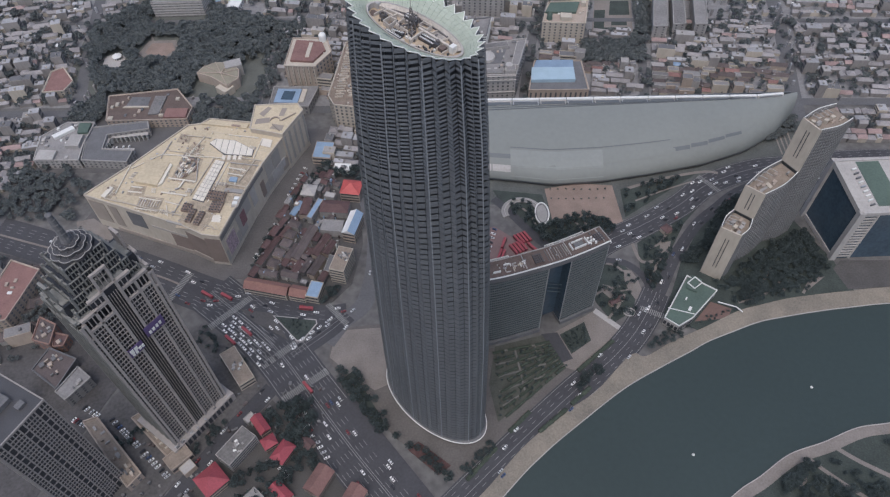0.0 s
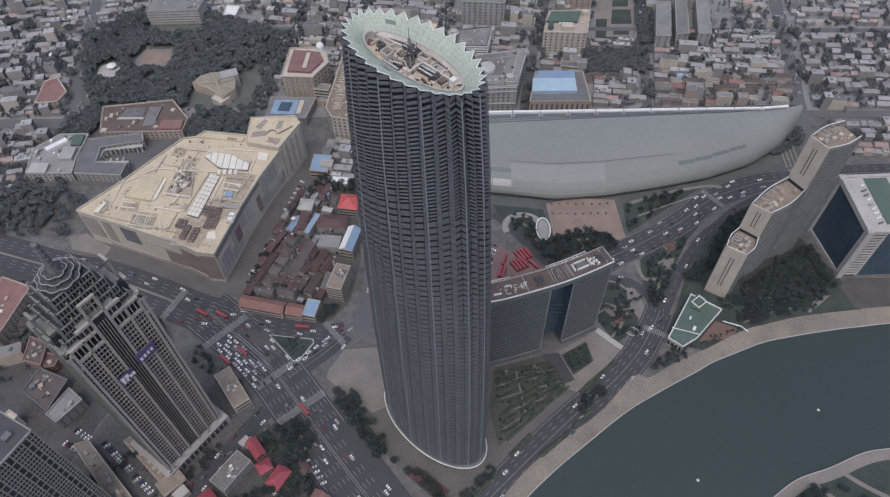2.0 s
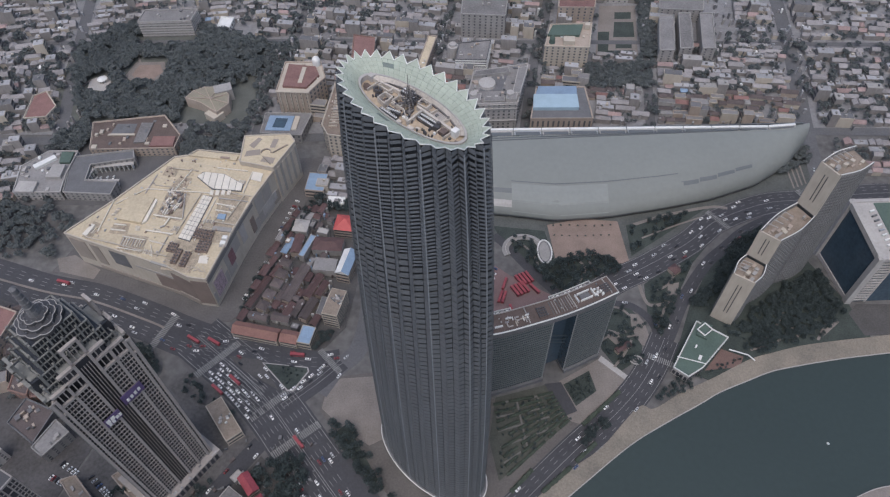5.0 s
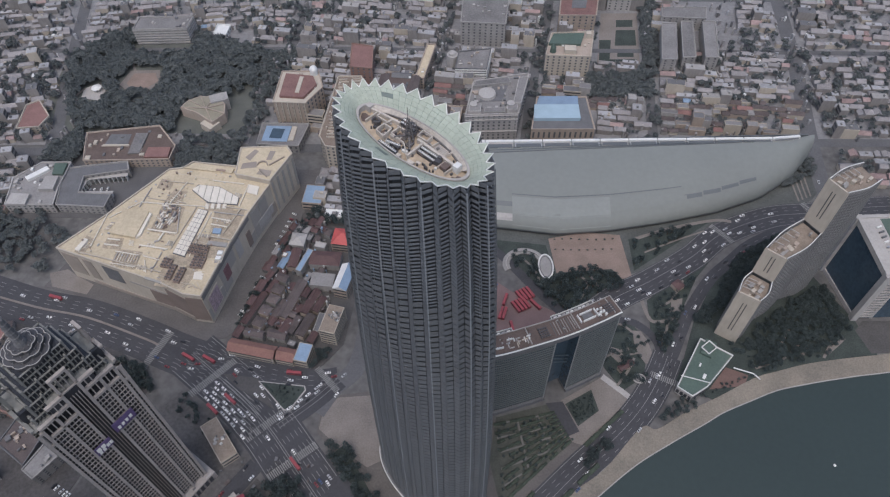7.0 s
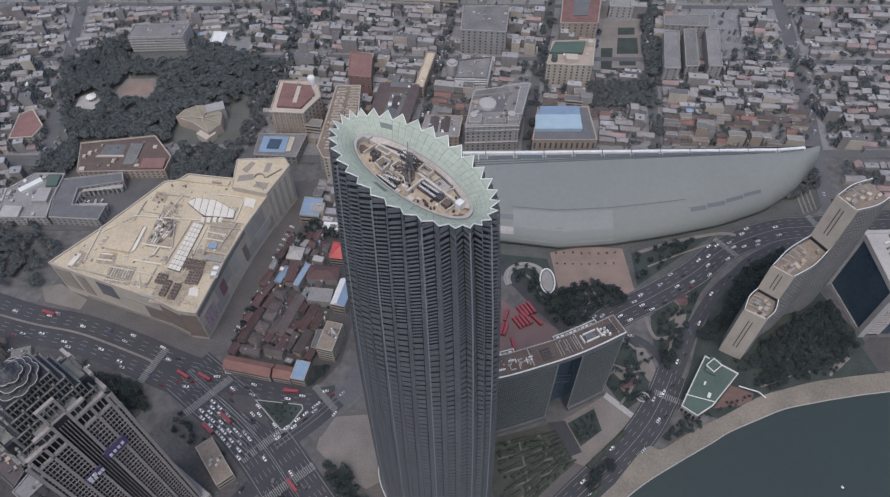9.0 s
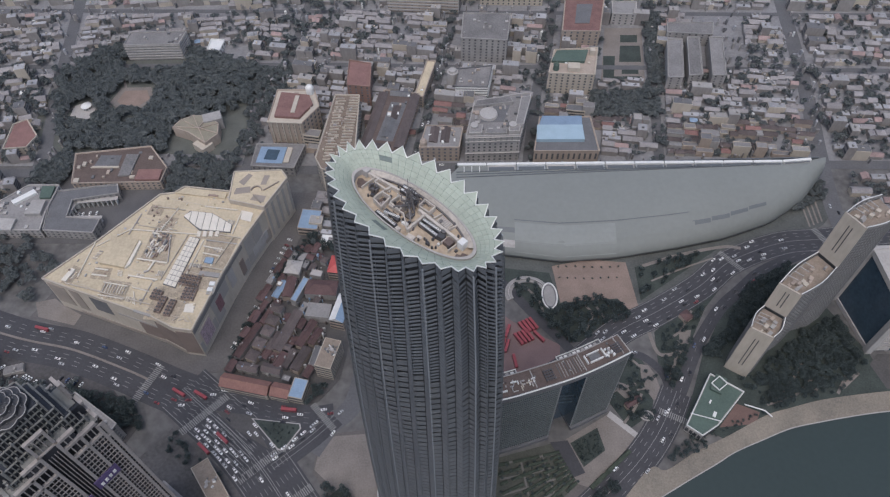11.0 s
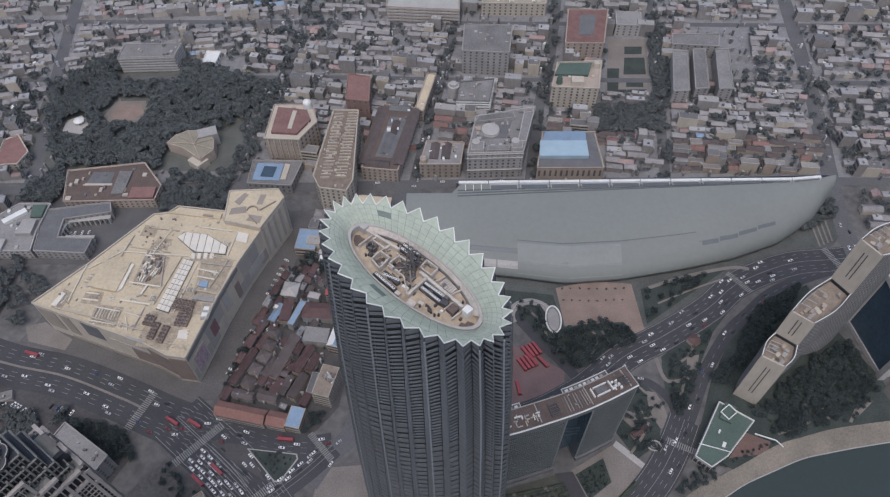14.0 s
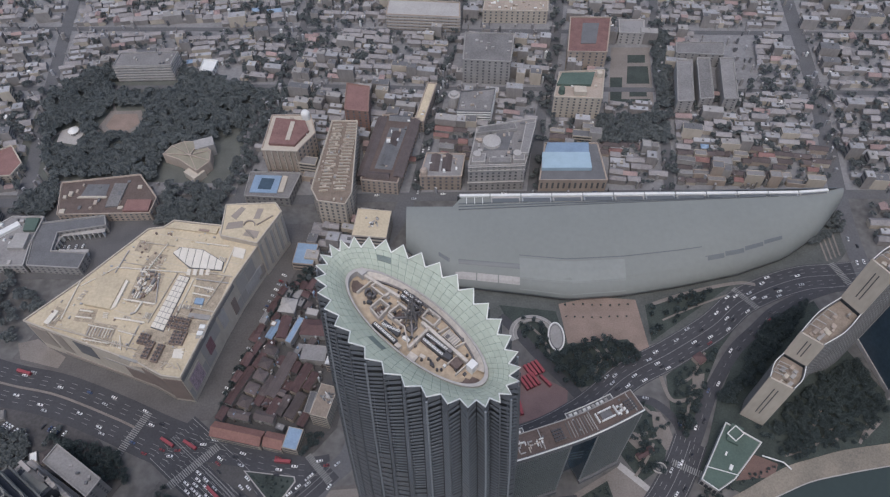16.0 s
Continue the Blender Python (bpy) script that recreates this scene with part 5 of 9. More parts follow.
for i in range(3):
    (w0, e0, z), (w1, e1, _) = SECT[i], SECT[i + 1]
    bow = 2.2
    mid_w = tuple((Vector(w0) + Vector(w1)) / 2 + Vector((-0.55, 0.83)) * bow)
    mid_e = tuple((Vector(e0) + Vector(e1)) / 2 + Vector((0.55, -0.83)) * bow)
    west, east = smooth_line([w0, mid_w, w1], 5), smooth_line([e0, mid_e, e1], 5)
    poly = east + list(reversed(west))
    g = Geo()
    g.prism(offset(poly, -0.5), 0, z - 3.4)
    blk = part("block", g, SLABWIN, slab)
    for k in range(int(z / 3.6)):
        for line in (east, west):
            g = Geo()
            g.sweep([(*p, 2.4 + 3.6 * k) for p in line], 0.6, 1.1)
            part("floor_band", g, SLABBAND, blk)
    for line in (east, west):
        for k in range(15):
            p = along(line, k / 14)
            g = Geo()
            g.box((p.x, p.y, 0), (0.7 if k % 7 else 1.3, 1.0, z), 40, z0=0)
            part("pier", g, SLABBAND, blk)
    # end wall with its two slits
    d = (Vector(e0) - Vector(w0)).normalized()
    o = Vector((d.y, -d.x))
    zb = 0 if i == 0 else SECT[i - 1][2]
    g = Geo()
    c = (Vector(w0) + Vector(e0)) / 2 + o * 0.2
    L = (Vector(e0) - Vector(w0)).length
    ang = math.degrees(math.atan2(d.y, d.x))
    g.box((c.x, c.y, 0), (L + 1.2, 1.2, z - zb), ang, z0=zb)
    wall = part("end_wall", g, CREAM, slab, "cream end wall with two slits")
    for s in (-1.3, 1.3):
        g = Geo()
        q = c + d * s + o * 0.55
        h = z - zb
        g.box((q.x, q.y, 0), (0.7, 0.3, h * 0.62), ang, z0=zb + h * 0.22)
        part("slit", g, DARKSTEEL, wall)
    # terrace: floor, white rims, rear beams
    g = Geo()
    g.prism(offset(poly, -0.8), z - 3.4, z - 3.1)
    part("terrace_floor", g, TERRACE, slab)
    for line in (west, east):
        g = Geo()
        g.sweep([(*p, z - 1.6) for p in line], 0.45, 3.6)
        part("terrace_wall", g, MIDGREY, slab)
        g = Geo()
        g.sweep([(*p, z + 0.4) for p in line], 0.5, 0.5)
        part("terrace_rim", g, WHITE, slab, "white curved terrace rim")
    for k in range(4):
        g = Geo()
        t = 0.2 + 0.14 * k
        p, q = Vector(w0).lerp(Vector(w1), t), Vector(e0).lerp(Vector(e1), t)
        g.bar((*p, z + 1.2), (*p.lerp(q, 0.45), z + 2.0), 0.45)
        part("trellis_beam", g, PALEGREY, slab)
        g = Geo()
        g.bar((*Vector(w0).lerp(Vector(w1), t - 0.07), z - 2.9), (*p, z + 1.2), 0.4)
        g.bar((*Vector(w0).lerp(Vector(w1), t + 0.07), z - 2.9), (*p, z + 1.2), 0.4)
        part("trellis_strut", g, PALEGREY, slab)
    random.seed(30 + i)
    for k in range(14):
        t, s = random.uniform(0.1, 0.88), random.uniform(0.25, 0.8)
        p = Vector(w0).lerp(Vector(w1), t).lerp(Vector(e0).lerp(Vector(e1), t), s)
        g = Geo()
        g.box((p.x, p.y, 0), (random.uniform(1.5, 5), random.uniform(1, 3), random.uniform(0.6, 3.2)), 40, z0=z - 3.1)
        part("roof_unit", g, random.choice([TAN, CREAM, TERRACE, MIDGREY]), slab)

# ---- low riverside building with a green roof ----
low = thing("riverside_hall", "low riverside building with a green roof and white parapet", "building")
poly = [(173, 289), (183, 281), (196, 289), (221, 315), (199, 330)]
g = Geo()
g.prism(poly, 0, 9.4)
part("wall", g, PALEGREY, low)
g = Geo()
g.prism(offset(poly, -0.8), 9.4, 9.6)
part("roof", g, GREENROOF, low, "green flat roof")
for p, q in zip(poly, poly[1:] + poly[:1]):
    g = Geo()
    g.bar((*p, 9.8), (*q, 9.8), 0.5, 1.2)
    part("parapet", g, WHITE, low)
g = Geo()
g.bar((177.5, 298, 9.9), (199, 291.5, 9.9), 0.45, 0.9)
part("parapet", g, WHITE, low)
for c, s in (((203, 320.6), (14, 8.4, 2.4)), ((195, 297), (4, 2.2, 1.0)), ((194, 307), (3, 1.2, 0.6))):
    g = Geo()
    g.box((*c, 0), s, 60, z0=9.6)
    box_ = part("roof_house", g, GREENROOF if s[2] > 2 else WHITE, low)
    if s[2] > 2:
        for dx, dy, w, h in ((0, 3.7, 9.4, 0.6), (0, -3.7, 9.4, 0.6), (4.6, 0, 0.6, 7.6), (-4.6, 0, 0.6, 7.6)):
            g = Geo()
            co, si = math.cos(radians(38)), math.sin(radians(38))
            g.box((c[0] + co * dx - si * dy, c[1] + si * dx + co * dy, 0), (w, h, 1), 38, z0=12.4)
            part("parapet", g, WHITE, box_)
for k in range(8):
    p, q = Vector(poly[0]), Vector(poly[1])
    for a, b, m_ in ((poly[0], poly[1], 4), (poly[1], poly[2], 5), (poly[2], poly[3], 9)):
        if k >= m_:
            continue
        e = Vector(a).lerp(Vector(b), (k + 0.5) / m_)
        d = (Vector(b) - Vector(a)).normalized()
        g = Geo()
        g.box((e.x, e.y, 0), (2.2, 0.5, 4.5), math.degrees(math.atan2(d.y, d.x)), z0=2)
        part("window", g, GLASS, low)
wb = Geo()
wb.bar((222, 308, 3), (236, 303, 3), 0.8, 0.6)
wb.bar((236, 303, 3), (240, 298, 3), 0.8, 0.6)
part("walkway", wb, WHITE, low)

# ---- glass block behind a broad stone frame ----
fb = thing("framed_glass_block", "dark glass block in a pale stone frame with green terraces", "office building")
A, B = Vector((321.9, 404.6)), Vector((330.6, 354.6))
ZA, ZB = 70.0, 62.0
ex = Vector((96, 4))
g = Geo()
i = len(g.v)
g.v = [(*A, 0), (*B, 0), (*(B + ex), 0), (*(A + ex), 0), (*A, ZA - 1), (*B, ZB - 1), (*(B + ex), ZB - 1), (*(A + ex), ZA - 1)]
g.f = [(0, 1, 5, 4), (1, 2, 6, 5), (2, 3, 7, 6), (3, 0, 4, 7), (4, 5, 6, 7)]
g.m = [0] * 5
part("glazing", g, TINTED, fb, "dark blue glazed body")


def frame_beam(p, q, w, h, nm="frame"):
    g = Geo()
    g.bar(p, q, w, h)
    return part(nm, g, PALEGREY, fb)


frame_beam((*A, 0), (*A, ZA), 5, 5)
frame_beam((*B, 0), (*B, ZB), 5, 5)
frame_beam((*A, ZA - 2), (*B, ZB - 2), 4, 5)
frame_beam((*A, 2), (*B, 2), 2, 4)
frame_beam((*B, ZB - 1), (*(B + ex), ZB - 1), 4, 3)
frame_beam((*A, ZA - 1), (*(A + ex), ZA - 1), 3, 3)
frame_beam((*(B + Vector((15, 0.6))), 0), (*(B + Vector((15, 0.6))), ZB), 1.6, 1.6)
for k in range(16):
    z = 4 + 3.6 * k
    frame_beam((*(B + Vector((0, -0.9))), z), (*(B + Vector((15, -0.3))), z), 1.4, 0.9, "louvre")
for t0, t1, d0, d1, m_ in ((0.0, 1.0, 0.02, 0.98, PALEGREY), (0.16, 0.36, 0.1, 0.95, GREENROOF), (0.5, 1.0, 0.55, 0.9, GREENROOF)):
    g = Geo()
    z_ = 0.0 if m_ is PALEGREY else 0.3
    q = [B.lerp(A, d0) + ex * t0, B.lerp(A, d0) + ex * t1, B.lerp(A, d1) + ex * t1, B.lerp(A, d1) + ex * t0]
    dz = [d0, d0, d1, d1]
    g.v = [(*p, ZB + (ZA - ZB) * d - 0.6) for p, d in zip(q, dz)] + [(*p, ZB + (ZA - ZB) * d - 0.2 + z_) for p, d in zip(q, dz)]
    g.f = [(4, 5, 6, 7), (0, 1, 5, 4), (1, 2, 6, 5), (2, 3, 7, 6), (3, 0, 4, 7)]
    g.m = [0] * 5
    part("roof_panel", g, m_, fb)
for k in range(9):
    p = B.lerp(A, 0.12 + 0.085 * k) + ex * 0.11
    g = Geo()
    g.box((p.x, p.y, 0), (4.4, 1.2, 1.4), -68 + 90, z0=ZB + (ZA - ZB) * (0.12 + 0.085 * k))
    part("roof_unit", g, random.choice([WHITE, DARKGREY, STEEL]), fb)

# ---- the cream shopping mall ----
MALLGREY = mat("mall_grey_panel", (0.3, 0.285, 0.265), 0.7, spread=0.15, rand=0.3)
MALLBROWN = mat("mall_brown_panel", (0.27, 0.235, 0.205), 0.8, spread=0.18, rand=0.2)
MALLUMBER = mat("mall_umber_panel", (0.2, 0.16, 0.14), 0.8, spread=0.2, rand=0.2)
POSTER = mat("poster", (0.17, 0.13, 0.19), 0.6, spread=0.6, scale=0.5, fine=1.2, tint=(0.36, 0.28, 0.3))
POSTERRED = mat("poster_red", (0.2, 0.11, 0.12), 0.6, spread=0.5, scale=0.5, fine=1.2)
RUST = mat("plant_brown", (0.24, 0.185, 0.155), 0.85, spread=0.35, scale=0.4, rand=0.4)
MZ = 40.0
mall = thing("shopping_mall", "huge cream shopping mall with cluttered flat roof and poster panels", "shopping mall")
MALL = [(-320, 397), (-301, 390), (-225, 362), (-206, 352), (-192, 350), (-179, 402), (-169, 434), (-155, 469), (-175, 474), (-185, 487), (-229, 493), (-236, 486), (-248, 484), (-288, 433)]
g = Geo()
g.prism(MALL, 0, MZ)
part("wall", g, CREAM, mall, "cream stone walls")
g = Geo()
g.prism(offset(MALL, -1.0), MZ, MZ + 0.3)
part("roof", g, CREAMROOF, mall, "pale sandy flat roof")
for p, q in zip(MALL, MALL[1:] + MALL[:1]):
    g = Geo()
    g.bar((*p, MZ + 0.4), (*q, MZ + 0.4), 1.0, 1.8)
    part("parapet", g, CREAM, mall)
# taller corner block with its patterned roof
CORNER = [(-186, 474), (-155, 466), (-140, 499), (-146, 508), (-187, 506)]
g = Geo()
g.prism(CORNER, 0, 45)
wing = part("corner_block", g, CREAM, mall, "taller cream corner block")
g = Geo()
g.prism(offset(CORNER, -0.8), 45, 45.2)
part("roof", g, CREAMROOF, wing)
for p, q in zip(CORNER, CORNER[1:] + CORNER[:1]):
    g = Geo()
    g.bar((*p, 45.3), (*q, 45.3), 0.9, 1.4)
    part("parapet", g, CREAM, wing)
for q in ([(-181, 494), (-176, 490), (-170, 502), (-174, 504)], [(-162, 491), (-157, 491), (-155, 502), (-160, 502)], [(-183, 480), (-169, 482), (-170, 489), (-182, 487)], [(-168, 474), (-156, 471), (-155, 478), (-165, 480)]):
    g = Geo()
    g.prism(q, 45.2, 45.32)
    part("roof_patch", g, MALLBROWN, wing)
for k in range(8):
    a0, a1 = math.pi * k / 8, math.pi * (k + 1) / 8
    g = Geo()
    g.bar((-164 + 4.5 * math.cos(a0), 484 + 4.5 * math.sin(a0), 46), (-164 + 4.5 * math.cos(a1), 484 + 4.5 * math.sin(a1), 46), 0.8, 1.6)
    part("curved_screen", g, MALLBROWN, wing)
for p, q in (((-158, 484), (-146, 494)), ((-166, 479), (-158, 470))):
    g = Geo()
    g.bar((*p, 46), (*q, 46), 0.7, 1.4)
    part("duct", g, MALLBROWN, wing)


def wall_panel(p, q, t0, t1, z0, z1, m, nm="wall_panel", proud=0.35, parent=None, label=""):
    """Upright panel on the wall from p to q (outside on its right)."""
    p, q = Vector(p), Vector(q)
    d = (q - p).normalized()
    o = Vector((d.y, -d.x))
    a, b = p.lerp(q, t0), p.lerp(q, t1)
    g = Geo()
    c = (a + b) / 2 + o * (proud / 2)
    g.box((c.x, c.y, 0), ((b - a).length, proud, z1 - z0), math.degrees(math.atan2(d.y, d.x)), z0=z0)
    return part(nm, g, m, parent or mall, label)


# east side: a patchwork of panels, posters and a dark sloping band
e0, e1, e2, e3 = MALL[4], MALL[5], MALL[6], MALL[7]
random.seed(8)
for (p, q), n in (((e0, e1), 4), ((e1, e2), 3), ((e2, e3), 3)):
    for i in range(n):
        for j, (z0, z1) in enumerate(((5, 18), (18.4, 37.5))):
            r = random.random()
            if r < 0.45:
                wall_panel(p, q, (i + 0.03) / n, (i + 0.97) / n, z0, z1, MALLGREY if r < 0.3 else MALLBROWN)
wall_panel(e0, e1, 0.10, 0.38, 8, 28, POSTER, "poster", 0.7, label="large faded poster")
wall_panel(e0, e1, 0.62, 0.78, 14, 29, POSTERRED, "poster", 0.7)
MALLSLATE = mat("mall_slate_band", (0.17, 0.165, 0.16), 0.8, spread=0.2)
wall_panel(e0, e1, 0.0, 1.0, 34.5, 39.6, MALLSLATE, "cornice", 0.9)
wall_panel(e1, e2, 0.0, 0.9, 35.5, 39.6, MALLSLATE, "cornice", 0.9)
wall_panel(e1, e2, 0.1, 0.34, 14, 34, PALEGREY, "wall_panel", 0.6)
wall_panel(e1, e2, 0.62, 0.8, 8, 26, MALLUMBER, "wall_panel", 0.6)
wall_panel(e0, e1, 0.08, 0.40, 6.5, 29.5, CREAM, "poster_frame", 0.55)
wall_panel(e2, e3, 0.2, 0.8, 10, 20, PALEGREY, "wall_panel", 0.6)
for k in range(9):
    wall_panel(CORNER[1], CORNER[2], k / 9 + 0.02, k / 9 + 0.09, 6, 41, CREAM if k % 2 else MALLGREY, "wall_strip", 0.5, wing)
# front: big recessed windows and brown bands
f0, f1 = MALL[1], MALL[2]
wall_panel(f0, f1, 0.27, 0.47, 18, 36, DARKGREY, "display_window", 0.3)
wall_panel(f0, f1, 0.55, 1.0, 24, 26, MALLGREY, "wall_band", 0.4)
wall_panel(MALL[0], f0, 0.1, 0.9, 10, 36, MALLBROWN, "display_window", 0.4)
wall_panel(f0, f1, 0.03, 0.14, 10, 36, MALLBROWN, "wall_panel", 0.4)
wall_panel(f1, MALL[3], 0.0, 1.0, 8, 33, MALLUMBER, "wall_panel", 0.4)
wall_panel(f0, f1, 0.78, 1.0, 6, 23, MALLUMBER, "wall_panel", 0.4)
wall_panel(MALL[3], MALL[4], 0.0, 0.95, 4, 36, MALLUMBER, "wall_panel", 0.4)
wall_panel(f0, f1, 0.0, 1.0, 0.3, 5, MALLBROWN, "plinth_band", 0.5)
wall_panel(f1, MALL[3], 0.0, 1.0, 0.3, 6, MALLBROWN, "plinth_band", 0.5)


def roof_piece(name, poly, h, m, z=MZ + 0.3, parent=None, label=""):
    g = Geo()
    g.prism(poly, z, z + h)
    return part(name, g, m, parent or mall, label)


SHEET = mat("white_sheet", (0.6, 0.56, 0.49), 0.7, spread=0.12, scale=0.2, fine=1.0, rand=0.2)
strip = roof_piece("skylight", [(-223.3, 391), (-212.6, 387.5), (-203.3, 435.7), (-212.1, 438.3)], 0.8, DARKGREY, label="long strip of pale roof panels")
for k in range(10):
    t0, t1 = k / 10 + 0.006, (k + 1) / 10 - 0.006
    a0, a1 = Vector((-222.9, 391.4)), Vector((-211.9, 437.8))
    b0, b1 = Vector((-213.0, 388.0)), Vector((-203.7, 435.4))
    roof_piece("skylight_panel", [tuple(a0.lerp(a1, t0)), tuple(b0.lerp(b1, t0)), tuple(b0.lerp(b1, t1)), tuple(a0.lerp(a1, t1))], 0.5, SHEET, MZ + 1.1, strip)
    for s_ in (0.33, 0.66):
        g = Geo()
        g.bar((*a0.lerp(a1, t0).lerp(b0.lerp(b1, t0), s_), MZ + 1.7), (*a0.lerp(a1, t1).lerp(b0.lerp(b1, t1), s_), MZ + 1.7), 0.25, 0.3)
        part("skylight_bar", g, PALEGREY, strip)
PENT = [(-222, 459), (-206, 444.7), (-179.6, 442), (-179.5, 450.4), (-198.4, 462.6), (-218, 465.3)]
pent = roof_piece("skylight", PENT, 1.0, DARKGREY, label="six-sided pale sheet roof light")
inner = offset(PENT, -0.5)
for k in range(7):
    # strips across the six-sided roof light
    u0, u1 = -222 + 6.1 * k, -222 + 6.1 * (k + 1) - 0.5
    lo = lambda x: float(np.interp(x, [-221.5, -206, -180], [459.2, 445.2, 442.6]))
    hi = lambda x: float(np.interp(x, [-221.5, -218, -198.4, -180], [459.8, 464.8, 462.0, 450.0]))
    u0, u1 = max(u0, -221.3), min(u1, -180.1)
    roof_piece("skylight_panel", [(u0, lo(u0)), (u1, lo(u1)), (u1, hi(u1)), (u0, hi(u0))], 0.5, SHEET, MZ + 1.3, pent)
for k in range(4):
    roof_piece("roof_rib", [(-207 + 5 * k, 438.4), (-204 + 5 * k, 437.9), (-204 + 5 * k, 443.4), (-207 + 5 * k, 443.9)], 1.0, SHEET)
raised = roof_piece("raised_roof", [(-278.1, 410.3), (-257, 405.8), (-252.3, 433.2), (-275.1, 437)], 3.0, CREAMROOF)
g = Geo()
g.prism([(-257, 405.8), (-253.6, 409.0), (-250.2, 432.0), (-252.3, 433.2)], MZ + 0.3, MZ + 2.2)
part("raised_edge", g, SHEET, raised)
roof_piece("raised_roof", [(-235, 485), (-191, 478.5), (-190, 484), (-226, 491)], 1.6, CREAMROOF)
for q in ([(-205, 482.8), (-197, 481.6), (-197.6, 479.8), (-205.6, 481)],):
    roof_piece("roof_hatch", q, 1.0, RUST, MZ + 1.9)
LOOK = [SHEET, SHEET, SHEET, PALEGREY, CREAM]


def duct(p, q, w=0.9, h=0.9, z=1.0, m_=None):
    g = Geo()
    g.bar((*p, MZ + 0.3 + z), (*q, MZ + 0.3 + z), w, h)
    L = (Vector(q) - Vector(p)).length
    for k in range(max(2, int(L / 4))):
        e = Vector(p).lerp(Vector(q), (k + 0.5) / max(2, int(L / 4)))
        g.box((e.x, e.y, 0), (0.35, w + 0.3, z), z0=MZ + 0.3)
    part("duct", g, m_ or random.choice(LOOK), mall)


for p, q, w in (((-252.2, 399.1), (-228.3, 394.9), 1.1), ((-249.6, 415.4), (-224.2, 411), 1.0), ((-237.5, 403.8), (-234.7, 412.7), 1.3), ((-241, 402.5), (-237.5, 403.8), 1.3), ((-281.5, 400.3), (-269, 398.7), 1.0), ((-280.1, 405.8), (-269.7, 404.3), 1.0),
                ((-272, 421), (-262, 419), 1.2), ((-274, 424), (-270, 416), 0.9), ((-300, 392), (-228, 372), 0.7), ((-292, 398), (-288, 432), 0.6), ((-262, 445), (-206, 440), 0.6), ((-258, 450), (-224, 444), 0.5), ((-250, 470), (-222, 466), 0.6),
                ((-238, 442), (-228, 468), 0.5), ((-228, 438), (-224, 412), 0.6), ((-226, 395), (-214, 440), 0.6), ((-209, 388), (-200, 434), 0.6), ((-198, 434), (-172, 430), 0.6), ((-199, 428), (-182, 424), 0.9), ((-198, 421), (-184, 418), 0.9),
                ((-196, 408), (-178, 404), 0.8), ((-190, 440), (-170, 436), 0.6), ((-186, 410), (-176, 437), 0.5), ((-270, 393), (-250, 389), 0.6), ((-271, 381), (-250, 377), 0.6), ((-246, 388), (-232, 384), 0.7), ((-244, 384), (-240, 372), 0.6),
                ((-232, 392), (-236, 372), 0.5), ((-263, 440), (-258, 462), 0.6), ((-286, 428), (-262, 446), 0.5), ((-206, 470), (-178, 466), 0.6), ((-178, 440), (-174, 464), 0.6)):
    duct(p, q, w, 0.8, random.uniform(0.8, 1.6))
# combs of short pipes
for x0, y0, dx, dy, n_, lx, ly in ((-268, 392, 2.3, -0.3, 9, -1.0, -8), (-302, 399, 1.6, -0.9, 5, 3.2, 6), (-240, 447, 1.4, 1.9, 6, 3.0, -1.2), (-236, 442, 1.3, 1.7, 5, 3.2, -1.0), (-254, 420, 0.2, 2.2, 6, 3.0, -0.5), (-196, 413, 1.4, -0.2, 4, 0.6, 4), (-262, 404, 0.2, -1.4, 4, 4, -0.7),
                              (-248, 380, 1.5, -0.4, 6, -0.5, -4.5), (-246, 398, 1.3, -0.3, 5, 0.6, 3.4), (-190, 424, 1.4, -0.2, 5, 0.5, 3.5), (-286, 416, 0.7, 1.5, 6, 3.4, -0.8), (-230, 399, 1.2, -0.2, 5, 0.6, 5), (-206, 408, 1.2, -0.2, 8, 0.5, 3.6), (-184, 452, 1.3, -0.4, 5, 0.5, 4)):
    for k in range(n_):
        duct((x0 + dx * k, y0 + dy * k), (x0 + dx * k + lx, y0 + dy * k + ly), 0.5, 0.6, 0.6)
# machine deck: racks, frames and exhausts
random.seed(81)
for k in range(70):
    t, v = random.random(), random.random()
    p = Vector((-246, 420)).lerp(Vector((-242, 445)), t).lerp(Vector((-229, 414)).lerp(Vector((-227, 438)), t), v)
    L, a = random.uniform(1.5, 6), random.choice((-12, 78, 70))
    g = Geo()
    g.box((p.x, p.y, 0), (L, random.uniform(0.5, 1.3), random.uniform(0.7, 2.0)), a, z0=MZ + 0.3 + random.choice((0, 0.4)))
    part("plant_rack", g, random.choice([SHEET, SHEET, MIDGREY, RUST, RUST, DARKGREY]), mall)
for x, y in ((-250, 466), (-247, 469), (-245, 463), (-206, 404), (-196, 406), (-193, 399), (-231, 455), (-236, 459), (-300, 404), (-266, 417), (-228, 478), (-240, 479)):
    g = Geo()
    g.tube((x, y), 0.7, 0.6, MZ + 0.3, MZ + 2.0, 8)
    g.tube((x, y), 1.0, 0.9, MZ + 2.0, MZ + 2.5, 8)
    part("exhaust", g, RUST, mall)
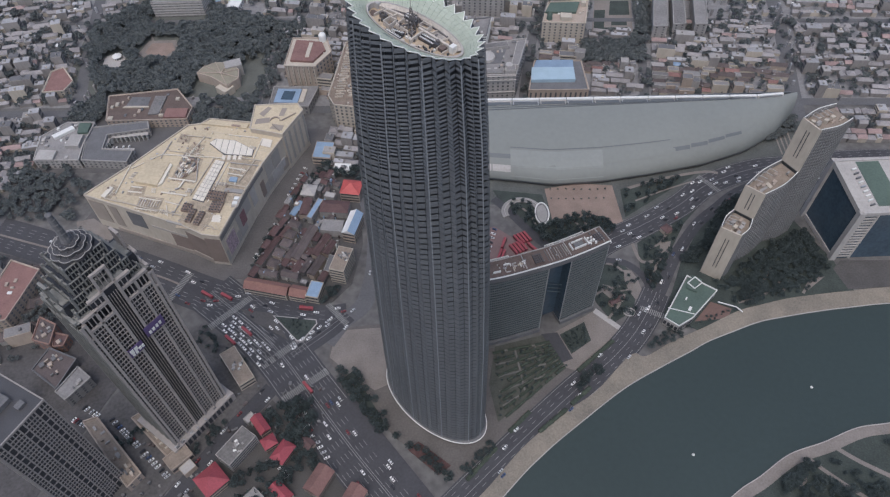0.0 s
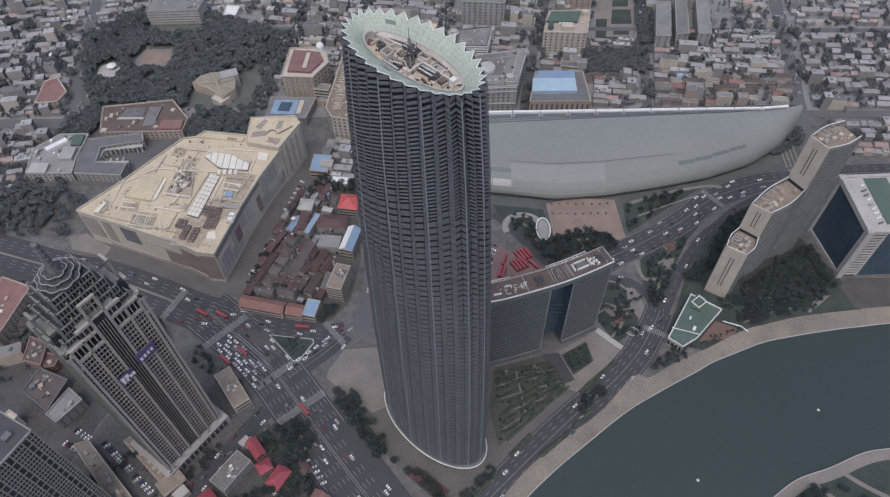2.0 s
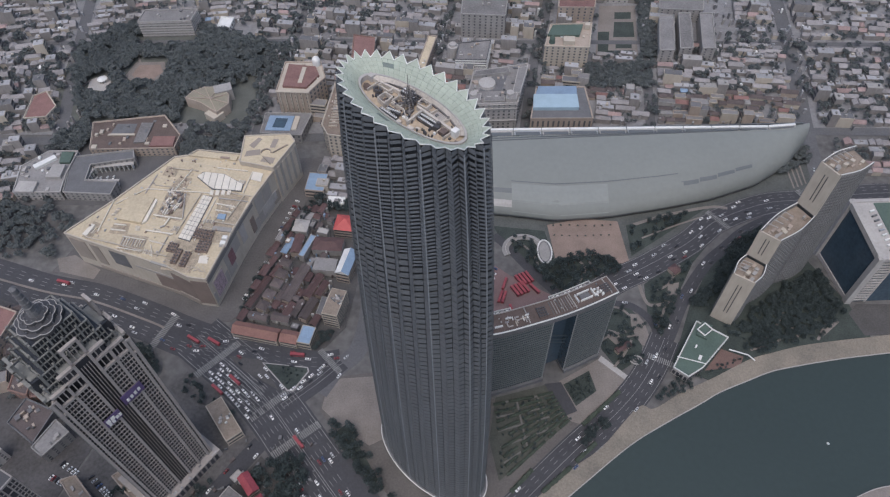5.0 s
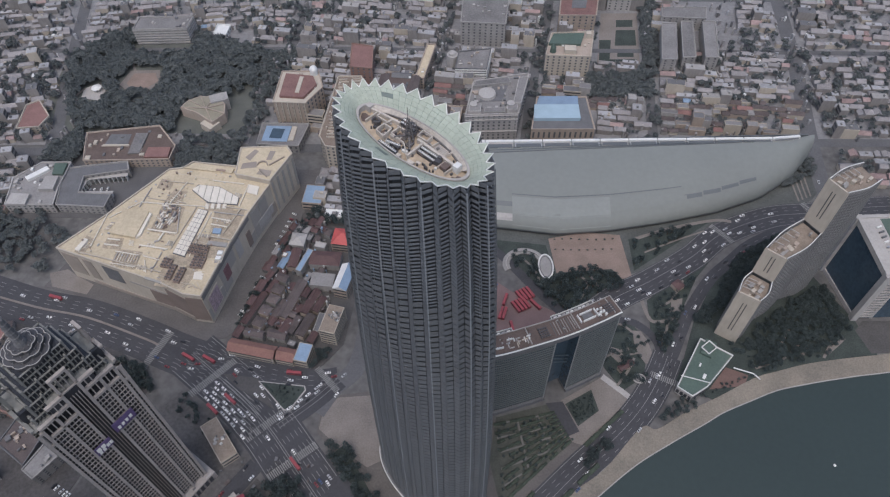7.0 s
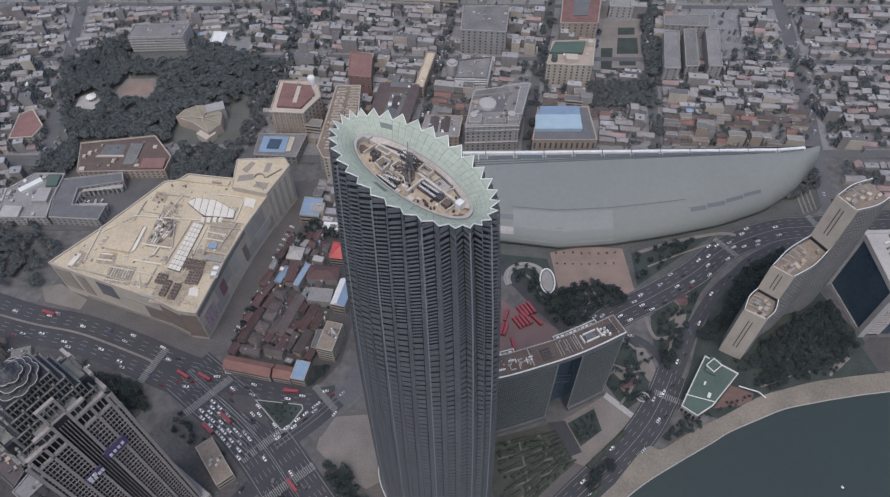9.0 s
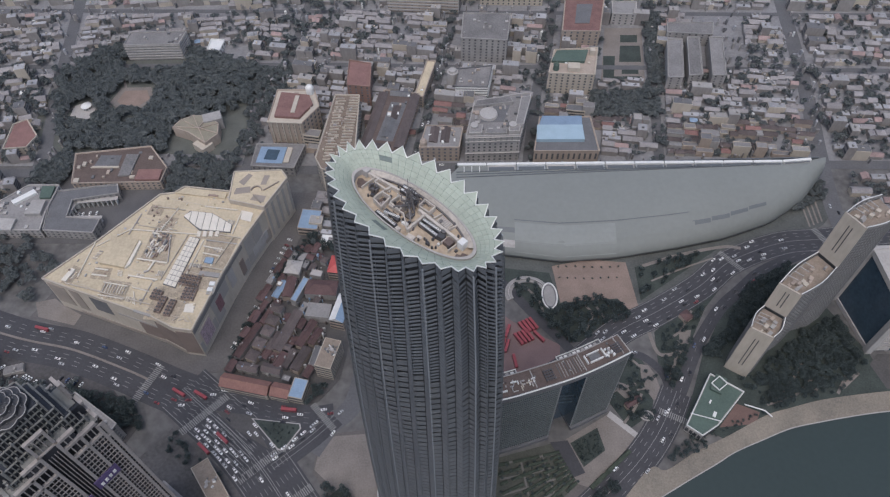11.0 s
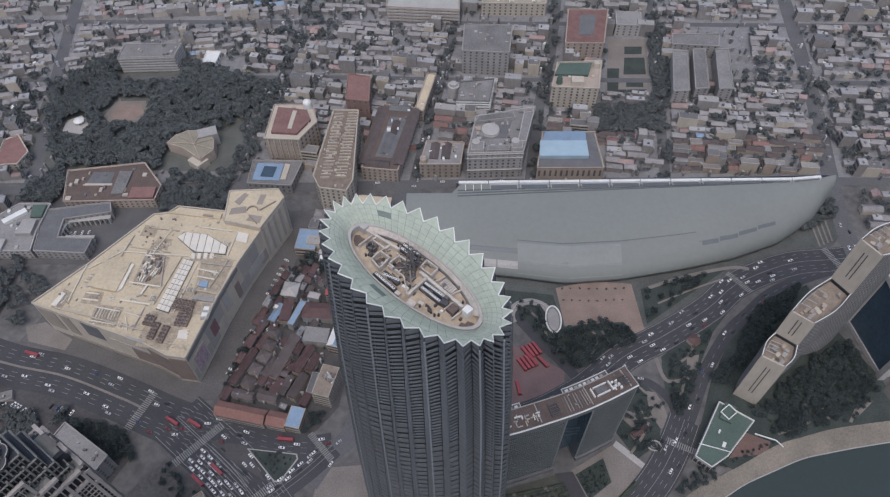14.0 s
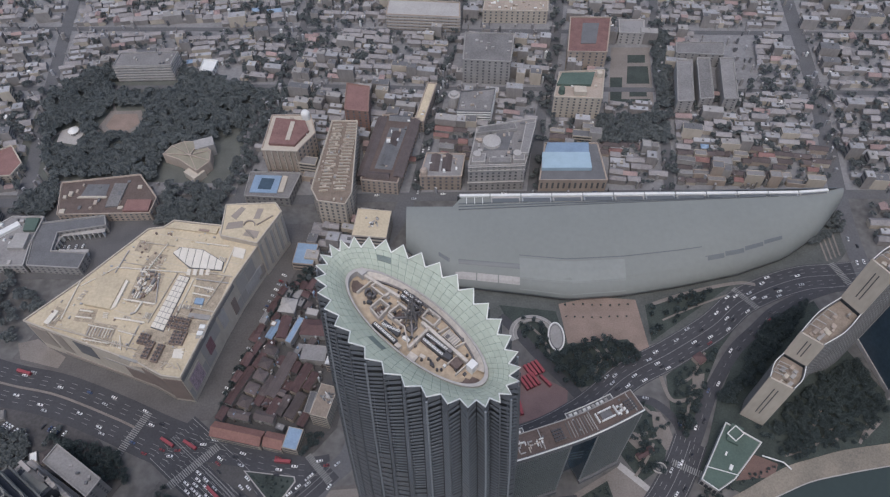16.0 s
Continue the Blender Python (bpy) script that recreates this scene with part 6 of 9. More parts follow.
# brown cooling towers in rows
for bx, by, rows, cols, dx, dy in ((-222.5, 366.5, 2, 5, 0.6, 2.9), (-214.8, 363.6, 2, 5, 0.6, 2.9), (-228.6, 378.5, 3, 3, 0.6, 2.9), (-209.5, 392.0, 6, 3, 0.3, 3.6), (-205, 378, 2, 4, 0.5, 2.8), (-199.8, 377.5, 2, 4, 0.5, 2.8)):
    for i in range(rows):
        for j in range(cols):
            x, y = bx + 2.7 * i + dx * j, by - 0.6 * i + dy * j
            g = Geo()
            g.box((x, y, 0), (2.2, 2.5, 2.6), -12, z0=MZ + 0.3)
            unit = part("cooling_tower", g, RUST, mall)
            g = Geo()
            g.tube((x, y), 0.8, 0.8, MZ + 2.9, MZ + 3.3, 8)
            part("fan", g, DARKSTEEL, unit)
for q, h_, m_ in (([(-187.9, 381.9), (-182, 381.9), (-180.4, 393.3), (-186.6, 394.4)], 0.6, MALLGREY), ([(-187.2, 384), (-183, 384), (-182.6, 387), (-186.8, 387.4)], 2.2, WHITE), ([(-186.6, 389.6), (-182.4, 389.2), (-182, 392.4), (-186.2, 392.8)], 2.2, WHITE),
                  ([(-201.5, 366), (-194, 365.2), (-194, 373.6), (-201.5, 372.9)], 0.5, SHEET), ([(-195, 411.6), (-188.4, 410.6), (-188, 416), (-194.6, 416.6)], 1.4, BLUEROOF), ([(-174.5, 465.8), (-173.9, 456.4), (-165, 453.7), (-164.4, 463.1)], 0.8, SHEET),
                  ([(-240, 366.2), (-226, 361.4), (-225.4, 363.2), (-239.4, 368)], 1.2, MALLGREY), ([(-197, 399.4), (-180.6, 397), (-180, 401), (-196.4, 403.4)], 1.5, MIDGREY), ([(-304, 395), (-300, 393.4), (-296, 405), (-299.4, 406.4)], 1.2, SHEET)):
    roof_piece("roof_house", q, h_, m_)
for k in range(170):
    x, y = random.uniform(-300, -176), random.uniform(362, 485)
    s = (y - 397) / 87 * 70 - 318
    if x < s + 6 or x > -192 + (y - 352) * 0.3 - 4 or y < 399 - (x + 320) * 0.4 or (-280 < x < -250 and 405 < y < 437) or (-224 < x < -178 and 440 < y < 466) or (-224 < x < -202 and 388 < y < 438):
        continue
    g = Geo()
    L = random.uniform(0.6, 2.4)
    g.box((x, y, 0), (L, random.uniform(0.5, 1.6), random.uniform(0.4, 1.3)), random.choice((-12, 78, 70)), z0=MZ + 0.3)
    part("roof_unit", g, random.choice([CREAM, CREAMROOF, CREAMROOF, SHEET, PALEGREY, STEEL, RUST, MIDGREY]), mall)
for k in range(6):
    duct((-193 - k * 2.2, 356 + k * 1.2), (-197 - k * 2.2, 362 - (k % 2) * 4), 0.5, 0.9, 0.5, CREAM)
# darker felt patches that paint in the shade round the machines
FELTSHADE = mat("shaded_felt", (0.27, 0.225, 0.175), 0.95, spread=0.4, scale=0.25, fine=1.2, tint=(0.34, 0.29, 0.22))
lift = 0.02
for q in ([(-248, 414), (-226, 409), (-224, 440), (-244, 447)], [(-231, 360), (-206, 356), (-198, 378), (-206, 388), (-226, 390)], [(-212, 389), (-184, 386), (-180, 406), (-208, 410)], [(-271, 379), (-250, 375), (-248, 393), (-270, 396)], [(-304, 393), (-296, 390), (-291, 406), (-299, 410)],
          [(-198, 408), (-178, 405), (-172, 436), (-198, 440)], [(-208, 437), (-184, 434), (-182, 441), (-206, 444)], [(-254, 462), (-242, 460), (-240, 471), (-252, 473)], [(-283, 397), (-267, 395), (-267, 407), (-281, 408)], [(-244, 446), (-230, 444), (-226, 458), (-238, 460)]):
    lift += 0.012
    roof_piece("roof_patch", q, lift, FELTSHADE)
# felt seams
for k in range(9):
    a, b = Vector((-306, 398)).lerp(Vector((-242, 480)), k / 8), Vector((-196, 358)).lerp(Vector((-164, 462)), k / 8)
    g = Geo()
    g.bar((*a, MZ + 0.32), (*b, MZ + 0.32), 0.35, 0.1)
    part("roof_seam", g, CREAM, mall)

# ---- the long whale-backed hall ----
HALLDARK = mat("hall_dark_band", (0.13, 0.14, 0.145), 0.4, 0.2, spread=0.15)
HALLPANEL = mat("hall_lower_panel", (0.218, 0.231, 0.22), 0.65, 0.0, spread=0.08, scale=0.03, fine=0.3)
hall = thing("exhibition_hall", "long whale-backed hall with grey metal shell roof", "hall")
SX = [-38, 3, 57, 96, 144, 192, 242, 286, 322, 346]
SY = [490, 452, 445, 439, 443, 452, 464, 481, 506, 533]


def hall_y(x, s):
    yn = 531 + 4 * x / 330 if x > 6 else 520
    yn = yn + 6 * max(0, (x - 322) / 24)
    return yn + (float(np.interp(x, SX, SY)) - yn) * s


PROFILE = [(0.0, 26.0), (0.12, 26.6), (0.3, 26.2), (0.5, 24.6), (0.66, 22.2), (0.79, 19.2), (0.88, 16.2), (0.94, 13.0), (0.98, 9.2), (1.0, 5.0), (0.996, 2.4), (0.97, 0.4)]


def hall_point(x, s):
    z = float(np.interp(s, [p[0] for p in PROFILE[:10]], [p[1] for p in PROFILE[:10]]))
    return (x, hall_y(x, s), z)


g = Geo()
xs = list(np.linspace(-38, 346, 49))
for a, b in zip(xs, xs[1:]):
    for (s0, z0), (s1, z1) in zip(PROFILE, PROFILE[1:]):
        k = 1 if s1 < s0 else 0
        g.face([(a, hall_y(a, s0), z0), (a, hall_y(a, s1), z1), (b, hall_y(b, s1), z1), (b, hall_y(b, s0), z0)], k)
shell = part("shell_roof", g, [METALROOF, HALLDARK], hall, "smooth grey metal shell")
for poly in shell.data.polygons:
    poly.use_smooth = True
bm = bmesh.new()
bm.from_mesh(shell.data)
bmesh.ops.remove_doubles(bm, verts=bm.verts, dist=0.01)
bm.to_mesh(shell.data)
bm.free()
g = Geo()
g.prism([(-37.5, 520), (-36, 491), (4, 455), (57, 449), (144, 448), (242, 468), (320, 509), (344, 535), (6, 531), (6, 520)], 0, 3.4)
part("ground_storey", g, HALLDARK, hall, "dark glazed foot of the hall")
g = Geo()
for p, q in zip(PROFILE[:10], PROFILE[1:11]):
    g.face([(-38, hall_y(-38, p[0]), p[1]), (-38, hall_y(-38, p[0]), 0), (-38, hall_y(-38, q[0]), 0), (-38, hall_y(-38, q[0]), q[1])])
part("end_wall", g, METALROOF, hall)
g = Geo()
g.prism([(6, 531), (340, 540), (340, 541), (6, 532)], 0, 27)
part("rear_wall", g, HALLDARK, hall)
# white clerestory beam along the ridge with glazed bays
for k in range(12):
    x0, x1 = 8 + 27 * k, 8 + 27 * (k + 1) - 0.8
    g = Geo()
    g.bar((x0, hall_y(x0, 0), 27.4), (x1, hall_y(x1, 0), 27.4), 2.6, 1.8)
    part("ridge_beam", g, WHITE, hall)
    w = 7.0 * (1 - k / 14)
    if k:
        g = Geo()
        g.prism([(x0 + 0.5, hall_y(x0, 0) - 1.5 - w), (x1 - 0.5, hall_y(x1, 0) - 1.5 - w), (x1 - 0.5, hall_y(x1, 0) - 1.4), (x0 + 0.5, hall_y(x0, 0) - 1.4)], 26.2, 27.0)
        part("clerestory", g, PALEGREY if k % 2 else STEEL, hall)
        g = Geo()
        g.prism([(x0 + 1.5, hall_y(x0, 0) - 1.5 - w), (x1 - 1.5, hall_y(x1, 0) - 1.5 - w), (x1 - 1.5, hall_y(x1, 0) - 0.5 * w), (x0 + 1.5, hall_y(x0, 0) - 0.5 * w)], 27.0, 27.15)
        part("clerestory_pane", g, HALLDARK, hall)
for x in (14, 21, 28):
    g = Geo()
    g.bar((x, hall_y(x, 0), 27.2), (x, hall_y(x, 0) - 9, 27.2), 0.6, 0.8)
    part("ridge_rib", g, WHITE, hall)
# three long vents
for j in range(3):
    g = Geo()
    for k in range(13):
        x0, x1 = 7 + 22 * k, 7 + 22 * (k + 1)
        o0, o1 = (8.5 + 3.2 * j) * (1 - k / 16), (8.5 + 3.2 * j) * (1 - (k + 1) / 16)
        g.bar((x0, hall_y(x0, 0) - o0, 26.75), (x1, hall_y(x1, 0) - o1, 26.75), 0.9, 0.5)
    part("roof_vent", g, HALLDARK, hall, "long dark roof vent" if j == 0 else "")


def on_shell(x0, x1, s0, s1, m, nm, n=8, lift=0.25, label=""):
    g = Geo()
    for k in range(n):
        a, b = x0 + (x1 - x0) * k / n, x0 + (x1 - x0) * (k + 1) / n
        ss = np.linspace(s0, s1, 4)
        for u, v in zip(ss, ss[1:]):
            q = [hall_point(a, u), hall_point(a, v), hall_point(b, v), hall_point(b, u)]
            g.face([(x, y - lift * 0.6, z + lift) for x, y, z in q])
    return part(nm, g, m, hall, label)


on_shell(57, 144, 0.72, 0.985, HALLPANEL, "shell_panel", label="lighter lower shell panel")
on_shell(144, 214, 0.72, 0.88, METALROOF, "shell_panel", lift=0.35)
on_shell(-10, 57, 0.78, 0.83, HALLDARK, "window_band")
on_shell(57, 210, 0.69, 0.70, HALLDARK, "seam", 16)
for k in range(4):
    x0 = 212 + 17.5 * k
    on_shell(x0, x0 + 16.5, 0.80 - 0.015 * k, 0.85 - 0.015 * k, HALLDARK, "window_band", 3, 0.3)
for k in range(3):
    on_shell(4 + 18 * k, 21 + 18 * k, 0.90, 0.96, PALEGREY, "shell_panel", 3, 0.3)

# ---- old quarter between mall and tower ----


def inside_poly(p, poly):
    c, n = False, len(poly)
    for i in range(n):
        (x1, y1), (x2, y2) = poly[i], poly[i - 1]
        if (y1 > p[1]) != (y2 > p[1]) and p[0] < (x2 - x1) * (p[1] - y1) / (y2 - y1) + x1:
            c = not c
    return c


# far roofs and walls: haze mixed into their base colours
FARTILE = mat("hazed_tile_roof", (0.245, 0.232, 0.232), 0.92, spread=0.28, scale=0.12, fine=1.0, island=0.45)
FARFELT = mat("hazed_felt_roof", (0.3, 0.3, 0.308), 0.92, spread=0.28, scale=0.06, fine=0.6, island=0.5)
FARWALL = mat("hazed_render", (0.24, 0.225, 0.215), 0.9, spread=0.22, scale=0.07, fine=0.5, island=0.5, streak=0.3)
FARRED = mat("hazed_red_roof", (0.27, 0.2, 0.19), 0.9, spread=0.28, scale=0.12, fine=0.9, island=0.5)
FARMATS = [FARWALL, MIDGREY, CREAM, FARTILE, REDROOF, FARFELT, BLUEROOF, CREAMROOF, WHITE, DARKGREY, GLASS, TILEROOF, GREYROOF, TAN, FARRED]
far_town = Geo()


def roof_faces(g, w, d, h, roof, pitch, k=0):
    a, b = w / 2 + 0.4, d / 2 + 0.4
    r = min(w, d) / 2 * pitch
    c = [(-a, -b, h), (a, -b, h), (a, b, h), (-a, b, h)]
    i = 0 if roof == "gable" else min(a, b)
    if w >= d:
        rp, rq = (-a + i, 0, h + r), (a - i, 0, h + r)
        fs = [[c[0], c[1], rq, rp], [c[2], c[3], rp, rq], [c[1], c[2], rq], [c[3], c[0], rp]]
    else:
        rp, rq = (0, -b + i, h + r), (0, b - i, h + r)
        fs = [[c[1], c[2], rq, rp], [c[3], c[0], rp, rq], [c[0], c[1], rp], [c[2], c[3], rq]]
    n = len(g.v)
    pts = [*c, rp, rq]
    g.v.extend(pts)
    for f in fs + [[c[3], c[2], c[1], c[0]]]:
        g.f.append(tuple(n + pts.index(p) for p in f))
        g.m.append(k)


def house(x, y, w, d, h, turn, wall_m, roof_m, label, roof="gable", pitch=0.7, floors=0, group="", category="house", joined=False):
    """A house with gabled, hipped or flat roof; floors adds bands of windows. Far ones are joined into one crowd."""
    at = Matrix.Translation((x, y, 0)) @ Matrix.Rotation(radians(turn), 4, "Z")
    if joined:
        g = Geo()
        # beyond y 420 walls and roofs swap to the haze-paled colours
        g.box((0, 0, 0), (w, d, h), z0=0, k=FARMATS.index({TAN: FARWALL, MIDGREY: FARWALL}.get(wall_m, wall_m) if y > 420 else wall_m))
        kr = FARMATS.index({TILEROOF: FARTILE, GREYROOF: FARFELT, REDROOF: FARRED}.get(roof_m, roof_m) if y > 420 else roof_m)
        if roof == "flat":
            g.box((0, 0, 0), (w - 0.9, d - 0.9, 0.3), z0=h, k=kr)
            g.box((w * random.uniform(-0.25, 0.25), d * random.uniform(-0.25, 0.25), 0), (random.uniform(1, 3), random.uniform(1, 2.4), 1.8), z0=h + 0.3, k=random.choice((0, 1, 1, 2, 9)))
        else:
            roof_faces(g, w, d, h, roof, pitch, kr)
        for i in range(floors):
            g.box((0, 0, 0), (w + 0.12, d * 0.92, h / floors * 0.42), z0=h * (i + 0.35) / floors, k=10)
        n = len(far_town.v)
        far_town.v.extend([tuple(at @ Vector(p)) for p in g.v])
        far_town.f.extend([tuple(n + q for q in f) for f in g.f])
        far_town.m.extend(g.m)
        return None
    root = thing("house" if category == "house" else "building", label, category, group, at)
    g = Geo()
    g.box((0, 0, 0), (w, d, h), z0=0)
    part("wall", g, wall_m, root)
    g = Geo()
    if roof == "flat":
        g.box((0, 0, 0), (w - 0.8, d - 0.8, 0.25), z0=h)
        e = Geo()
        a, b = w / 2 - 0.2, d / 2 - 0.2
        e.sweep([(-a, -b, h + 0.4), (a, -b, h + 0.4), (a, b, h + 0.4), (-a, b, h + 0.4)], 0.5, 0.8, loop=True)
        part("parapet", e, wall_m, root)
    else:
        roof_faces(g, w, d, h, roof, pitch)
    part("roof", g, roof_m, root)
    for i in range(floors):
        z = h * (i + 0.35) / floors
        g = Geo()
        g.box((0, 0, 0), (w + 0.12, d * 0.92, h / floors * 0.42), z0=z)
        part("window_band", g, GLASS, root)
        if w * d > 150:
            g = Geo()
            g.box((0, 0, 0), (w * 0.94, d + 0.12, h / floors * 0.42), z0=z)
            part("window_band", g, GLASS, root)
    return root


OLD = "old quarter houses"
TERRACOTTA = mat("terracotta_roof", (0.215, 0.118, 0.1), 0.85, spread=0.3, scale=0.12, fine=0.9, bump=0.1)
house(-154.5, 322, 38, 11, 8, -12, CREAM, TERRACOTTA, "long red-roofed brick terrace at the street corner", floors=2, group=OLD)
house(-127, 317, 14, 11, 7.5, -12, CREAM, TERRACOTTA, "short red-roofed brick terrace beside the blue-roofed house", floors=2, group=OLD)
house(-113.5, 318, 11, 16, 9, -12, CREAM, BLUEROOF, "corner house with blue sheet roof", "flat", floors=2, group=OLD)
house(-92.4, 343, 13, 25, 18, -14, CREAM, TERRACE, "old cream apartment block with cluttered flat roof", "flat", floors=5, group=OLD)
two_tone = house(-87, 386.5, 11.5, 25, 13, -14, TAN, WHITE, "narrow hall with a half white, half blue sheet roof", "gable", floors=3, group=OLD)
for ob in two_tone.children:
    if ob.name.startswith("roof"):
        ob.data.materials.append(BLUEROOF)
        for poly in ob.data.polygons:
            poly.material_index = int(poly.normal.x > 0.2)
house(-92, 431, 18, 17, 11, -8, TAN, BRIGHTRED, "house with bright red sheet roof", "hip", floors=3, group=OLD)
house(-124, 482, 18, 22, 9, -6, TAN, BLUEROOF, "low hall with bright blue sheet roof", "flat", floors=2, group=OLD)
house(-104, 462, 16, 8, 6, -6, WHITE, WHITE, "small white flat-roofed shed", "flat", group=OLD)
house(-68, 508, 30, 30, 18, -6, CREAM, CREAMROOF, "cream office block with stepped flat roof", "flat", floors=4, group=OLD)
random.seed(17)
DULLRED = mat("dull_red_tile", (0.094, 0.06, 0.059), 0.92, spread=0.35, scale=0.15, fine=1.2, rand=0.5, bump=0.1)
roofs = [TILEROOF] * 7 + [DULLRED] * 6 + [GREYROOF] * 3 + [DARKGREY]
solid = []
WORD = {TILEROOF: "dark tiled", DULLRED: "weathered red", GREYROOF: "grey flat", DARKGREY: "dark felt", BLUEROOF: "faded blue sheet", REDROOF: "long red tiled", CREAMROOF: "sandy flat"}
# long ranges first
for x, y, w, d, h, t, m_, kind in ((-106, 410, 26, 14, 8, -4, DULLRED, "hip"), (-106, 387.5, 20, 13, 8, -6, GREYROOF, "flat"), (-132.5, 431.5, 13, 13, 7, -8, PALEGREY, "hip"), (-112, 425, 10, 6, 7, -14, PALEGREY, "flat"), (-141.2, 413.4, 4, 4, 8.5, -22, WHITE, "flat"),
                                   (-145.1, 369.3, 9, 8, 7, -22, TILEROOF, "hip"), (-149.8, 358.3, 9, 8, 7, -22, TILEROOF, "hip"), (-153.4, 347.5, 9, 8, 7, -22, TILEROOF, "hip"), (-143.0, 379.4, 9, 8, 7, -22, TILEROOF, "hip"), (-140.9, 390.8, 10, 7, 7, -18, TILEROOF, "hip"), (-156, 337.5, 16, 6, 6, -14, TILEROOF, "gable"), (-137, 336, 15, 7, 6, -14, TILEROOF, "gable")):
    house(x, y, w, d, h, t, random.choice((TAN, MIDGREY)), m_, "low old brick building with %s roof" % WORD.get(m_, "pale sheet"), kind, 0.55, group=OLD)
    solid.append((x, y, w, d, t))
for (x0, y0), (x1, y1), w, h, m_, kind in (((-153.3, 376), (-166.3, 346.5), 5.5, 6, DULLRED, "gable"), ((-119.6, 419.3), (-128, 396.6), 5.2, 8, BLUEROOF, "flat"), ((-131.9, 420.6), (-134.1, 401.3), 8, 7, DULLRED, "gable"), ((-138, 417), (-144.2, 401.4), 5.5, 6.5, BLUEROOF, "gable"), ((-122.4, 387.3), (-135.7, 351.7), 8, 7, TILEROOF, "gable"),
                                           ((-109, 378.3), (-118.7, 355.9), 6.5, 6.5, DULLRED, "gable"), ((-103.5, 371.3), (-109.6, 357.9), 5.5, 6, DULLRED, "gable"), ((-111.4, 353.7), (-119.6, 334.7), 7, 7, TILEROOF, "gable"), ((-102.9, 355.8), (-106.3, 338.8), 5, 6, DARKGREY, "flat"), ((-129, 350), (-134, 338), 6, 6, DULLRED, "gable"), ((-141, 399), (-151, 377), 5, 5.5, DULLRED, "gable")):
    x, y, L, t = (x0 + x1) / 2, (y0 + y1) / 2, math.hypot(x1 - x0, y1 - y0), math.degrees(math.atan2(y0 - y1, x0 - x1)) - 90
    house(x, y, w, L, h, t, random.choice((TAN, MIDGREY)), m_, "long low old brick range with %s roof" % WORD.get(m_, "pale sheet"), kind, 0.6, group=OLD)
    solid.append((x, y, w, L, t))


def blocked(x, y, r):
    for sx, sy, w, d, t in solid:
        c, s_ = math.cos(radians(t)), math.sin(radians(t))
        u, v = c * (x - sx) + s_ * (y - sy), -s_ * (x - sx) + c * (y - sy)
        if abs(u) < w / 2 + r and abs(v) < d / 2 + r:
            return True
    return False


solid += [(-154.5, 322, 38, 11, -12), (-127, 317, 14, 11, -12), (-113.5, 318, 12, 17, -12), (-92.4, 343, 13, 25, -14), (-87, 386.5, 11.5, 25, -14), (-92, 431, 18, 17, -8)]
patch = [(-172, 330), (-106, 326), (-100, 340), (-98, 380), (-102, 440), (-112, 454), (-138, 456), (-152, 424)]
made = 0
# the rest in rows that follow the long ranges
ca, sa = math.cos(radians(-22)), math.sin(radians(-22))
for row in range(-14, 16):
    v = -90.0
    while v < 90:
        w, d = random.uniform(4.6, 6.6), random.uniform(4.5, 11)
        u = row * 6.4 + random.uniform(-0.5, 0.5)
        v += d / 2
        x, y = -134 + ca * u - sa * v, 390 + sa * u + ca * v
        v += d / 2 + random.choice((0.1, 0.3, 1.6))
        if not inside_poly((x, y), patch) or blocked(x, y, 2.0) or blocked(x - sa * d * 0.4, y + ca * d * 0.4, 1.2) or blocked(x + sa * d * 0.4, y - ca * d * 0.4, 1.2):
            continue
        m_ = random.choice(roofs)
        kind = random.choice(("gable", "gable", "hip")) if m_ in (TILEROOF, DULLRED) else "flat"
        house(x, y, w, d, random.uniform(3.6, 6.6), -22 + random.uniform(-2.5, 2.5), random.choice((DARKGREY, DARKGREY, MIDGREY)), m_, "low old brick house with %s roof" % WORD[m_], kind, 0.6, group=OLD)
        solid.append((x, y, w - 0.6, d - 0.6, -22))
        made += 1

# odds and ends on the roofs and in the lanes: tanks, sheds, awnings
CLUTTERMATS = [MIDGREY, DARKGREY, PALEGREY, BLUEROOF, TILEROOF, WHITE]
odds = Geo()
for _ in range(300):
    x, y = random.uniform(-172, -84), random.uniform(326, 456)
    if inside_poly((x, y), patch):
        k = random.choice((0, 0, 1, 1, 4, 4, 2, 3)) if random.random() < 0.93 else 5
        odds.box((x, y, 0), (random.uniform(0.6, 2.4), random.uniform(0.5, 1.6), random.uniform(2.5, 8.2)), random.uniform(0, 90), k, z0=0)
tagged(part("yard_clutter", odds, CLUTTERMATS), "sheds, tanks and awnings crowded between the old houses", "clutter", kind="stuff")

# ---- red-roofed compound below the stone tower ----
COMP = "compound by the boulevard"
CRIMSON = mat("crimson_sheet", (0.26, 0.06, 0.075), 0.7, spread=0.25, scale=0.12, fine=0.9)
house(-140.3, 199.8, 15.5, 8, 7, -51, TAN, CRIMSON, "red-roofed wing at the compound corner", "gable", floors=2, group=COMP)
house(-131.8, 186.2, 9, 10, 7, -55, TAN, CRIMSON, "red-roofed pavilion inside the compound", "hip", floors=2, group=COMP)
house(-120.5, 178.6, 11, 16, 7, -30, TAN, CRIMSON, "red-roofed hall inside the compound", "hip", floors=2, group=COMP)
house(-153.7, 181.3, 27, 14, 12, 55, PALEGREY, GREYROOF, "white-framed office block with grey flat roof", "flat", floors=4, group=COMP)
house(-168, 158, 18, 18, 8, 45, TAN, CRIMSON, "crimson-roofed house at the lane corner", "hip", floors=2, group=COMP)
house(-92, 158, 13, 20, 8, -28, TAN, REDROOF, "long red-roofed brick hall near the boulevard", "gable", floors=2, group=COMP)
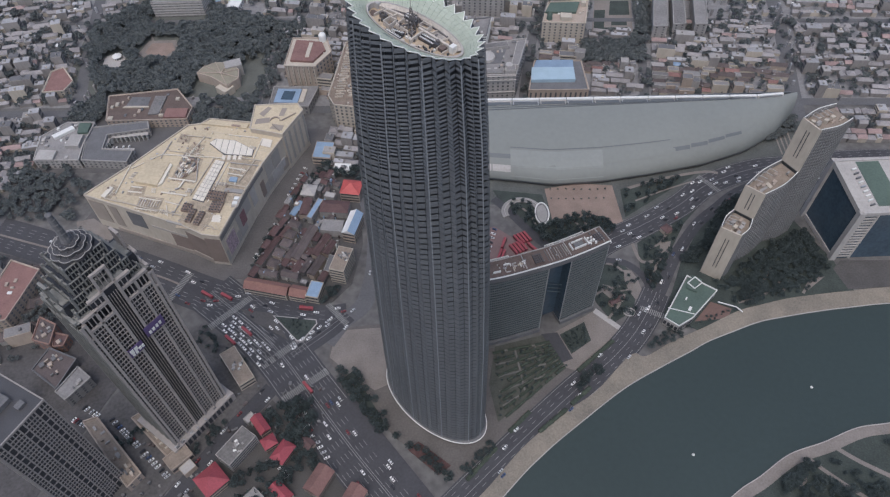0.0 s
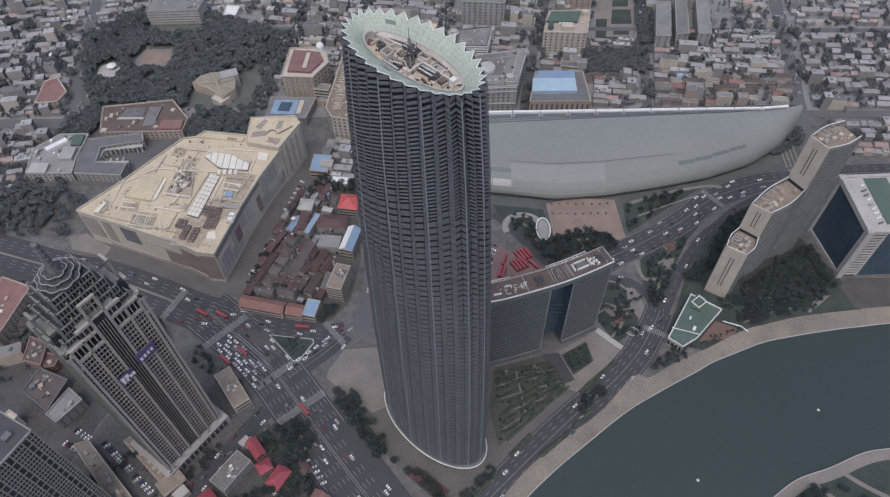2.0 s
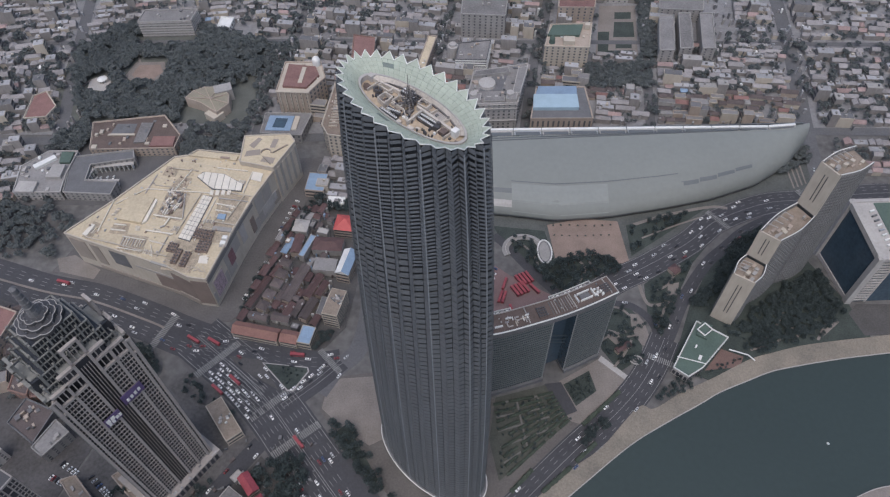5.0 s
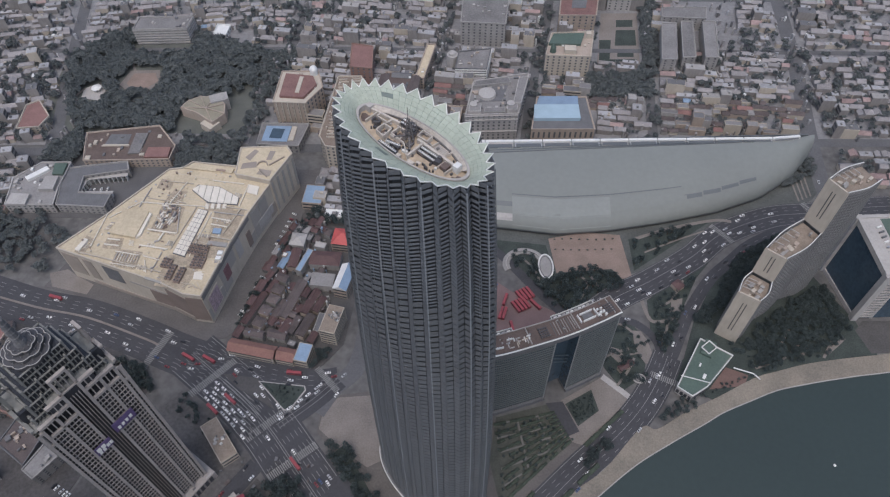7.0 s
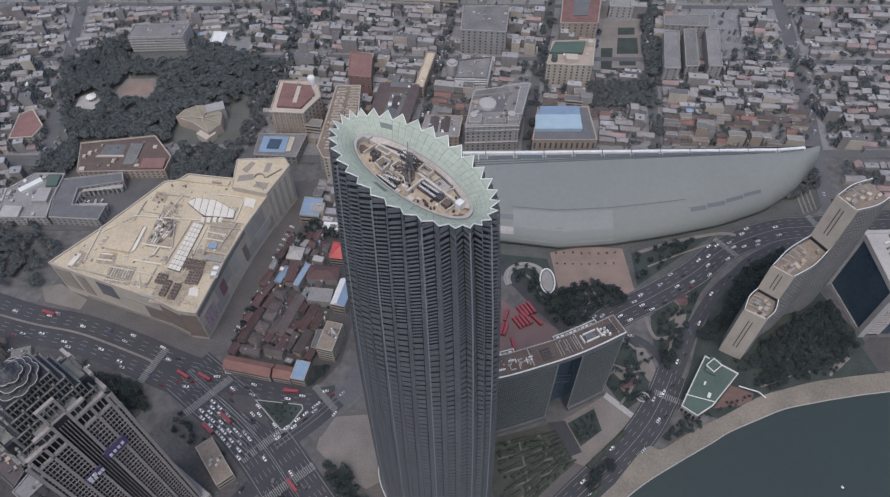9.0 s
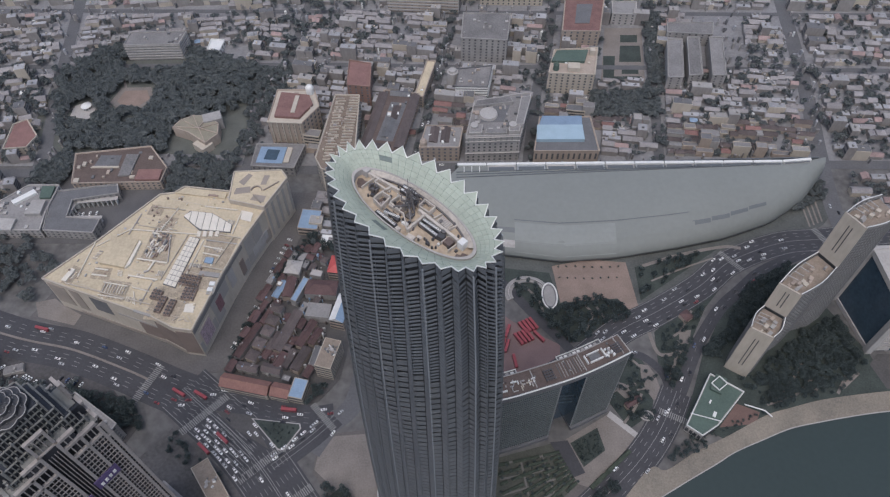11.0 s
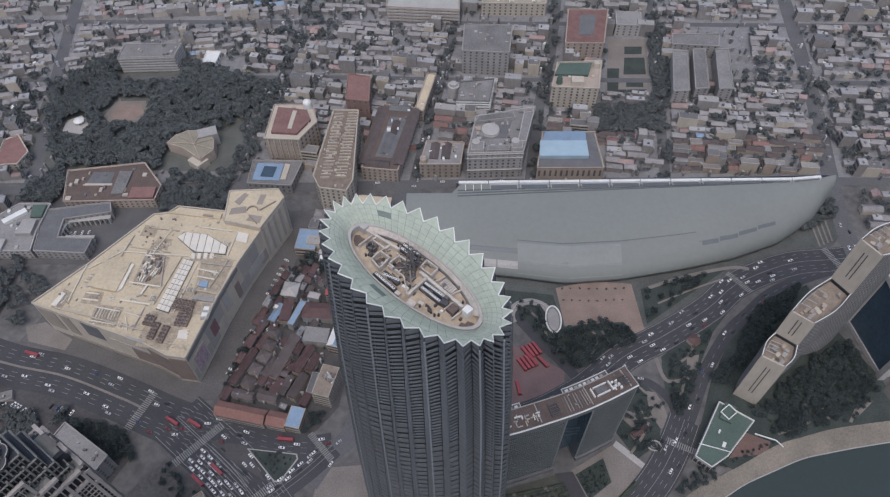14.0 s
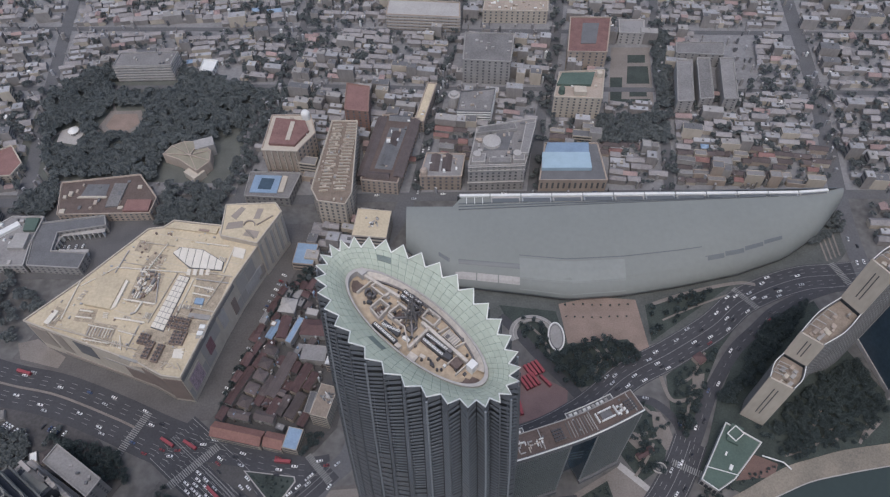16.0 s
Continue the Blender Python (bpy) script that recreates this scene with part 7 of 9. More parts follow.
house(-70, 140, 13, 30, 8, -28, TAN, REDROOF, "red-roofed brick hall near the boulevard", "gable", floors=2, group=COMP)
house(-166, 247, 34, 13, 9, -53, CREAM, TERRACE, "pale annex with sandy flat roof beside the stone tower", "flat", floors=2, group=COMP)
house(-196, 175, 18, 12, 7, 45, TAN, TERRACE, "low sandy-roofed entrance building", "flat", floors=1, group=COMP)
for x, y, w, d, h, t, m_, lab in ((-188, 168, 10, 8, 5, 48, PALEGREY, "small pale pump house"), (-186, 140, 16, 9, 6, 48, GREYROOF, "low grey shed beside the lane"), (-204, 128, 20, 9, 7, 46, TERRACE, "long sandy-roofed shed beside the lane"), (-118, 150, 16, 9, 6, -41, CRIMSON, "red-roofed storehouse"),
                               (-136, 146, 12, 10, 6, -41, GREYROOF, "grey storehouse"), (-104, 186, 9, 7, 5, -41, DULLRED, "red-roofed gatehouse"), (-86, 128, 14, 10, 6, -28, DULLRED, "red-roofed brick house"), (-150, 206, 8, 6, 4, 50, PALEGREY, "small pale kiosk")):
    house(x, y, w, d, h, t, random.choice((TAN, MIDGREY)), m_, lab + " near the stone towers", "flat" if m_ in (TERRACE, GREYROOF, PALEGREY) else "gable", 0.55, floors=2 if h > 7 else 0, group=COMP)
house(193.5, 385, 8, 8, 4.5, 35, TAN, DULLRED, "red-roofed garden pavilion beside the avenue", "hip", group="park pavilions")
house(138.5, 309.6, 13, 4.5, 4, 30, TAN, DULLRED, "long red-roofed kiosk in the loop garden", "gable", group="park pavilions")
ring_pool = thing("ring_fountain", "pale stone ring round a small garden pool", "fountain")
for r, w_, m_, nm in ((4.6, 1.0, PALEGREY, "rim"), (2.2, 0.5, PALEGREY, "inner_rim")):
    g = Geo()
    g.sweep([(148 + r * math.cos(a), 300 + 0.8 * r * math.sin(a), 0.5) for a in np.linspace(0, 2 * math.pi, 29)[:-1]], w_, 0.7, loop=True)
    part(nm, g, m_, ring_pool)
g = Geo()
g.prism([(148 + 4.3 * math.cos(a), 300 + 3.4 * math.sin(a)) for a in np.linspace(0, 2 * math.pi, 29)[:-1]], 0, 0.36)
part("basin", g, DARKGREY, ring_pool)
# tanks, vents and huts on the flat roofs and yards of the compound
bits = Geo()
random.seed(83)
for x0, y0, z0, r, n_ in ((-153.7, 181.3, 12.3, 10, 16), (-166, 247, 9.3, 8, 14), (-90, 345, 18.3, 9, 22), (-68, 508, 18.3, 11, 16)):
    for _ in range(n_):
        x, y = x0 + random.uniform(-0.5, 0.5) * r, y0 + random.uniform(-0.5, 0.5) * r
        bits.box((x, y, 0), (random.uniform(0.6, 2.6), random.uniform(0.6, 1.8), random.uniform(0.5, 2.0)), random.choice((45, -45, 20)), random.choice((0, 1, 2, 5)), z0=z0)
for _ in range(150):
    x, y = random.uniform(-232, -90), random.uniform(120, 236)
    if abs((x + 175) * 0.84 - (y - 180) * 0.54) < 60:
        bits.box((x, y, 0), (random.uniform(0.8, 3), random.uniform(0.8, 2.4), random.uniform(1, 3)), random.uniform(0, 90), random.choice((0, 1, 1, 4)), z0=0)
tagged(part("roof_clutter", bits, CLUTTERMATS), "tanks, vents and huts on flat roofs and yards", "clutter", kind="stuff")

# ---- planting ----
random.seed(40)


def crown_geo(rx, rz, n, leaf, seed, up=0.25):
    """Ragged crown of many small leaf clumps round a few boughs."""
    rnd = random.Random(seed)
    g = Geo()
    lobes = [(rnd.uniform(-0.45, 0.45) * rx, rnd.uniform(-0.45, 0.45) * rx, rnd.uniform(-0.25, 0.35) * rz, rnd.uniform(0.45, 0.75)) for _ in range(6)]
    for _ in range(n):
        lx, ly, lz, r = rnd.choice(lobes)
        d = Vector((rnd.gauss(0, 1), rnd.gauss(0, 1), rnd.gauss(up, 1))).normalized() * (rnd.uniform(0.6, 1.05) ** 0.5)
        c = Vector((lx + d.x * rx * r, ly + d.y * rx * r, lz + d.z * rz * r))
        a = Vector((rnd.gauss(0, 1), rnd.gauss(0, 1), rnd.gauss(0, 0.6))).normalized() * leaf * rnd.uniform(0.6, 1.3)
        b = d.cross(a).normalized() * leaf * rnd.uniform(0.5, 1.1)
        g.face([tuple(c - a), tuple(c - b * 0.8 + d * 0.2), tuple(c + a), tuple(c + b * 0.8 + d * 0.2)])
    return g


trunk_geo = Geo()
trunk_geo.tube((0, 0), 0.3, 0.16, -0.1, 3.2, 7)
for a in range(4):
    trunk_geo.bar((0, 0, 2.2), (1.3 * math.cos(a * 1.6), 1.3 * math.sin(a * 1.6), 4.4), 0.14)
TRUNK = trunk_geo.mesh("trunk", BARK)
CROWNS = []
for k in range(5):
    gg = crown_geo(2.9, 2.3, 150, 0.62, 50 + k)
    CROWNS.append((gg, gg.mesh("crown", LEAF)))


PARKCROWNS = [(crown_geo(3.3, 1.7, 110, 1.15, 70 + k, 1.3), None) for k in range(5)]
SMALLCROWNS = [(crown_geo(2.8, 1.7, 56, 1.0, 90 + k, 0.9), None) for k in range(4)]
planted, spare = 0, []


def tree(x, y, s=1.0, label="dark green street tree with a ragged crown", group="street trees"):
    global planted
    planted += 1
    if planted > 292:
        spare.append((x, y, s))
        return None
    root = thing("tree", label, "tree", group, Matrix.Translation((x, y, 0.1)) @ Matrix.Rotation(random.uniform(0, 6.28), 4, "Z") @ Matrix.Scale(s, 4))
    part("trunk", TRUNK, None, root)
    part("crown", random.choice(CROWNS)[1], None, root, at=Matrix.Translation((0, 0, 5.0)))
    return root


def inside(p, poly):
    c, n = False, len(poly)
    for i in range(n):
        (x1, y1), (x2, y2) = poly[i], poly[i - 1]
        if (y1 > p[1]) != (y2 > p[1]) and p[0] < (x2 - x1) * (p[1] - y1) / (y2 - y1) + x1:
            c = not c
    return c


def scatter(poly, n, gap=3.5):
    xs, ys = [p[0] for p in poly], [p[1] for p in poly]
    out, tries = [], 0
    while len(out) < n and tries < n * 30:
        tries += 1
        p = (random.uniform(min(xs), max(xs)), random.uniform(min(ys), max(ys)))
        if inside(p, poly) and all((p[0] - q[0]) ** 2 + (p[1] - q[1]) ** 2 > gap * gap for q in out[-60:]):
            out.append(p)
    return out


for poly, n, s0, s1 in (
        ([(-202, 286), (-160, 252), (-166, 246), (-208, 276)], 16, 0.6, 1.1),
        ([(-92, 244), (-78, 250), (-58, 226), (-44, 198), (-52, 196), (-70, 216)], 26, 0.9, 1.4),
        ([(-40, 192), (-14, 180), (8, 158), (-2, 160), (-30, 182)], 14, 0.8, 1.2),
        ([(-135, 218), (-106, 224), (-100, 200), (-112, 178), (-122, 200)], 30, 0.9, 1.5),
        ([(-150, 166), (-110, 182), (-104, 160), (-120, 140), (-160, 150)], 30, 0.8, 1.4),
        ([(93, 398), (138, 406), (147, 386), (115, 366), (90, 361), (75, 388)], 60, 0.8, 1.4),
        ([(52, 412), (74, 388), (78, 400), (76, 420), (60, 424)], 14, 0.7, 1.1),
        ([(-108, 306), (-99, 314), (-92, 322), (-104, 326)], 10, 0.8, 1.1),
        ([(-142, 294), (-124, 278), (-114, 290)], 18, 0.25, 0.4),
        ([(160, 404), (232, 456), (162, 434)], 22, 0.7, 1.2),
        ([(124, 310), (134, 293), (150, 304), (146, 316), (132, 326)], 10, 0.6, 1.0),
        ([(170, 316), (190, 358), (176, 360), (166, 340)], 10, 0.7, 1.0),
        ([(-176, 344), (-160, 392), (-156, 392), (-171, 342)], 14, 0.6, 1.0),
        ([(-146, 424), (-120, 474), (-114, 470), (-140, 424)], 22, 0.8, 1.2),
        ([(-112, 452), (-84, 448), (-84, 462), (-112, 460)], 14, 0.9, 1.4),
        ([(-136, 212), (-116, 196), (-92, 172), (-98, 168), (-128, 196), (-140, 206)], 26, 0.8, 1.3),
        ([(-190, 186), (-170, 206), (-164, 200), (-184, 178)], 8, 0.7, 1.1),
        ([(-256, 180), (-226, 208), (-222, 200), (-250, 174)], 12, 0.8, 1.2),
        ([(126, 300), (140, 286), (158, 300), (160, 336), (148, 350), (124, 350), (120, 330)], 34, 0.5, 0.9),
        ([(166, 316), (182, 334), (192, 362), (210, 394), (188, 384), (168, 368)], 40, 0.6, 1.0),
        ([(158, 262), (190, 278), (180, 284), (160, 270)], 12, 0.7, 1.1)):
    for p in scatter(poly, n):
        tree(*p, random.uniform(s0, s1))
for k in range(8):
    tree(94 + 7.4 * k, 435.5 + 0.6 * math.sin(k), 0.34, "small round tree in the hall square", "square trees")
    tree(94 + 7.0 * k, 424 + 0.5 * math.cos(k), 0.3, "small round tree in the hall square", "square trees")
# clipped hedges and bushes along the kerbs
HEDGE = mat("hedge", (0.05, 0.062, 0.048), 0.95, spread=0.45, scale=0.3, fine=1.5, bump=0.2)


def hedge(p, q, w, h, label="clipped dark green hedge row in the hotel garden"):
    p, q = Vector(p), Vector(q)
    d = (q - p).normalized()
    s = Vector((-d.y, d.x))
    n = max(2, int((q - p).length / 1.2))
    g = Geo()
    sec = [(-0.5, 0), (-0.52, 0.7), (-0.3, 1.0), (0.3, 1.0), (0.52, 0.7), (0.5, 0)]
    ringv = []
    for k in range(n + 1):
        c = p.lerp(q, k / n)
        j = random.uniform(0.8, 1.2)
        ringv.append([(*(c + s * (a * w * j)), 0.1 + b * h * random.uniform(0.85, 1.15)) for a, b in sec])
    for u, v in zip(ringv, ringv[1:]):
        for k in range(5):
            g.face([u[k], v[k], v[k + 1], u[k + 1]])
    g.face(ringv[0][::-1])
    g.face(ringv[-1])
    return tagged(part("hedge", g, HEDGE), label, "hedge", "garden hedges")


for k in range(9):
    t = k / 8
    a = Vector((34, 262)).lerp(Vector((42, 208)), t)
    b = Vector((80, 272)).lerp(Vector((90, 250)), t)
    cuts = sorted(random.uniform(0.1, 0.9) for _ in range(2))
    for u, v in ((0.0, cuts[0] - 0.03), (cuts[0] + 0.03, cuts[1] - 0.03), (cuts[1] + 0.03, 1.0)):
        if v - u > 0.08:
            hedge(tuple(a.lerp(b, u)), tuple(a.lerp(b, v)), 2.2, 1.3)
for p in scatter([(90, 278), (97, 263), (112, 274), (109, 288)], 46, 1.9):
    tree(*p, random.uniform(0.22, 0.36), "small clipped tree in the hotel garden", "garden trees")
for p in scatter([(36, 206), (92, 250), (80, 268), (36, 264)], 70, 3.2):
    tree(*p, random.uniform(0.3, 0.5), "small clipped tree in the hotel garden", "garden trees")
for a, b in (((12, 160), (34, 184)), ((44, 196), (60, 212)), ((100, 246), (131, 273)), ((66, 196), (88, 214)), ((92, 218), (108, 232))):
    hedge(a, b, 3.0, 1.8, "dense dark hedge beside the riverside road")
# woods: uncounted crowns joined
woods = Geo()
random.seed(44)


OPEN = [[(-392, 622), (-362, 616), (-358, 632), (-372, 650), (-390, 644)], [(-355, 646), (-347, 636), (-317, 634), (-305, 652), (-314, 676), (-348, 672)], [(-352, 700), (-284, 700), (-284, 740), (-354, 740)], [(-276, 570), (-222, 570), (-222, 618), (-276, 618)]]


park_side = True


def wood(poly, n, s0=0.9, s1=1.6, crowns=None):
    for x, y in poly if n == 0 else scatter(poly, n, 2.6):
        if n and any(inside((x, y), q) or inside((x, y + 5), q) for q in OPEN):
            continue
        src = random.choice(crowns or (PARKCROWNS if park_side else CROWNS))[0]
        s, a = random.uniform(s0, s1), random.uniform(0, 6.28)
        c, si = math.cos(a) * s, math.sin(a) * s
        i = len(woods.v)
        woods.v.extend([(x + c * u - si * v, y + si * u + c * v, 4.2 * s + w * s) for u, v, w in src.v])
        woods.f.extend([tuple(i + q for q in f) for f in src.f])
        woods.m.extend(src.m)


wood([(-420, 690), (-394, 610), (-372, 578), (-280, 574), (-262, 612), (-208, 640), (-205, 700), (-262, 722), (-365, 738)], 1250, 1.0, 1.9)
wood([(-399, 533), (-373, 577), (-358, 545), (-367, 530)], 60, 1.0, 1.7)
wood([(-266, 520), (-206, 512), (-204, 566), (-262, 570)], 120, 1.0, 1.6)
wood([(144, 620), (214, 622), (220, 660), (148, 656)], 150, 0.9, 1.5)
wood([(212, 673), (226, 673), (242, 793), (224, 793)], 110, 0.9, 1.5)
wood([(-460, 400), (-372, 410), (-362, 443), (-400, 460), (-470, 470)], 120, 0.8, 1.4)
wood([(309, 503), (316, 496), (348, 515), (350, 531), (346, 534)], 40, 0.7, 1.1)
wood([(-346, 330), (-310, 322), (-300, 300), (-340, 300)], 50, 0.8, 1.3)
wood([(-600, 380), (-470, 400), (-480, 560), (-600, 560)], 170, 0.8, 1.5)
wood([(-185, 625), (-110, 690), (-120, 702), (-180, 702)], 60, 0.8, 1.3)
wood([(-420, 400), (-350, 400), (-330, 430), (-390, 480), (-440, 470)], 60)
wood([(-209, 560), (-197, 560), (-180, 700), (-204, 700)], 90, 0.8, 1.3)
for y in np.arange(560, 890, 9):
    for x0, sl in ((-33, 0.16), (76, 0.18), (203, 0.12), (-190, 0.1)):
        if random.random() < 0.7:
            wood([(x0 + sl * (y - 556) - 8, y), (x0 + sl * (y - 556) + 8, y), (x0 + sl * (y - 556) + 8, y + 8), (x0 + sl * (y - 556) - 8, y + 8)], 2, 0.8, 1.3)
wood([(-560, 560), (-400, 560), (-420, 700), (-560, 740)], 160, 0.8, 1.5)
wood([(-240, 700), (-100, 730), (-60, 800), (-240, 860)], 120, 0.8, 1.4)
wood([(240, 600), (520, 580), (540, 700), (250, 720)], 160, 0.8, 1.4)
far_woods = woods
woods = Geo()
park_side = False
wood([(225, 372), (246, 412), (290, 436), (285, 425), (262, 400), (234, 372), (206, 346), (200, 352)], 90, 0.9, 1.4)
wood([(236, 330), (246, 306), (312, 330), (326, 346), (316, 386), (282, 370), (256, 350)], 330, 0.55, 1.05)
wood([(222, 330), (238, 304), (300, 321), (324, 344), (318, 384), (296, 380), (262, 344)], 150, 0.45, 0.9)
wood([(159, 268), (172, 275), (190, 280), (208, 289), (237, 302.5), (214, 297), (188, 284), (170, 280)], 34, 0.3, 0.55)
wood([(-292, 323), (-238, 312), (-226, 288), (-262, 292), (-280, 310)], 60, 0.9, 1.3)
wood([(232, 150), (262, 170), (252, 172), (236, 160)], 40, 0.8, 1.3)
wood([(300, 110), (420, 110), (420, 150), (330, 165), (300, 150)], 60, 0.8, 1.3)
wood([(258, 170), (284, 150), (300, 130), (260, 110), (240, 130), (246, 160)], 70, 0.7, 1.3)
wood([(272, 174), (300, 164), (320, 144), (300, 140), (280, 158)], 24, 0.6, 1.1)
wood([(310, 188), (340, 192), (400, 196), (400, 170), (330, 168)], 50, 0.6, 1.1)
wood([(14, 164), (34, 186), (30, 190), (8, 168)], 16, 0.5, 0.9)
wood([(100, 228), (122, 248), (116, 252), (96, 234)], 16, 0.6, 1.0)
for x, y, s in spare:
    wood([(x, y)], 0, s, s)
tagged(part("woods", woods, LEAF), "dark green garden trees by the river and streets", "trees", kind="stuff")
# the far woods carry haze in their leaf colour
tagged(part("park_woods", far_woods, HAZELEAF), "blue-green park trees and street greenery, paled for haze", "trees", kind="stuff")

# ---- vehicles ----
CARPAINT = {n: mat("car_" + n.replace(" ", "_"), c, 0.35, 0.1, spread=0.06, spec=0.5) for n, c in (("white", (0.75, 0.75, 0.74)), ("silver", (0.45, 0.46, 0.47)), ("black", (0.03, 0.03, 0.035)), ("dark red", (0.2, 0.04, 0.045)), ("dark blue", (0.05, 0.08, 0.16)))}
TYRE = mat("tyre", (0.02, 0.02, 0.02), 0.9)
wheel_geo = Geo()
w_ = [(0.33 * math.cos(a), 0.33 * math.sin(a)) for a in np.linspace(0, 2 * math.pi, 11)[:-1]]
wheel_geo.v = [(x, -0.11, z) for x, z in w_] + [(x, 0.11, z) for x, z in w_]
wheel_geo.f = [tuple(range(10)), tuple(range(19, 9, -1))] + [(i, 10 + i, 10 + (i + 1) % 10, (i + 1) % 10) for i in range(10)]
wheel_geo.m = [0] * len(wheel_geo.f)
WHEEL = wheel_geo.mesh("wheel", TYRE)

axle_geo = Geo()
for dx, dy in ((-1.35, -0.8), (-1.35, 0.8), (1.4, -0.8), (1.4, 0.8)):
    i = len(axle_geo.v)
    axle_geo.v.extend([(x + dx, y + dy, z) for x, y, z in wheel_geo.v])
    axle_geo.f.extend([tuple(i + q for q in f) for f in wheel_geo.f])
axle_geo.bar((-1.9, 0, 0), (1.9, 0, 0), 1.3, 0.12)
axle_geo.m = [0] * len(axle_geo.f)
AXLE = axle_geo.mesh("undercarriage", TYRE)


def loft(g, sections):
    """Closed body from cross-sections along x: (x, half width, bottom, top, top half width)."""
    rings = [[(x, -w, b), (x, -w, (b + t) / 2), (x, -tw, t), (x, tw, t), (x, w, (b + t) / 2), (x, w, b)] for x, w, b, t, tw in sections]
    for u, v in zip(rings, rings[1:]):
        for k in range(6):
            g.face([u[k], v[k], v[(k + 1) % 6], u[(k + 1) % 6]])
    g.face(rings[0])
    g.face(rings[-1][::-1])


body_g, cabin_g = Geo(), Geo()
loft(body_g, [(-2.25, 0.78, 0.42, 0.8, 0.7), (-2.1, 0.88, 0.25, 0.98, 0.78), (-0.9, 0.9, 0.22, 1.0, 0.82), (0.8, 0.9, 0.22, 1.0, 0.82), (1.9, 0.87, 0.25, 0.9, 0.76), (2.25, 0.74, 0.4, 0.7, 0.66)])
loft(cabin_g, [(-1.75, 0.74, 0.95, 1.0, 0.7), (-1.1, 0.74, 0.95, 1.45, 0.6), (0.25, 0.74, 0.95, 1.47, 0.6), (1.1, 0.74, 0.95, 1.0, 0.7)])
protos = {}
for n, m_ in CARPAINT.items():
    c = thing("car", "small %s saloon car on the asphalt" % n, "car", "cars in traffic", Matrix.Translation((-150, 262, 0.62)) @ Matrix.Rotation(radians(140), 4, "Z"))
    part("body", body_g.mesh("body", m_), None, c)
    cab = cabin_g.mesh("cabin", [GLASS, m_])
    for poly in cab.polygons:
        poly.material_index = int(poly.normal.z > 0.9)
    part("cabin", cab, None, c, "glazed car cabin")
    part("undercarriage", AXLE, None, c, at=Matrix.Translation((0, 0, 0.33)))
    protos[n] = c
used = set()
random.seed(60)


def place(proto, x, y, a, z):
    key = (round(x / 3.2), round(y / 3.2))
    if key in used:
        return
    used.add(key)
    m = Matrix.Translation((x, y, z)) @ Matrix.Rotation(a, 4, "Z")
    if proto.name not in first:
        first.add(proto.name)
        proto.matrix_basis = m
        return
    copy_thing(proto, m)


first = set()
NAMES = ["white"] * 11 + ["silver"] * 4 + ["black"] * 3 + ["dark red"] + ["dark blue"]


def traffic(key, offsets, spacing, t0=0.0, t1=1.0):
    ln, w, rd, z = road_lines[key]
    for o in offsets:
        side = back_line(ln, o)
        side = side[int(t0 * (len(side) - 1)):int(t1 * (len(side) - 1)) + 1]
        run, nxt = 0.0, random.uniform(0, spacing)
        for p, q in zip(side, side[1:]):
            p, q = Vector(p), Vector(q)
            L = (q - p).length
            while nxt < run + L:
                e = p.lerp(q, (nxt - run) / L)
                d = (q - p) * (1 if o < 0 else -1)
                place(protos[random.choice(NAMES)], e.x, e.y, math.atan2(d.y, d.x), z + 0.01)
                nxt += random.uniform(0.55, 1.6) * spacing
            run += L


traffic("boulevard0", (-15, -11.7, -8.2, -4.7), 46, 0.1, 0.56)
traffic("boulevard0", (4.7, 8.2, 11.7, 15), 56, 0.1, 0.56)
traffic("boulevard0", (4.7, 8.2, 11.7, 15, 18.4), 8.5, 0.6, 0.83)
traffic("boulevard0", (-15, -11.7, -8.2, -4.7), 26, 0.62, 0.82)
traffic("mall_street1", (-13.5, -10, -6.5, 6.5, 10, 13.5), 52, 0.3, 1.0)
traffic("quarter_street2", (-6, -2, 2, 6), 40)
traffic("back_street3", (-5.5, 3), 30, 0.1, 0.7)
traffic("island_street4", (2.2, 5.2), 6.5, 0.1, 0.8)
traffic("lane5", (-4.5, 4.5), 20, 0.0, 0.9)
traffic("river_road6", (-8.5, -5, 5, 8.5), 60, 0.1, 0.9)
traffic("branch_road7", (-2.2, 2.2), 28, 0.0, 0.6)
traffic("avenue8", (-9.5, -6, -2.5), 24, 0.25, 0.72)
traffic("avenue8", (3, 6.2, 9.5), 34, 0.25, 0.72)
traffic("loop_road9", (1.6,), 22)
traffic("station_road12", (-3, 3), 26, 0.0, 0.4)
traffic("first_street13", (-2.6, 2.6), 40, 0, 0.6)
traffic("north_street11", (-2.6, 2.6), 60, 0.3, 0.7)
for c0, c1, n in (((-254.7, 205.8), (-228, 184), 11), ((-226, 182), (-199, 160), 9), ((-279, 216), (-265, 208), 6), ((-284, 206), (-270, 200), 6), ((-110, 205), (-86, 172), 8), ((-166, 346), (-156, 372), 6), ((-330, 332), (-310, 322), 8), ((-350, 340), (-335, 330), 7), ((-172, 356), (-158, 400), 8), ((-152, 430), (-140, 470), 8), ((-128, 176), (-114, 160), 5), ((-344, 494), (-318, 497), 5), ((40, 388), (30, 350), 8), ((-300, 330), (-280, 324), 5)):
    for k in range(n):
        e = Vector(c0).lerp(Vector(c1), (k + random.uniform(-0.2, 0.2)) / n)
        place(protos[random.choice(NAMES)], e.x, e.y, math.atan2(c1[1] - c0[1], c1[0] - c0[0]) + 1.4, 0.13)
for n, c in protos.items():
    if c.name not in first:
        first.add(c.name)
        c.matrix_basis = Matrix.Translation((-160 + len(first) * 7, 160, 0.12))
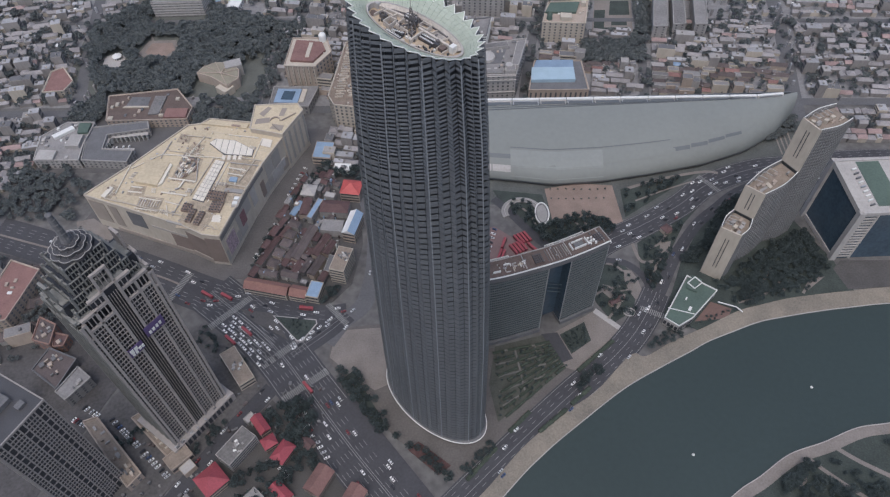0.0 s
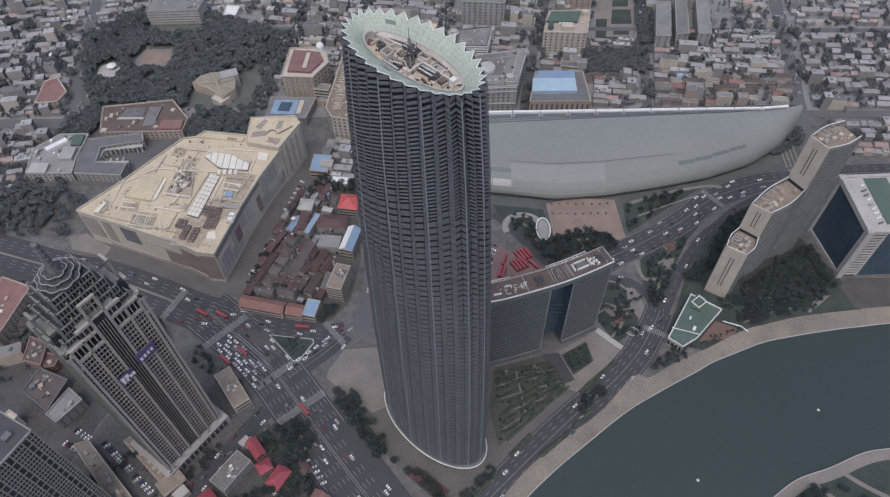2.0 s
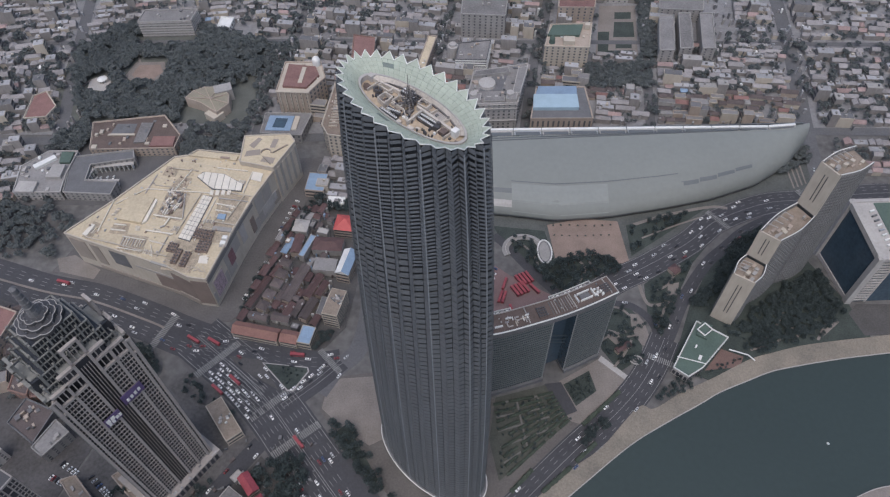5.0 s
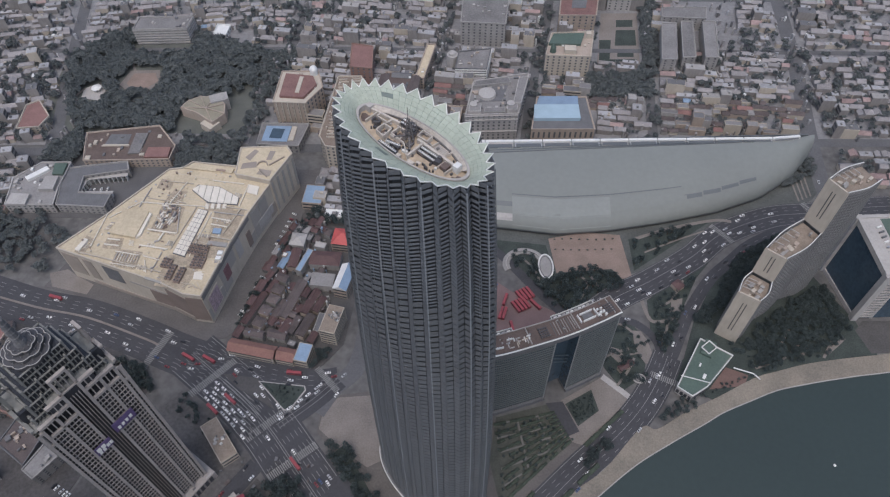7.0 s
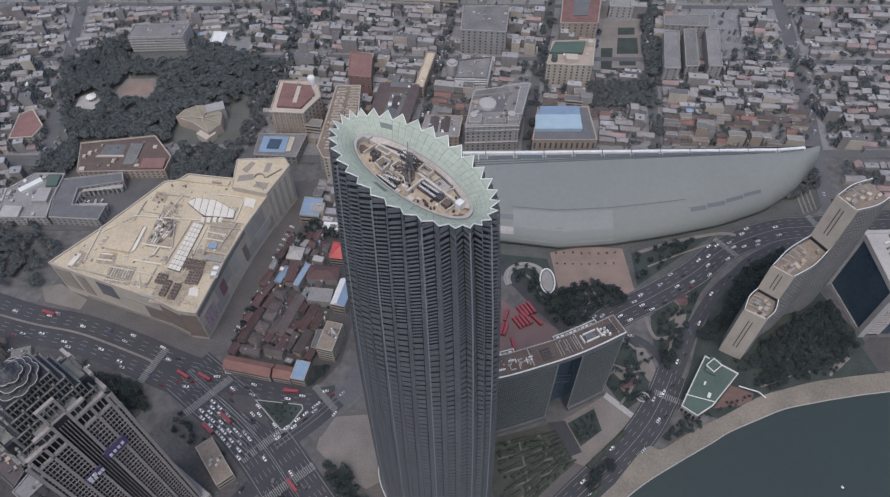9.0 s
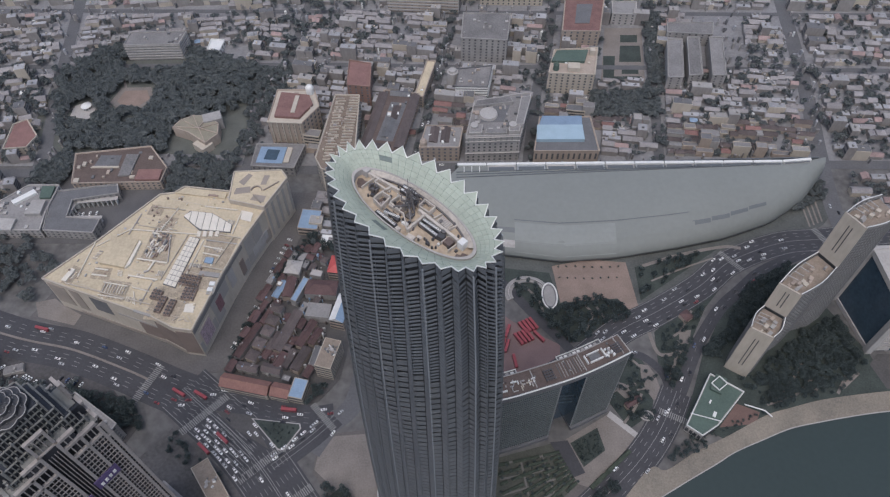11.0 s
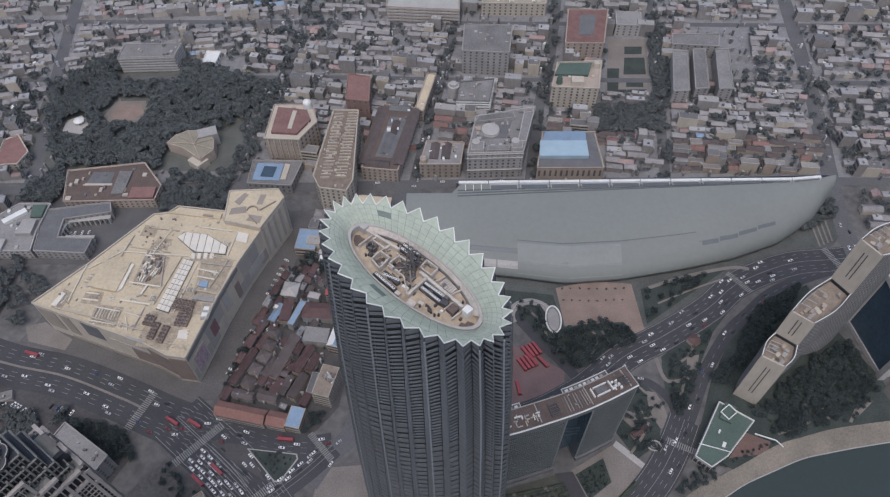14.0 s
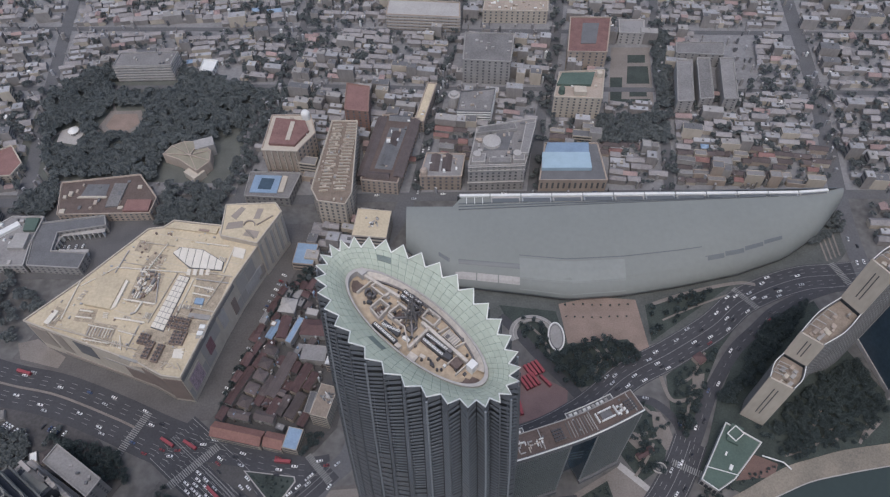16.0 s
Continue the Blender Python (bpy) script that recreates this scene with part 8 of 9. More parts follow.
BUSRED = mat("bus_red", (0.27, 0.065, 0.075), 0.45, spread=0.12)
bus = thing("bus", "red city bus with grey roof units", "bus", "red city buses", Matrix.Translation((60, 372, 0.2)))
g = Geo()
loft(g, [(-5.8, 1.15, 0.4, 2.9, 1.0), (-5.6, 1.25, 0.3, 3.05, 1.1), (5.5, 1.25, 0.3, 3.05, 1.1), (5.8, 1.18, 0.4, 2.8, 1.0)])
part("body", g, BUSRED, bus)
g = Geo()
g.box((0, 0, 0), (10.6, 2.54, 0.8), z0=1.55)
part("window_band", g, GLASS, bus)
for x in (-2.6, 2.4):
    g = Geo()
    g.box((x, 0, 0), (2.2, 1.5, 0.25), z0=3.05)
    part("roof_unit", g, BUSRED, bus)
for sx in (-3.6, 3.7):
    for sy in (-1.1, 1.1):
        part("wheel", WHEEL, None, bus, at=Matrix.Translation((sx, sy, 0.45)) @ Matrix.Scale(1.35, 4))
spots = [(60 + 2.9 * k, 375 + 1.4 * k, 122) for k in range(4)] + [(56 + 2.9 * k, 364.5 + 1.4 * k, 122) for k in range(4)] + [(43.5, 359, 72), (46.4, 358.4, 72), (47.5, 372, 72), (72.5, 367, 130), (52, 345, 100),
         (-189, 316, 150), (-206, 318, 150), (-166, 282, 140), (-178, 274, 140), (-110, 232, 132), (-120, 304, 175), (-330, 374, 165)]
for k, (x, y, a) in enumerate(spots):
    m = Matrix.Translation((x, y, 0.2 if x > 0 else 0.45)) @ Matrix.Rotation(radians(a), 4, "Z")
    if k == 0:
        bus.matrix_basis = m
    else:
        copy_thing(bus, m)
# two white mooring buoys on the river
for x, y in ((277, 232), (176, 179)):
    g = Geo()
    g.tube((x, y), 0.5, 1.1, -0.3, 0.3, 12)
    g.tube((x, y), 1.1, 0.5, 0.3, 1.0, 12)
    by = tagged(part("buoy", g, WHITE), "white mooring buoy floating on the river", "buoy", group="river buoys")
    g = Geo()
    g.bar((x, y, 0.9), (x, y, 1.8), 0.2)
    part("mast", g, DARKSTEEL, by)

# ---- named blocks of the old town ----
TOWN = "old town blocks"
DULLBRICK = mat("dull_brick", (0.24, 0.155, 0.13), 0.9, spread=0.2, rand=0.2)


# block windows paled in colour to give the low contrast of haze
HAZEGLASS = mat("hazed_glazing", (0.1, 0.1, 0.105), 0.5, spread=0.4, scale=0.1, fine=0.5, island=0.9)


def block_house(poly, h, wall_m, roof_m, label, floors=6, inset=-0.9, win=4.8, bands=None):
    """Mid-rise block on a polygon: wall, roof, parapet and a window to each bay."""
    root = thing("building", label, "building", TOWN)
    g = Geo()
    g.prism(poly, 0, h)
    part("wall", g, wall_m, root)
    g = Geo()
    g.prism(offset(poly, inset), h, h + 0.25)
    part("roof", g, roof_m, root)
    for p, q in zip(poly, poly[1:] + poly[:1]):
        e = Geo()
        e.bar((*p, h + 0.4), (*q, h + 0.4), 0.8, 1.5)
        part("parapet", e, wall_m, root)
        p, q = Vector(p), Vector(q)
        d = (q - p).normalized()
        if (d.y < -0.3 and d.x < 0.2):
            continue
        o = Vector((d.y, -d.x))
        n = max(2, int((q - p).length / win))
        if bands:
            for f in range(floors):
                c = (p + q) / 2 + o * 0.3
                w = Geo()
                w.box((c.x, c.y, 0), ((q - p).length + 0.6, 1.0, h / floors * 0.42), math.degrees(math.atan2(d.y, d.x)), z0=h * (f + 0.55) / floors)
                part("floor_band", w, bands, root)
        for k in range(n):
            c = p.lerp(q, (k + 0.5) / n) + o * 0.02
            w = Geo()
            for f in range(floors):
                w.box((c.x, c.y, 0), (1.9, 0.4, h / floors * 0.5), math.degrees(math.atan2(d.y, d.x)), z0=h * (f + 0.3) / floors)
            tagged(part("window_column", w, HAZEGLASS, root), kind="stuff")
    return root


def clutter(poly, z, n, root, mats, seed, s=(1, 4), h=(0.6, 2.2), turn=0):
    rnd = random.Random(seed)
    xs, ys = [p[0] for p in poly], [p[1] for p in poly]
    k = 0
    while k < n:
        x, y = rnd.uniform(min(xs), max(xs)), rnd.uniform(min(ys), max(ys))
        if not inside((x, y), offset(poly, -3)):
            n -= 0.2
            continue
        g = Geo()
        g.box((x, y, 0), (rnd.uniform(*s), rnd.uniform(*s), rnd.uniform(*h)), turn, z0=z)
        part("roof_unit", g, rnd.choice(mats), root)
        k += 1


wedge_p = [(-122, 537), (-115, 523), (-91, 519), (-86, 532), (-88, 622), (-112, 622)]
b = block_house(wedge_p, 30, CREAM, mat("brown_roof_gravel", (0.185, 0.148, 0.12), 0.95, spread=0.35, scale=0.2, fine=1.0), "narrow cream wedge-shaped block with cluttered roof", 7)
for k in range(22):
    y = 534 + 3.9 * k
    x0 = -118 + (y - 534) * 0.06
    g = Geo()
    g.bar((x0 + 3, y, 31), (x0 + 11 + (k % 3), y + 0.5, 31), 0.6, 2.0)
    part("roof_ridge", g, CREAM, b)
    g = Geo()
    g.bar((x0 + 16, y + 1.5, 31), (x0 + 26, y + 1.5, 31), 0.6, 2.0)
    part("roof_ridge", g, CREAM, b)
clutter(wedge_p, 30.2, 60, b, [TAN, CREAM, CREAM, MIDGREY], 71, (0.6, 3.2))
grand = [(-173, 585), (-140, 583), (-126, 606), (-133, 630), (-170, 630)]
b = block_house(grand, 30, TAN, CREAM, "grand brown hotel with dark red roof and small dome", 6)
g = Geo()
g.prism([(-167, 590), (-143, 588), (-132, 607), (-137, 620), (-165, 624)], 30.3, 33)
part("roof_storey", g, REDROOF, b)
g = Geo()
g.bar((-150, 594, 33.4), (-148, 618, 33.4), 4, 0.8)
part("roof_walk", g, CREAM, b)
g = Geo()
for k in range(6):
    a0, a1 = k * math.pi / 12, (k + 1) * math.pi / 12
    g.tube((-137, 626), 4.2 * math.cos(a0), 4.2 * math.cos(a1), 36 + 4.2 * math.sin(a0), 36 + 4.2 * math.sin(a1), 14)
g.tube((-137, 626), 4.0, 4.0, 30, 36, 12)
part("dome", g, WHITE, b, "white roof dome")
for k in range(6):
    g = Geo()
    g.box((-170 + 5.6 * k, 584.2 - 0.35 * k, 0), (1.1, 1.2, 26), -4, z0=4)
    part("pilaster", g, CREAM, b)
g = Geo()
g.bar((-173.5, 584.6, 30.6), (-139.5, 582.4, 30.6), 2.0, 1.2)
part("cornice", g, CREAM, b)
clutter(grand, 30.3, 8, b, [WHITE, TAN, DARKGREY], 72)
pool = [(-187, 546), (-146, 543), (-139, 574), (-186, 575)]
b = block_house(pool, 10, MIDGREY, GREYROOF, "low block with blue-tiled roof court", 2)
for q, m_ in (([(-183, 550), (-158, 549), (-156, 570), (-181, 571)], BLUEROOF), ([(-176, 554), (-164, 553), (-162, 566), (-174, 567)], TINTED), ([(-157, 550), (-152, 550), (-150, 569), (-155, 570)], CREAM)):
    g = Geo()
    g.prism(q, 10.3, 10.9 if m_ is BLUEROOF else 11.3)
    part("roof_court", g, m_, b)
big = [(16, 561), (67, 563), (81, 622), (25, 610)]
b = block_house(big, 33, PALEGREY, GREYROOF, "pale grand hotel block with round roof drums", 8)
for x, y, r, h in ((38, 590, 9, 3), (60, 572, 4, 6), (24, 572, 4, 5), (52, 608, 5, 3)):
    g = Geo()
    g.tube((x, y), r, r * 0.92, 33.2, 33.2 + h, 18)
    part("roof_drum", g, PALEGREY, b)
g = Geo()
g.prism([(66, 585), (74, 590), (78, 612), (70, 610)], 33.3, 34)
part("roof_patch", g, BLUEROOF, b)
for q, z0, z1, m_ in (([(62, 572), (70, 572), (80, 612), (70, 610)], 33.2, 38.5, PALEGREY), ([(24, 599), (62, 605), (60, 613), (27, 607)], 33.2, 37, MIDGREY), ([(19, 563), (31, 563.5), (32, 574), (20, 573)], 33.2, 36.5, PALEGREY), ([(56, 564.5), (66, 564.5), (68, 576), (57, 576)], 33.2, 37.5, PALEGREY), ([(34, 564), (54, 564), (55, 570), (35, 570)], 33.2, 35, MIDGREY)):
    g = Geo()
    g.prism(q, z0, z1)
    part("roof_storey", g, m_, b)
    g = Geo()
    g.prism(offset(q, -0.8), z1, z1 + 0.2)
    part("roof_deck", g, GREYROOF, b)
for z in (11.5, 27.0, 32.2):
    g = Geo()
    g.bar((15.6, 560.4, z), (67.2, 562.4, z), 1.4, 0.7)
    part("cornice", g, PALEGREY, b)
clutter(big, 33.3, 46, b, [PALEGREY, MIDGREY, DARKGREY, TAN], 73, (1, 5))
g = Geo()
g.prism([(30, 580), (52, 581), (60, 606), (36, 602)], 33.3, 33.7)
part("roof_court", g, DARKGREY, b)
for k in range(7):
    g = Geo()
    g.box((22 + 7 * k, 563, 0), (1.0, 1.2, 33), z0=0)
    part("pilaster", g, PALEGREY, b)
theatre = [(81, 560), (143, 560), (140, 607), (90, 607)]
b = block_house(theatre, 15, TAN, DARKGREY, "theatre with tall arches and pale blue sheet roof", 1)
for q, h, m_ in (([(84, 572), (130, 572), (130, 592), (86, 592)], 4.0, mat("pale_blue_sheet", (0.31, 0.41, 0.48), 0.6, spread=0.12, scale=0.1)), ([(88, 593), (130, 593), (131, 606), (92, 606)], 2.4, BLUEROOF)):
    g = Geo()
    g.prism(q, 15.2, 15.2 + h)
    part("sheet_roof", g, m_, b)
beige = [(102, 660), (149, 657), (157, 700), (111, 697)]
b = block_house(beige, 26, CREAM, TAN, "beige office block with green turret and pale cornice", 7, win=5.5)
g = Geo()
g.prism([(106, 676), (140, 675), (146, 694), (113, 693)], 26.3, 29)
part("roof_storey", g, GREENROOF, b)
g = Geo()
g.tube((110, 666), 3.4, 2.8, 26, 32, 10)
g.tube((110, 666), 3.2, 0.3, 32, 36, 10)
part("turret", g, GREENROOF, b)
for x, y, su, sw, h_ in ((128, 666, 12, 9, 5), (150, 690, 5, 5, 6)):
    g = Geo()
    g.box((x, y, 0), (su, sw, h_), -4, z0=26.2)
    part("roof_house", g, CREAM, b)
clutter(beige, 26.2, 8, b, [CREAM, WHITE, TAN], 74)
redb = [(123, 732), (164, 731), (176, 790), (132, 791)]
b = block_house(redb, 24, TAN, REDROOF, "courtyard block with red roofs", 6, win=6)
g = Geo()
g.prism([(138, 745), (154, 745), (162, 780), (144, 780)], 24.3, 24.9)
part("courtyard", g, DARKGREY, b)
greyb = [(13, 712), (62, 708), (68, 754), (16, 756)]
b = block_house(greyb, 30, MIDGREY, GREYROOF, "grey slab block with long flat roof", 8, win=6)
clutter(greyb, 30.2, 10, b, [MIDGREY, PALEGREY], 75)
barb = [(-71, 803), (11, 797), (11, 824), (-69, 830)]
block_house(barb, 20, TAN, PALEGREY, "long white banded office block", 5, win=8, bands=PALEGREY)
white2 = [(-350, 714), (-291, 716), (-288, 738), (-348, 736)]
b = block_house(white2, 20, MIDGREY, GREYROOF, "pale slab beside the park with white floor bands", 6, win=8, bands=PALEGREY)
clutter(white2, 20.2, 8, b, [PALEGREY, DARKGREY], 78)
wroof = [(-266, 725), (-252, 723), (-250, 741), (-265, 743)]
block_house(wroof, 6, WHITE, WHITE, "small hall with bright white roof", 1)
brick = [(-102, 640), (-79, 637), (-80, 673), (-103, 678)]
block_house(brick, 28, DULLBRICK, REDROOF, "dull red brick block", 8)
court = [(-82, 560), (-48, 556), (-30, 640), (-66, 646)]
b = block_house(court, 16, TAN, ROOFBROWN, "brown perimeter block with pale cornice", 4)
g = Geo()
g.prism([(-70, 574), (-54, 572), (-42, 626), (-58, 628)], 16.3, 16.6)
part("court_roof", g, DARKGREY, b)
for x, y, w_, d_, t, m_ in ((-73.5, 602, 9, 78, 11, TILEROOF), (-41, 600, 9, 76, 11, TILEROOF), (-66, 565, 8, 20, 97, TILEROOF), (-49, 640, 8, 20, 97, DARKGREY), (-59, 590, 8, 26, 11, DARKGREY), (-53, 612, 7, 18, 11, TILEROOF)):
    g = Geo()
    roof_faces(g, w_, d_, 0, "gable", 0.6)
    part("pitched_roof", g, m_, b, at=Matrix.Translation((x, y, 16.7)) @ Matrix.Rotation(radians(-t), 4, "Z"))
clutter(court, 16.4, 14, b, [DARKGREY, WHITE, TAN], 76)
front_b = [(-28, 562), (10, 562), (14, 590), (-22, 592)]
b = block_house(front_b, 18, TAN, GREYROOF, "brown corner block with dark roofs", 4)
g = Geo()
g.tube((-24, 566), 3.6, 3.4, 18.2, 22, 12)
for k in range(5):
    a0, a1 = k * math.pi / 10, (k + 1) * math.pi / 10
    g.tube((-24, 566), 3.6 * math.cos(a0), 3.6 * math.cos(a1), 22 + 3.6 * math.sin(a0), 22 + 3.6 * math.sin(a1), 12)
part("cupola", g, TAN, b, "small tan corner cupola")
for x, y, w_, d_ in ((-14, 579, 8, 20), (-3, 579, 8, 20)):
    g = Geo()
    roof_faces(g, w_, d_, 0, "gable", 0.55)
    part("pitched_roof", g, TILEROOF, b, at=Matrix.Translation((x, y, 18.4)) @ Matrix.Rotation(radians(-6), 4, "Z"))
clutter(front_b, 18.2, 12, b, [DARKGREY, WHITE, TAN], 77)
flats = [[(227, 665), (243, 665), (254, 728), (238, 728)], [(250, 668), (264, 669), (273, 731), (260, 731)], [(274, 668), (288, 668), (298, 731), (284, 731)], [(240, 740), (289, 736), (294, 757), (243, 757)]]
for q in flats:
    block_house(q, 16, MIDGREY, GREYROOF, "grey slab of flats in a parallel row", 5, win=7.0)
whiteb = [(7, 651), (40, 650), (46, 684), (11, 679)]
b = block_house(whiteb, 16, DARKGREY, GREYROOF, "dark block with white horizontal bands", 5, win=8, bands=WHITE)
clutter(whiteb, 16.2, 8, b, [PALEGREY, TAN], 79)
g = Geo()
g.tube((4, 674), 6, 6, 0, 17, 16)
g.tube((4, 674), 4.2, 3.8, 17, 19.5, 14)
part("drum", g, PALEGREY, b, "pale round corner drum")
strip_b = [(-35, 640), (-26, 638), (-14, 694), (-23, 695)]
b = block_house(strip_b, 14, TAN, CREAMROOF, "narrow tan street block", 4)
clutter(strip_b, 14.2, 12, b, [WHITE, DARKGREY, CREAM], 80, (1, 3))
pinkb = [(37, 815), (110, 813), (112, 834), (40, 836)]
b = block_house(pinkb, 16, CREAM, TAN, "long pinkish-roofed commercial block", 4, win=6)
clutter(pinkb, 16.2, 24, b, [CREAM, TAN, WHITE], 81)
rightb = [(185, 777), (212, 775), (216, 799), (188, 800)]
block_house(rightb, 14, PALEGREY, GREYROOF, "pale flat-roofed block beside the gardens", 4, win=6)
# blocks behind the mall
cblock = [(-350, 524), (-268, 526), (-266, 544), (-288, 572), (-358, 562)]
b = block_house(cblock, 10, TAN, ROOFBROWN, "tan perimeter block with courtyard and red end roof", 3)
for q, z0, z1, m_ in (([(-292, 527), (-269, 527), (-269, 540), (-291, 540)], 10.3, 12.5, REDROOF), ([(-336, 545), (-313, 545), (-313, 560), (-333, 560)], 10.3, 10.5, DARKGREY), ([(-338, 543), (-311, 543), (-311, 545), (-336, 545)], 10.3, 11.6, CREAM), ([(-309, 532), (-298, 533), (-296, 560), (-308, 560)], 10.3, 12, GREYROOF)):
    g = Geo()
    g.prism(q, z0, z1)
    part("roof_wing", g, m_, b)
clutter(cblock, 10.3, 16, b, [CREAM, TAN, DARKGREY], 82, (1.5, 5))
hallb = [(-358, 469), (-313, 466), (-311, 482), (-342, 484), (-343, 504), (-303, 512), (-307, 523), (-364, 514)]
block_house(hallb, 10, MIDGREY, DARKGREY, "dark-roofed block round an open court", 3)
gal = thing("gallery", "white columned gallery round a court", "building", TOWN)
for p, q in (((-344, 487), (-342, 504)), ((-342, 504), (-304, 509)), ((-338, 486), (-312, 486))):
    g = Geo()
    g.bar((*p, 7), (*q, 7), 4.0, 0.6)
    part("canopy", g, PALEGREY, gal)
    L = (Vector(q) - Vector(p)).length
    for k in range(int(L / 4)):
        e = Vector(p).lerp(Vector(q), (k + 0.5) / int(L / 4))
        g = Geo()
        g.box((e.x, e.y, 0), (0.6, 4.4, 7), math.degrees(math.atan2(q[1] - p[1], q[0] - p[0])), z0=0.1)
        part("column", g, WHITE, gal)
bcomp = [(-404, 468), (-360, 468), (-362, 490), (-360, 521), (-388, 521), (-408, 501)]
b = block_house(bcomp, 11, PALEGREY, GREYROOF, "rambling grey block with white stair windows", 3)
for q, z1, m_ in (([(-402, 466.5), (-384, 466.5), (-384, 479), (-401, 480)], 14, PALEGREY), ([(-396, 500), (-380, 514), (-376, 510), (-392, 496)], 14, WHITE), ([(-378, 484), (-364, 484), (-364, 500), (-376, 500)], 15, MIDGREY), ([(-372, 504), (-362, 504), (-362, 518), (-374, 518)], 13.5, GREENROOF)):
    g = Geo()
    g.prism(q, 11.2, z1)
    part("roof_wing", g, m_, b)
clutter(bcomp, 11.2, 22, b, [WHITE, PALEGREY, DARKGREY], 83, (1, 4))
greyslab = [(-243.6, 273), (-237.4, 285), (-274.7, 309.2), (-280.6, 296.9)]
b = block_house(greyslab, 20, MIDGREY, GREYROOF, "long grey flat-roofed block behind the stone tower", 5)
clutter(greyslab, 20.2, 8, b, [MIDGREY, DARKGREY], 86, (1, 3))
tanblock = [(-263.9, 268), (-251.9, 272), (-284.3, 296), (-294, 290)]
b = block_house(tanblock, 25, CREAM, TERRACE, "cream stepped block with plant on its roof", 6)
clutter(tanblock, 25.2, 18, b, [CREAM, TAN, WHITE, DARKGREY], 87, (1, 4), (0.8, 3.5))
WEST = [
    ([(-317.4, 264), (-318.7, 282.8), (-334, 289.6), (-332.8, 268.3)], 12, DULLBRICK, TILEROOF, "dull red brick block with dark roof", 3),
    ([(-308, 265), (-307, 274), (-320, 277), (-316, 264)], 9, DULLBRICK, DULLRED, "small brick block with red roof", 2),
    ([(-301.2, 227.4), (-293.7, 253), (-318.4, 262.8), (-325.3, 243.4)], 9, DARKGREY, TILEROOF, "dark rambling block with patched roofs", 2),
    ([(-289.1, 216.9), (-275.6, 235.1), (-288.4, 244.5), (-298.9, 223.4)], 12, MIDGREY, GREYROOF, "long grey flat-roofed block", 4),
    ([(-330.3, 202.3), (-318.4, 221.2), (-326.1, 225.8), (-334.7, 213.5)], 14, PALEGREY, CREAMROOF, "pale framed block with sandy roof", 4),
    ([(-225.9, 152.3), (-218.6, 162.3), (-263.1, 204.8), (-272.6, 201.1)], 8, TAN, TERRACE, "low sandy terrace building beside the car park", 2),
    ([(-196.6, 168.5), (-191.3, 178.1), (-233.3, 209.2), (-238.3, 205.2)], 5, TAN, TERRACE, "row of low sandy kiosks at the foot of the tower", 1),
]
west_polys = []
for k, (q, h_, w_m, r_m, lab, fl) in enumerate(WEST):
    b = block_house(q, h_, w_m, r_m, lab, fl)
    clutter(q, h_ + 0.2, (8, 4, 22, 8, 8, 40, 26)[k], b, [TAN, CREAM, DARKGREY, MIDGREY, TERRACE] if k > 4 else [DARKGREY, MIDGREY, TAN], 90 + k, (1, 4), (0.6, 2.4), 45)
    west_polys.append(q)
longred = [(-388, 278), (-360, 286), (-350, 336), (-378, 346)]
b = block_house(longred, 14, TAN, REDROOF, "long building with dull red roof and pale parapet", 4)
clutter(longred, 14.2, 10, b, [CREAM, WHITE, TAN], 85)
redh = [(-432, 570), (-410, 572), (-405, 588), (-423, 611), (-434, 604)]
b = block_house(redh, 9, CREAM, REDROOF, "red-roofed house with pale eaves by the park", 3)
# round temple-like hall and paved clearings in the park
clear = Geo()
clear.prism([(-353, 646), (-343, 637), (-319, 637), (-308, 652), (-316, 670), (-347, 669)], -0.1, 0.3)
tagged(part("park_clearing", clear, PAVING), "pale ring path round the park clearing", "pavement", kind="structure")
clear = Geo()
clear.prism([(-346, 648), (-340, 641), (-321, 641), (-313, 652), (-319, 665), (-342, 664)], -0.1, 0.36)
tagged(part("park_clearing", clear, BRICKPAVE), "pinkish paved clearing among the park trees", "pavement", kind="structure")
clear = Geo()
clear.prism([(-388, 625), (-364, 620), (-366, 639), (-376, 648), (-389, 640)], -0.1, 0.3)
tagged(part("park_clearing", clear, PALEGREY), "pale paved clearing among the park trees", "pavement", kind="structure")
pav = thing("pavilion", "white pavilion in the park clearing", "pavilion")
g = Geo()
for k in range(8):
    a = k * math.pi / 4
    g.bar((-374 + 4 * math.cos(a), 637 + 4 * math.sin(a), 0.2), (-374 + 4 * math.cos(a), 637 + 4 * math.sin(a), 4), 0.5)
part("colonnade", g, WHITE, pav)
g = Geo()
g.tube((-374, 637), 5.4, 0.4, 4, 6.6, 12)
part("roof", g, WHITE, pav)
fan = thing("building", "fan-shaped tan assembly hall beside the park", "building", TOWN)
fp = [(-256, 590), (-236, 575), (-226, 588), (-228, 602), (-240, 614), (-256, 614), (-267, 608), (-273, 597)]
g = Geo()
g.prism(fp, 0, 12)
part("wall", g, TAN, fan)
g = Geo()
g.prism(offset(fp, -1), 12, 12.4)
part("roof", g, mat("hall_tan_roof", (0.24, 0.22, 0.17), 0.9, spread=0.25), fan)
for q in fp[1:]:
    g = Geo()
    g.bar((-246, 594, 13.6), (q[0] * 0.97 - 246 * 0.03, q[1] * 0.97 + 594 * 0.03, 12.5), 0.7, 0.9)
    part("roof_rib", g, TAN, fan)
g = Geo()
g.prism([(-250, 578), (-238, 569), (-230, 579), (-242, 588)], 0, 8)
part("entrance_wing", g, CREAM, fan)
g = Geo()
g.box((-236, 610, 0), (18, 12, 14), 20, z0=0)
part("stage_house", g, MIDGREY, fan)

